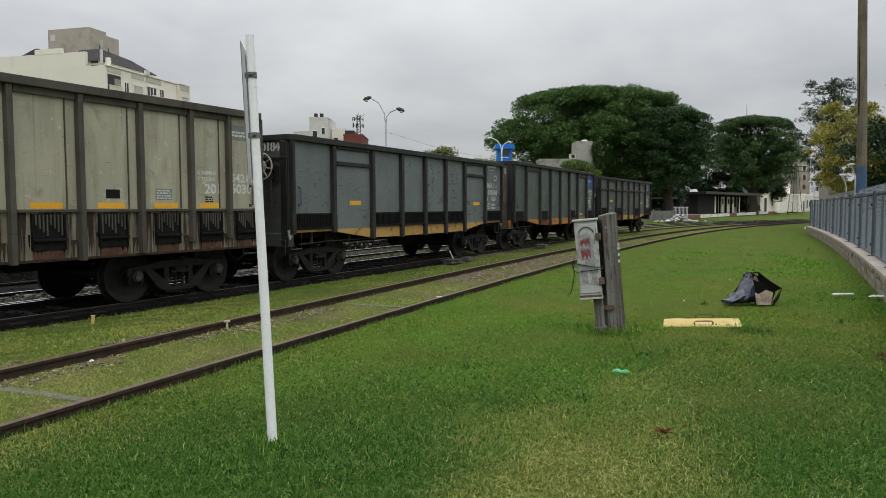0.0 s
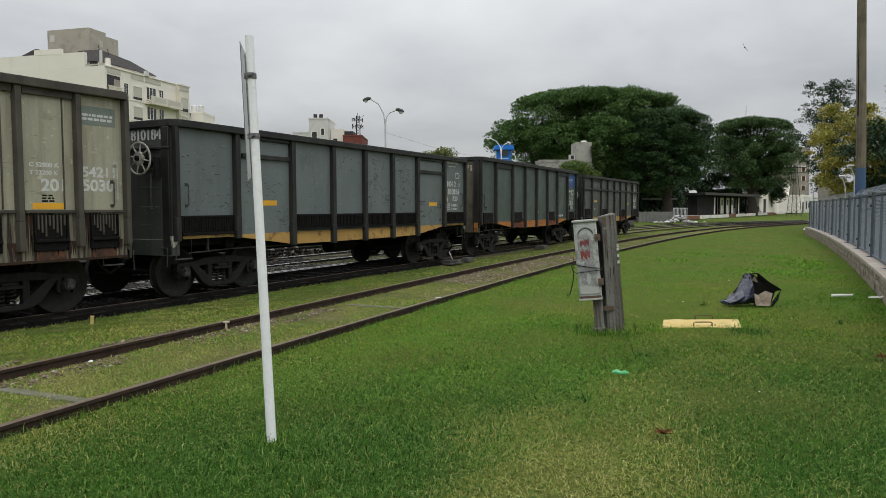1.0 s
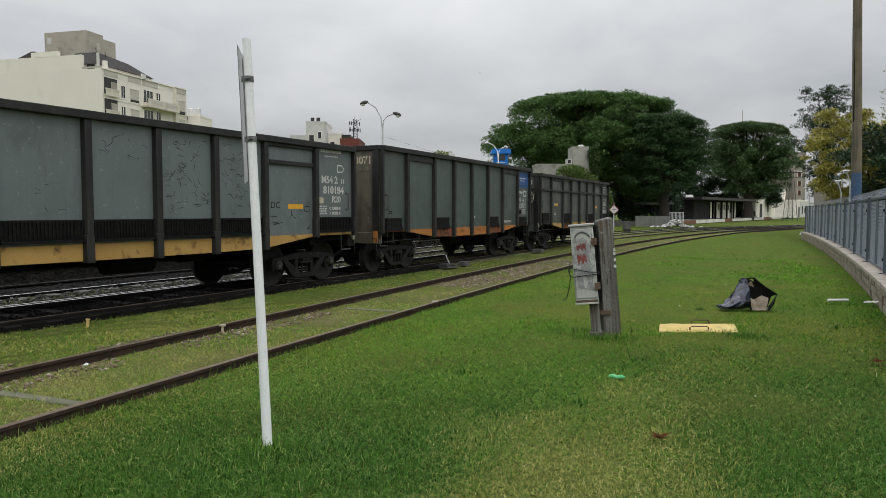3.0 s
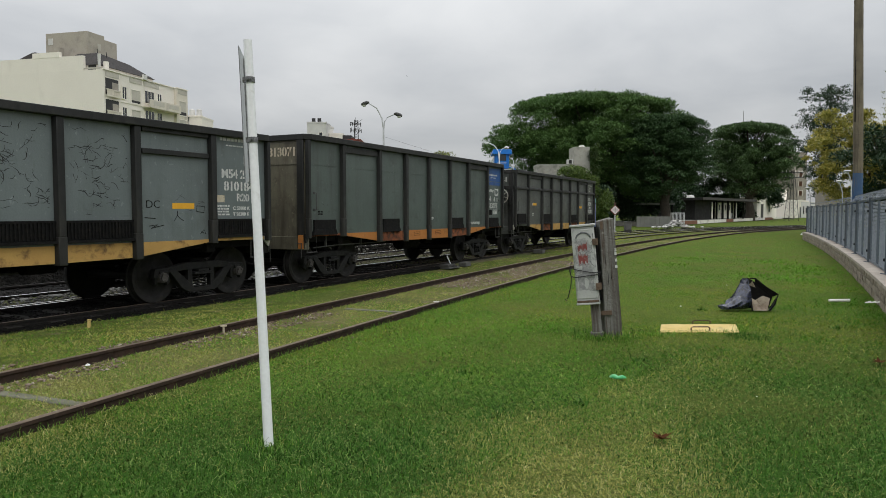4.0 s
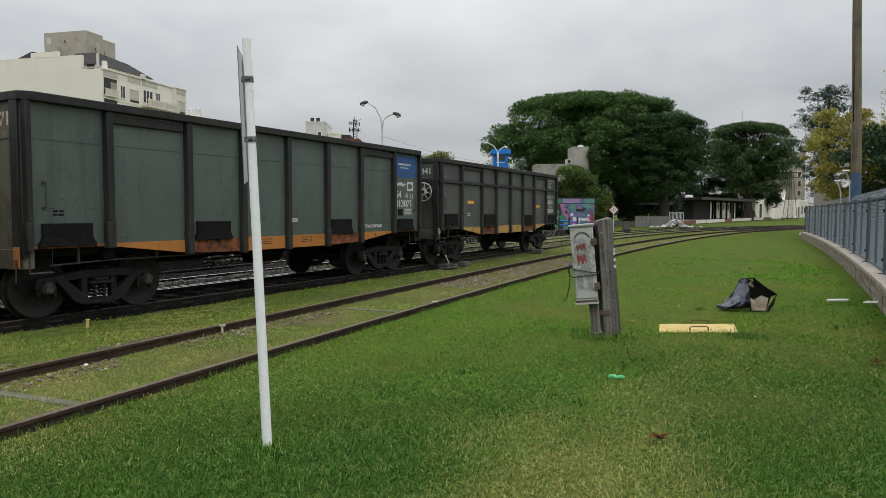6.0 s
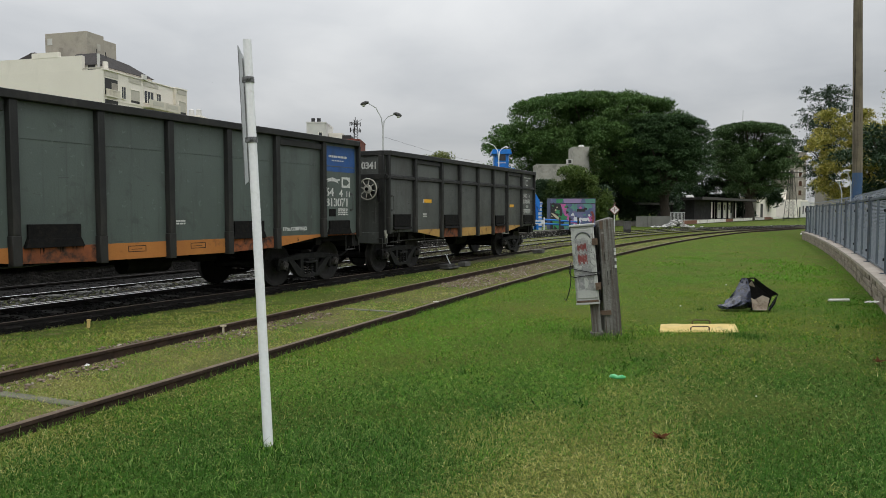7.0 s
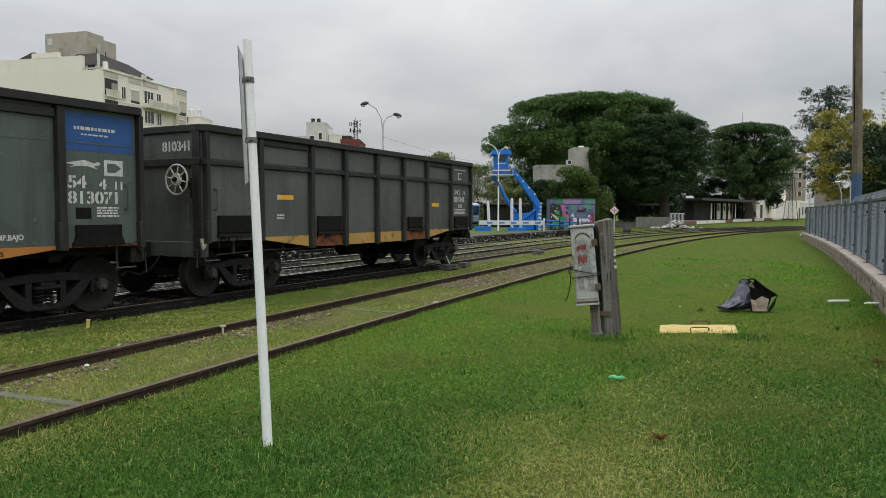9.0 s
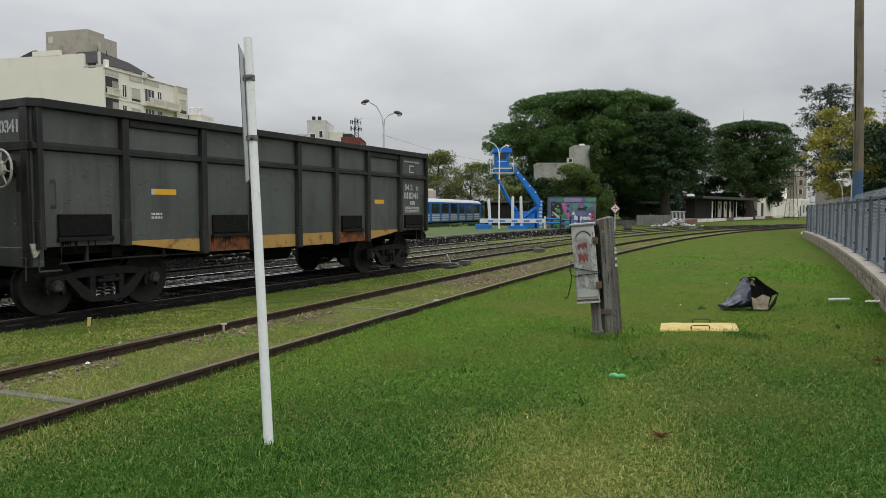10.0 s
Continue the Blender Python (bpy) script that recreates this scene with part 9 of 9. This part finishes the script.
def lawn():
    r = np.random.default_rng(77)

    def spread(n, y0, y1, power):
        y = y0 + (y1 - y0) * r.random(n) ** power
        x = (r.random(n) * 1.36 - 0.68) * y + r.normal(size=n) * 0.1
        return x, y
    # worn and dry places, and lush ones, in the lawn: centre, size, how dry
    zones = ((0.85, 4.3, 1.0, 0.70), (1.6, 5.7, 0.9, 0.35), (3.7, 11.6, 1.5, 0.60), (-1.2, 7.4, 0.7, 0.15), (2.9, 7.2, 1.0, 0.10), (3.4, 14.0, 2.5, 0.30), (-1.2, 4.4, 1.2, -0.40), (-0.3, 6.2, 1.0, -0.35), (0.8, 8.6, 1.6, -0.45), (0.9, 11.5, 1.6, -0.30), (3.2, 4.7, 0.9, -0.45), (4.6, 6.4, 1.2, -0.35), (7.5, 17, 3.5, -0.20))

    def dryness(x, y):
        d = 0.16 + 0.45 * (patchy(x, y, 1.4, 5) - 0.5) + 0.35 * (patchy(x, y, 4.0, 6) - 0.5)
        for cx, cy, s, a in zones:
            d = d + a * np.exp(-((x - cx) ** 2 + (y - cy) ** 2) / (2 * s * s))
        return np.clip(d, 0.03, 0.92)

    def lush_shade(x, y):
        d = 0.08 + 0 * x
        # lush patches, plus shade and lens falloff painted as darker grass at the right
        for cx, cy, s, a in ((-1.8, 4.2, 1.3, 1.5), (-0.3, 4.6, 0.6, 0.25), (3.4, 4.6, 0.9, 1.4), (4.3, 5.8, 1.2, 1.3), (5.0, 7.0, 1.2, 1.4), (5.2, 7.6, 1.4, 1.5), (5.6, 9.2, 1.5, 1.4), (3.2, 8.2, 1.0, 0.6), (0.0, 6.4, 0.9, 0.5), (6.9, 10.8, 1.6, 1.3), (8.0, 13.5, 1.4, 0.7), (0.6, 8.3, 0.6, 0.2)):
            d = d + a * np.exp(-((x - cx) ** 2 + (y - cy) ** 2) / (2 * s * s))
        # dark band along the foot of the wall: shade put into the blade colour
        d = d + 0.75 * np.clip(x - (8.02 + 0.505 * (y - 13)) + 2.6, 0, 1) * np.clip((13 - y) / 4, 0, 1)
        return np.clip(d + 0.25 * (patchy(x, y, 2.5, 19) - 0.5), 0, 0.95)

    # fine dense sward close by, coarser further off
    for k, (n, y0, y1, power, ln, wd) in enumerate(((300000, 3.0, 6.5, 0.95, 0.038, 0.0046), (350000, 5.0, 10.5, 1.0, 0.038, 0.0068), (340000, 7.0, 22.0, 1.05, 0.042, 0.0125), (150000, 15, 60, 1.2, 0.055, 0.022))):
        x, y = spread(n, y0, y1, power)
        o = side_of(LAWN, x, y)
        fence_x = 8.02 + 0.505 * (y - 13) - 0.0014 * (y - 13) ** 2
        main = side_of(MAIN, x, y)
        on_slab = (abs(x - 3.84 - 0.33 * (y - 10.60)) < 0.56) & (abs(y - 10.62) < 0.36)
        ok = (x < fence_x - 0.02) & ~on_slab
        # one size of blade thins out where the next comes in
        fade = (np.clip((6.5 - y) / 1.5, 0, 1), np.clip((y - 5.0) / 1.5, 0, 1) * np.clip((10.5 - y) / 3.5, 0, 1), np.clip((y - 7.0) / 3.0, 0, 1) * np.clip((22 - y) / 6.0, 0, 1), np.clip((y - 15) / 6.0, 0, 1))[k]
        ok &= r.random(n) < fade
        d = np.clip(dryness(x, y) + 0.35 * np.exp(-np.clip(o - 0.9, 0, 9) / 0.5), 0.03, 0.92)
        tall = (1.25 - 0.55 * d) * (0.8 + 0.45 * patchy(x, y, 2.2, 9))
        is_dry = r.random(n) < d
        green_mat, dry_mat, lush_mat, pale_mat = (M["turf"], M["turf_dry"], M["turf_lush"], M["turf_pale"]) if k > 1 else (M["blade"], M["blade_dry"], M["blade_lush"], M["blade_dry"])
        zb = GROUND_Z - 0.004 + bank(o)
        wet = ok & (o > 0.93) & ~is_dry
        deep = wet & (r.random(n) < lush_shade(x, y))
        wet &= ~deep
        blades("grass", x[deep], y[deep], (ln * 1.1 * tall)[deep], wd * 1.5, lush_mat, "deep green longer grass, in part shade painted into the lawn", 335 + k, lean=1.5, simple=k > 0, z=zb[deep])
        blades("grass", x[wet], y[wet], (ln * tall)[wet], wd, green_mat, "mown lawn grass, green with paler tips", 300 + k, lean=1.5, simple=k > 0, z=zb[wet])
        strawy = ok & (o > 0.93) & is_dry
        blades("grass", x[strawy], y[strawy], (ln * 1.15 * tall)[strawy], wd, dry_mat, "yellowish dry grass in worn parts of the lawn", 305 + k, lean=1.5, simple=k > 0, z=zb[strawy])
        dry = ok & (o < -0.93) & (main > 0.22)
        dry &= r.random(n) < np.clip(patchy(x, y, 1.3, 14) * 1.6, 0.3, 1.0)
        lush = r.random(n) < 0.04 + 0.55 * patchy(x, y, 1.9, 16)
        blades("grass", x[dry & lush], y[dry & lush], (ln * 1.3 * tall)[dry & lush], wd, green_mat, "patchy green grass between the tracks", 310 + k, lean=1.1, simple=k > 0, z=zb[dry & lush] + 0.012)
        blades("grass", x[dry & ~lush], y[dry & ~lush], (ln * 1.2 * tall)[dry & ~lush], wd, pale_mat, "patchy yellowish grass between the tracks", 315 + k, lean=1.2, simple=k > 0, z=zb[dry & ~lush] + 0.012)
        mid = ok & (abs(o) < 0.82) & (r.random(n) < np.clip(patchy(x, y, 2.2, 15) * 2.4 - 0.15, 0.25, 1.0))
        s_at = np.interp(y, LAWN[1], S_GRID)
        mid &= ~((o < 0.4) & (r.random(n) < 0.75 * np.clip((s_at - 7.5) / 3, 0, 1) * np.clip((19 - s_at) / 3, 0, 1)))
        green = mid & (r.random(n) < 0.15 + 0.40 * patchy(x, y, 2.6, 18))
        blades("grass", x[green], y[green], (ln * 1.25 * tall)[green], wd, green_mat, "thin green grass between the rusty rails", 325 + k, lean=1.3, z=-0.114, simple=k > 0)
        mid &= ~green
        blades("grass", x[mid], y[mid], (ln * 1.15 * tall)[mid], wd, pale_mat, "thin dry grass between the rusty rails", 320 + k, lean=1.4, z=-0.114, simple=k > 0)
    # the lawn goes on round the camera
    n = 36000
    x, y = r.uniform(-4, 6, n), r.uniform(-3.5, 3.6, n)
    ok = (side_of(LAWN, x, y) > 0.95) & ~(abs(x) < 0.66 * (y - 3.0))
    blades("grass", x[ok], y[ok], np.full(ok.sum(), 0.05), 0.008, M["blade"], "mown lawn grass, green with paler tips", 340, lean=1.5, simple=True)
    # longer fringes where the mower does not reach
    def fringe(cx, cy, n, rad, ln, seed, mat="blade"):
        q = np.random.default_rng(seed)
        x, y = cx + q.normal(size=n) * rad, cy + q.normal(size=n) * rad
        return blades("grass_tuft", x, y, np.full(n, ln), 0.006, M[mat], "longer unmown grass tuft", seed, lean=0.6)
    for cx, cy, n, rad, ln, s in ((-1.27, 5.18, 260, 0.10, 0.08, 400), (2.36, 9.80, 800, 0.15, 0.10, 401), (2.05, 9.82, 500, 0.12, 0.09, 402), (3.75, 10.12, 500, 0.24, 0.045, 404), (3.02, 10.05, 300, 0.12, 0.08, 405), 
                                  (5.3, 12.3, 300, 0.25, 0.07, 411),
                                  (9.0, 17.5, 500, 0.5, 0.09, 412), (10.4, 20.5, 600, 0.7, 0.09, 413), (7.2, 12.0, 350, 0.3, 0.08, 415)):
        fringe(cx, cy, n, rad, ln, s)
    fringe(2.2, 9.80, 420, 0.22, 0.13, 431, "blade_lush")
    fringe(2.3, 9.76, 60, 0.18, 0.17, 432, "blade_dry")
    fringe(4.25, 9.86, 700, 0.15, 0.075, 433, "blade_lush")
    for k in range(9):
        fringe(3.16 + 0.14 * k, 10.23 + 0.02 * math.sin(5 * k), 90, 0.055, 0.05, 440 + k, "blade" if k % 3 else "blade_dry")
    for k in range(4):
        fringe(4.40 + 0.05 * k, 10.34 + 0.15 * k, 110, 0.06, 0.06, 452 + k)
    fringe(-1.20, 5.12, 240, 0.12, 0.085, 434, "blade_lush")
    # clumps of longer and of paler grass all over the lawn
    q = np.random.default_rng(560)
    for mat, ln, lean, label, num in (("blade_lush", 0.055, 1.3, "darker clumps of longer grass in the lawn", 170), ("blade_dry", 0.05, 1.55, "pale strawy clumps in the lawn", 150), ("blade", 0.05, 1.4, "fresh green clumps of grass in the lawn", 120)):
        y = 3.6 + 9.5 * q.random(num) ** 1.2
        x = q.uniform(-0.62, 0.62, num) * y
        keep = (side_of(LAWN, x, y) > 1.15) & (x < 8.02 + 0.505 * (y - 13) - 0.3) & ((abs(x - 3.8) > 0.8) | (abs(y - 10.6) > 0.6))
        if mat == "blade_dry":
            keep &= lush_shade(x, y) < 0.35
        x, y = x[keep], y[keep]
        per = 70
        sx, sy = q.uniform(0.04, 0.16, len(x)), q.uniform(0.04, 0.14, len(x))
        bx = (x[:, None] + q.normal(size=(len(x), per)) * sx[:, None]).ravel()
        by = (y[:, None] + q.normal(size=(len(x), per)) * sy[:, None]).ravel()
        blades("grass_clump", bx, by, np.full(len(bx), ln), 0.0035, M[mat], label, 561 + num, lean=lean)
    q = np.random.default_rng(500)
    for off, n, ln, s in ((GAUGE / 2 + 0.13, 9000, 0.085, 501), (GAUGE / 2 - 0.13, 2200, 0.06, 502), (-GAUGE / 2 - 0.15, 4500, 0.07, 503), (-GAUGE / 2 + 0.13, 1800, 0.055, 504)):
        p = along(LAWN, n, -6, 22, off - 0.10, off + 0.10, 0, s)
        p = p[np.random.default_rng(s + 90).random(n) < np.clip(patchy(p[:, 0], p[:, 1], 3.0, s) * 2.4 - 0.6, 0.05, 1)]
        n = len(p)
        blades("grass_fringe", p[:, 0], p[:, 1], np.full(n, ln), 0.0035, M["blade_dry"] if off < 0.7 else M["blade"], "unmown grass along the rusty rail", s, lean=1.0, z=GROUND_Z + bank(side_of(LAWN, p[:, 0], p[:, 1])) if abs(off) > 0.9 else -0.114)
    p = along(MAIN, 9000, -5, 30, 0.16, 0.50, 0, 510)
    p = p[np.random.default_rng(91).random(9000) < np.clip(patchy(p[:, 0], p[:, 1], 3.0, 511) * 2 - 0.5, 0.05, 1)]
    blades("grass_fringe", p[:, 0], p[:, 1], np.full(len(p), 0.055), 0.005, M["blade_dry"], "ragged grass edge beside the running line", 510, lean=1.1)
    # stray long stalks and dead straw lying in the lawn
    n = 9000
    x, y = spread(n, 3.2, 14, 1.0)
    ok = (side_of(LAWN, x, y) > 1.0) & (lush_shade(x, y) < 0.35)
    blades("straw", x[ok], y[ok], np.full(ok.sum(), 0.06), 0.0028, M["blade_dry"], "pale dead straw scattered in the lawn", 520, lean=1.5)
    for cx, cy, s in ((1.24, 6.39, 421), (0.2, 7.6, 422), (2.3, 8.3, 423), (5.9, 10.6, 424), (4.6, 12.6, 425), (5.6, 13.8, 426)):
        q = np.random.default_rng(s)
        blades("weed", cx + q.normal(size=46) * 0.05, cy + q.normal(size=46) * 0.05, np.full(46, 0.08), 0.014, M["blade_lush"], "flat broad-leaved weed in the lawn", s, lean=1.3)
    # rough grass creeping into the far track beds
    for o0, o1, num, sd in ((-2.2, 0.0, 5000, 540), (-5.6, -2.3, 7000, 541)):
        p = along(MAIN, num, 14, 46, o0, o1, 0, sd)
        p = p[np.random.default_rng(sd + 9).random(num) < np.clip(patchy(p[:, 0], p[:, 1], 1.5, sd) * 2.6 - 0.9, 0.05, 1)]
        blades("grass_fringe", p[:, 0], p[:, 1], np.full(len(p), 0.06), 0.016, M["turf_dry"], "rough dry grass between the rails", sd, lean=1.2, z=-0.085, simple=True)
    for k, off in enumerate((0.0, -GAUGE, -3.2, -3.2 - GAUGE)):
        p = along(MAIN, 2600, 26, 62, off + 0.06, off + 0.30, 0, 550 + k)
        blades("grass_fringe", p[:, 0], p[:, 1], np.full(len(p), 0.11), 0.03, M["turf_dry"], "rough grass growing against the far rails", 550 + k, lean=0.8, z=-0.10, simple=True)
    # broad-leaved weeds
    n = 2600
    c = [(9.2, 17.8), (10.3, 20.6), (11.4, 22.5), (11.6, 24.7), (10.8, 21.6), (7.4, 23.4), (9.2, 26.8), (8.6, 19.4)]
    q = np.random.default_rng(530)
    i = q.integers(0, len(c), n)
    x, y = np.array(c)[i, 0] + q.normal(size=n) * 0.45, np.array(c)[i, 1] + q.normal(size=n) * 0.6
    blades("weeds", x, y, np.full(n, 0.08), 0.03, M["turf"], "broad-leaved weeds near the wall", 530, lean=1.1)


lawn()


# ---------------------------------------------------------------- what moves
# metres that the train has gone towards the camera
def gone(t):
    """The train rolls at about three metres a second and gathers a little speed."""
    return 2.9665 * t + 0.00596 * t * t


def wagon_pose(s, half):
    a, b = on(MAIN, s - half, -GAUGE / 2), on(MAIN, s + half, -GAUGE / 2)
    d = b - a
    return Matrix.Translation((a + b) / 2) @ Matrix.Rotation(math.atan2(d.y, d.x), 4, "Z")


# two birds that cross the sky: seconds and place
FLIGHTS = [[(0, 15.28, 22.0, 8.84), (0.3, 18.44, 30.0, 10.16), (0.5, 20.01, 35.0, 10.82), (0.7, 22.15, 43.0, 12.07), (0.9, 23.52, 53.0, 13.59), (1.1, 24.67, 63.0, 15.08), (1.3, 26.72, 77.0, 17.04),
            (1.6, 26.61, 97.0, 20.23), (2.0, 23.69, 120.0, 24.92), (2.5, 17.09, 150.0, 30.67), (4, -11.06, 220.0, 42.98), (10, -258.94, 520.0, 91.96)],
           [(0, -32.48, 25.0, 14.5), (4.5, -20.34, 28.0, 11.91), (5.2, -19.36, 31.0, 11.14), (5.4, -20.62, 35.0, 11.56), (5.5, -22.32, 39.0, 12.22), (5.6, -26.28, 47.0, 14.0), (5.7, -31.31, 57.0, 16.12),
            (6.1, -56.55, 110.0, 26.83), (6.6, -62.93, 125.0, 29.46), (10, -65.51, 130.0, 29.72)]]


def bird(size):
    w = empty("bird", Matrix(), "small dark bird with spread wings in flight", "bird", "birds in flight")
    so = Solid()
    so.tube([(-0.16, 0, 0), (-0.10, 0, 0.005), (0.0, 0, 0), (0.09, 0, 0.01), (0.14, 0, 0.02), (0.17, 0, 0.015)], [0.010, 0.021, 0.030, 0.025, 0.018, 0.004], n=8)
    part("body", so, M["chip_dark"], w, at=Matrix.Scale(size, 4))
    part("tail", Solid().add([(-0.14, 0.012, 0), (-0.14, -0.012, 0), (-0.215, -0.026, 0), (-0.215, 0.026, 0)], [(0, 1, 2, 3)]), M["chip_dark"], w, smooth=0, at=Matrix.Scale(size, 4))
    wings = []
    for s in (-1, 1):
        so = Solid().add([(x * size, s * y * size, 0) for x, y in ((0.045, 0), (0.070, 0.13), (-0.005, 0.34), (-0.025, 0.19), (-0.040, 0))], [(0, 1, 2, 3, 4)])
        wings.append((part("wing", so, M["chip_dark"], w, smooth=0, at=pose(0, s * 0.03, 0.02)), s))
    return w, wings


BIRDS = [(bird(k), rows) for k, rows in zip((1.2, 1.15), FLIGHTS)]


def motions():
    for ((w, wings), rows), (yaw, roll) in zip(BIRDS, ((0.0, 0.95), (1.2, 0.55))):
        out = []
        for i, (t, x, y, z) in enumerate(rows):
            a, b = rows[max(0, i - 1)], rows[min(len(rows) - 1, i + 1)]
            d = Vector(b[1:]) - Vector(a[1:])
            out.append((t, Matrix.Translation((x, y, z)) @ Matrix.Rotation(math.atan2(d.y, d.x) + yaw, 4, "Z") @ Matrix.Rotation(-0.15, 4, "Y") @ Matrix.Rotation(roll, 4, "X")))
        walk(w, out)
        for wing, s in wings:
            walk(wing, [(k * 0.1, pose(0, s * 0.03, 0.02, s * (8 + 26 * math.sin(k * 2.2)), 0, 0)) for k in range(101)])
    for w, L, s in TRAIN:
        walk(w, [(k * 0.25, wagon_pose(s - gone(k * 0.25), L / 2 - 1.72)) for k in range(41)])
    for w, x in WHEELS:
        walk(w, [(k * 0.1, pose(x, 0, 0, 0, -math.degrees(gone(k * 0.1) / WHEEL_R), 0)) for k in range(101)])


motions()
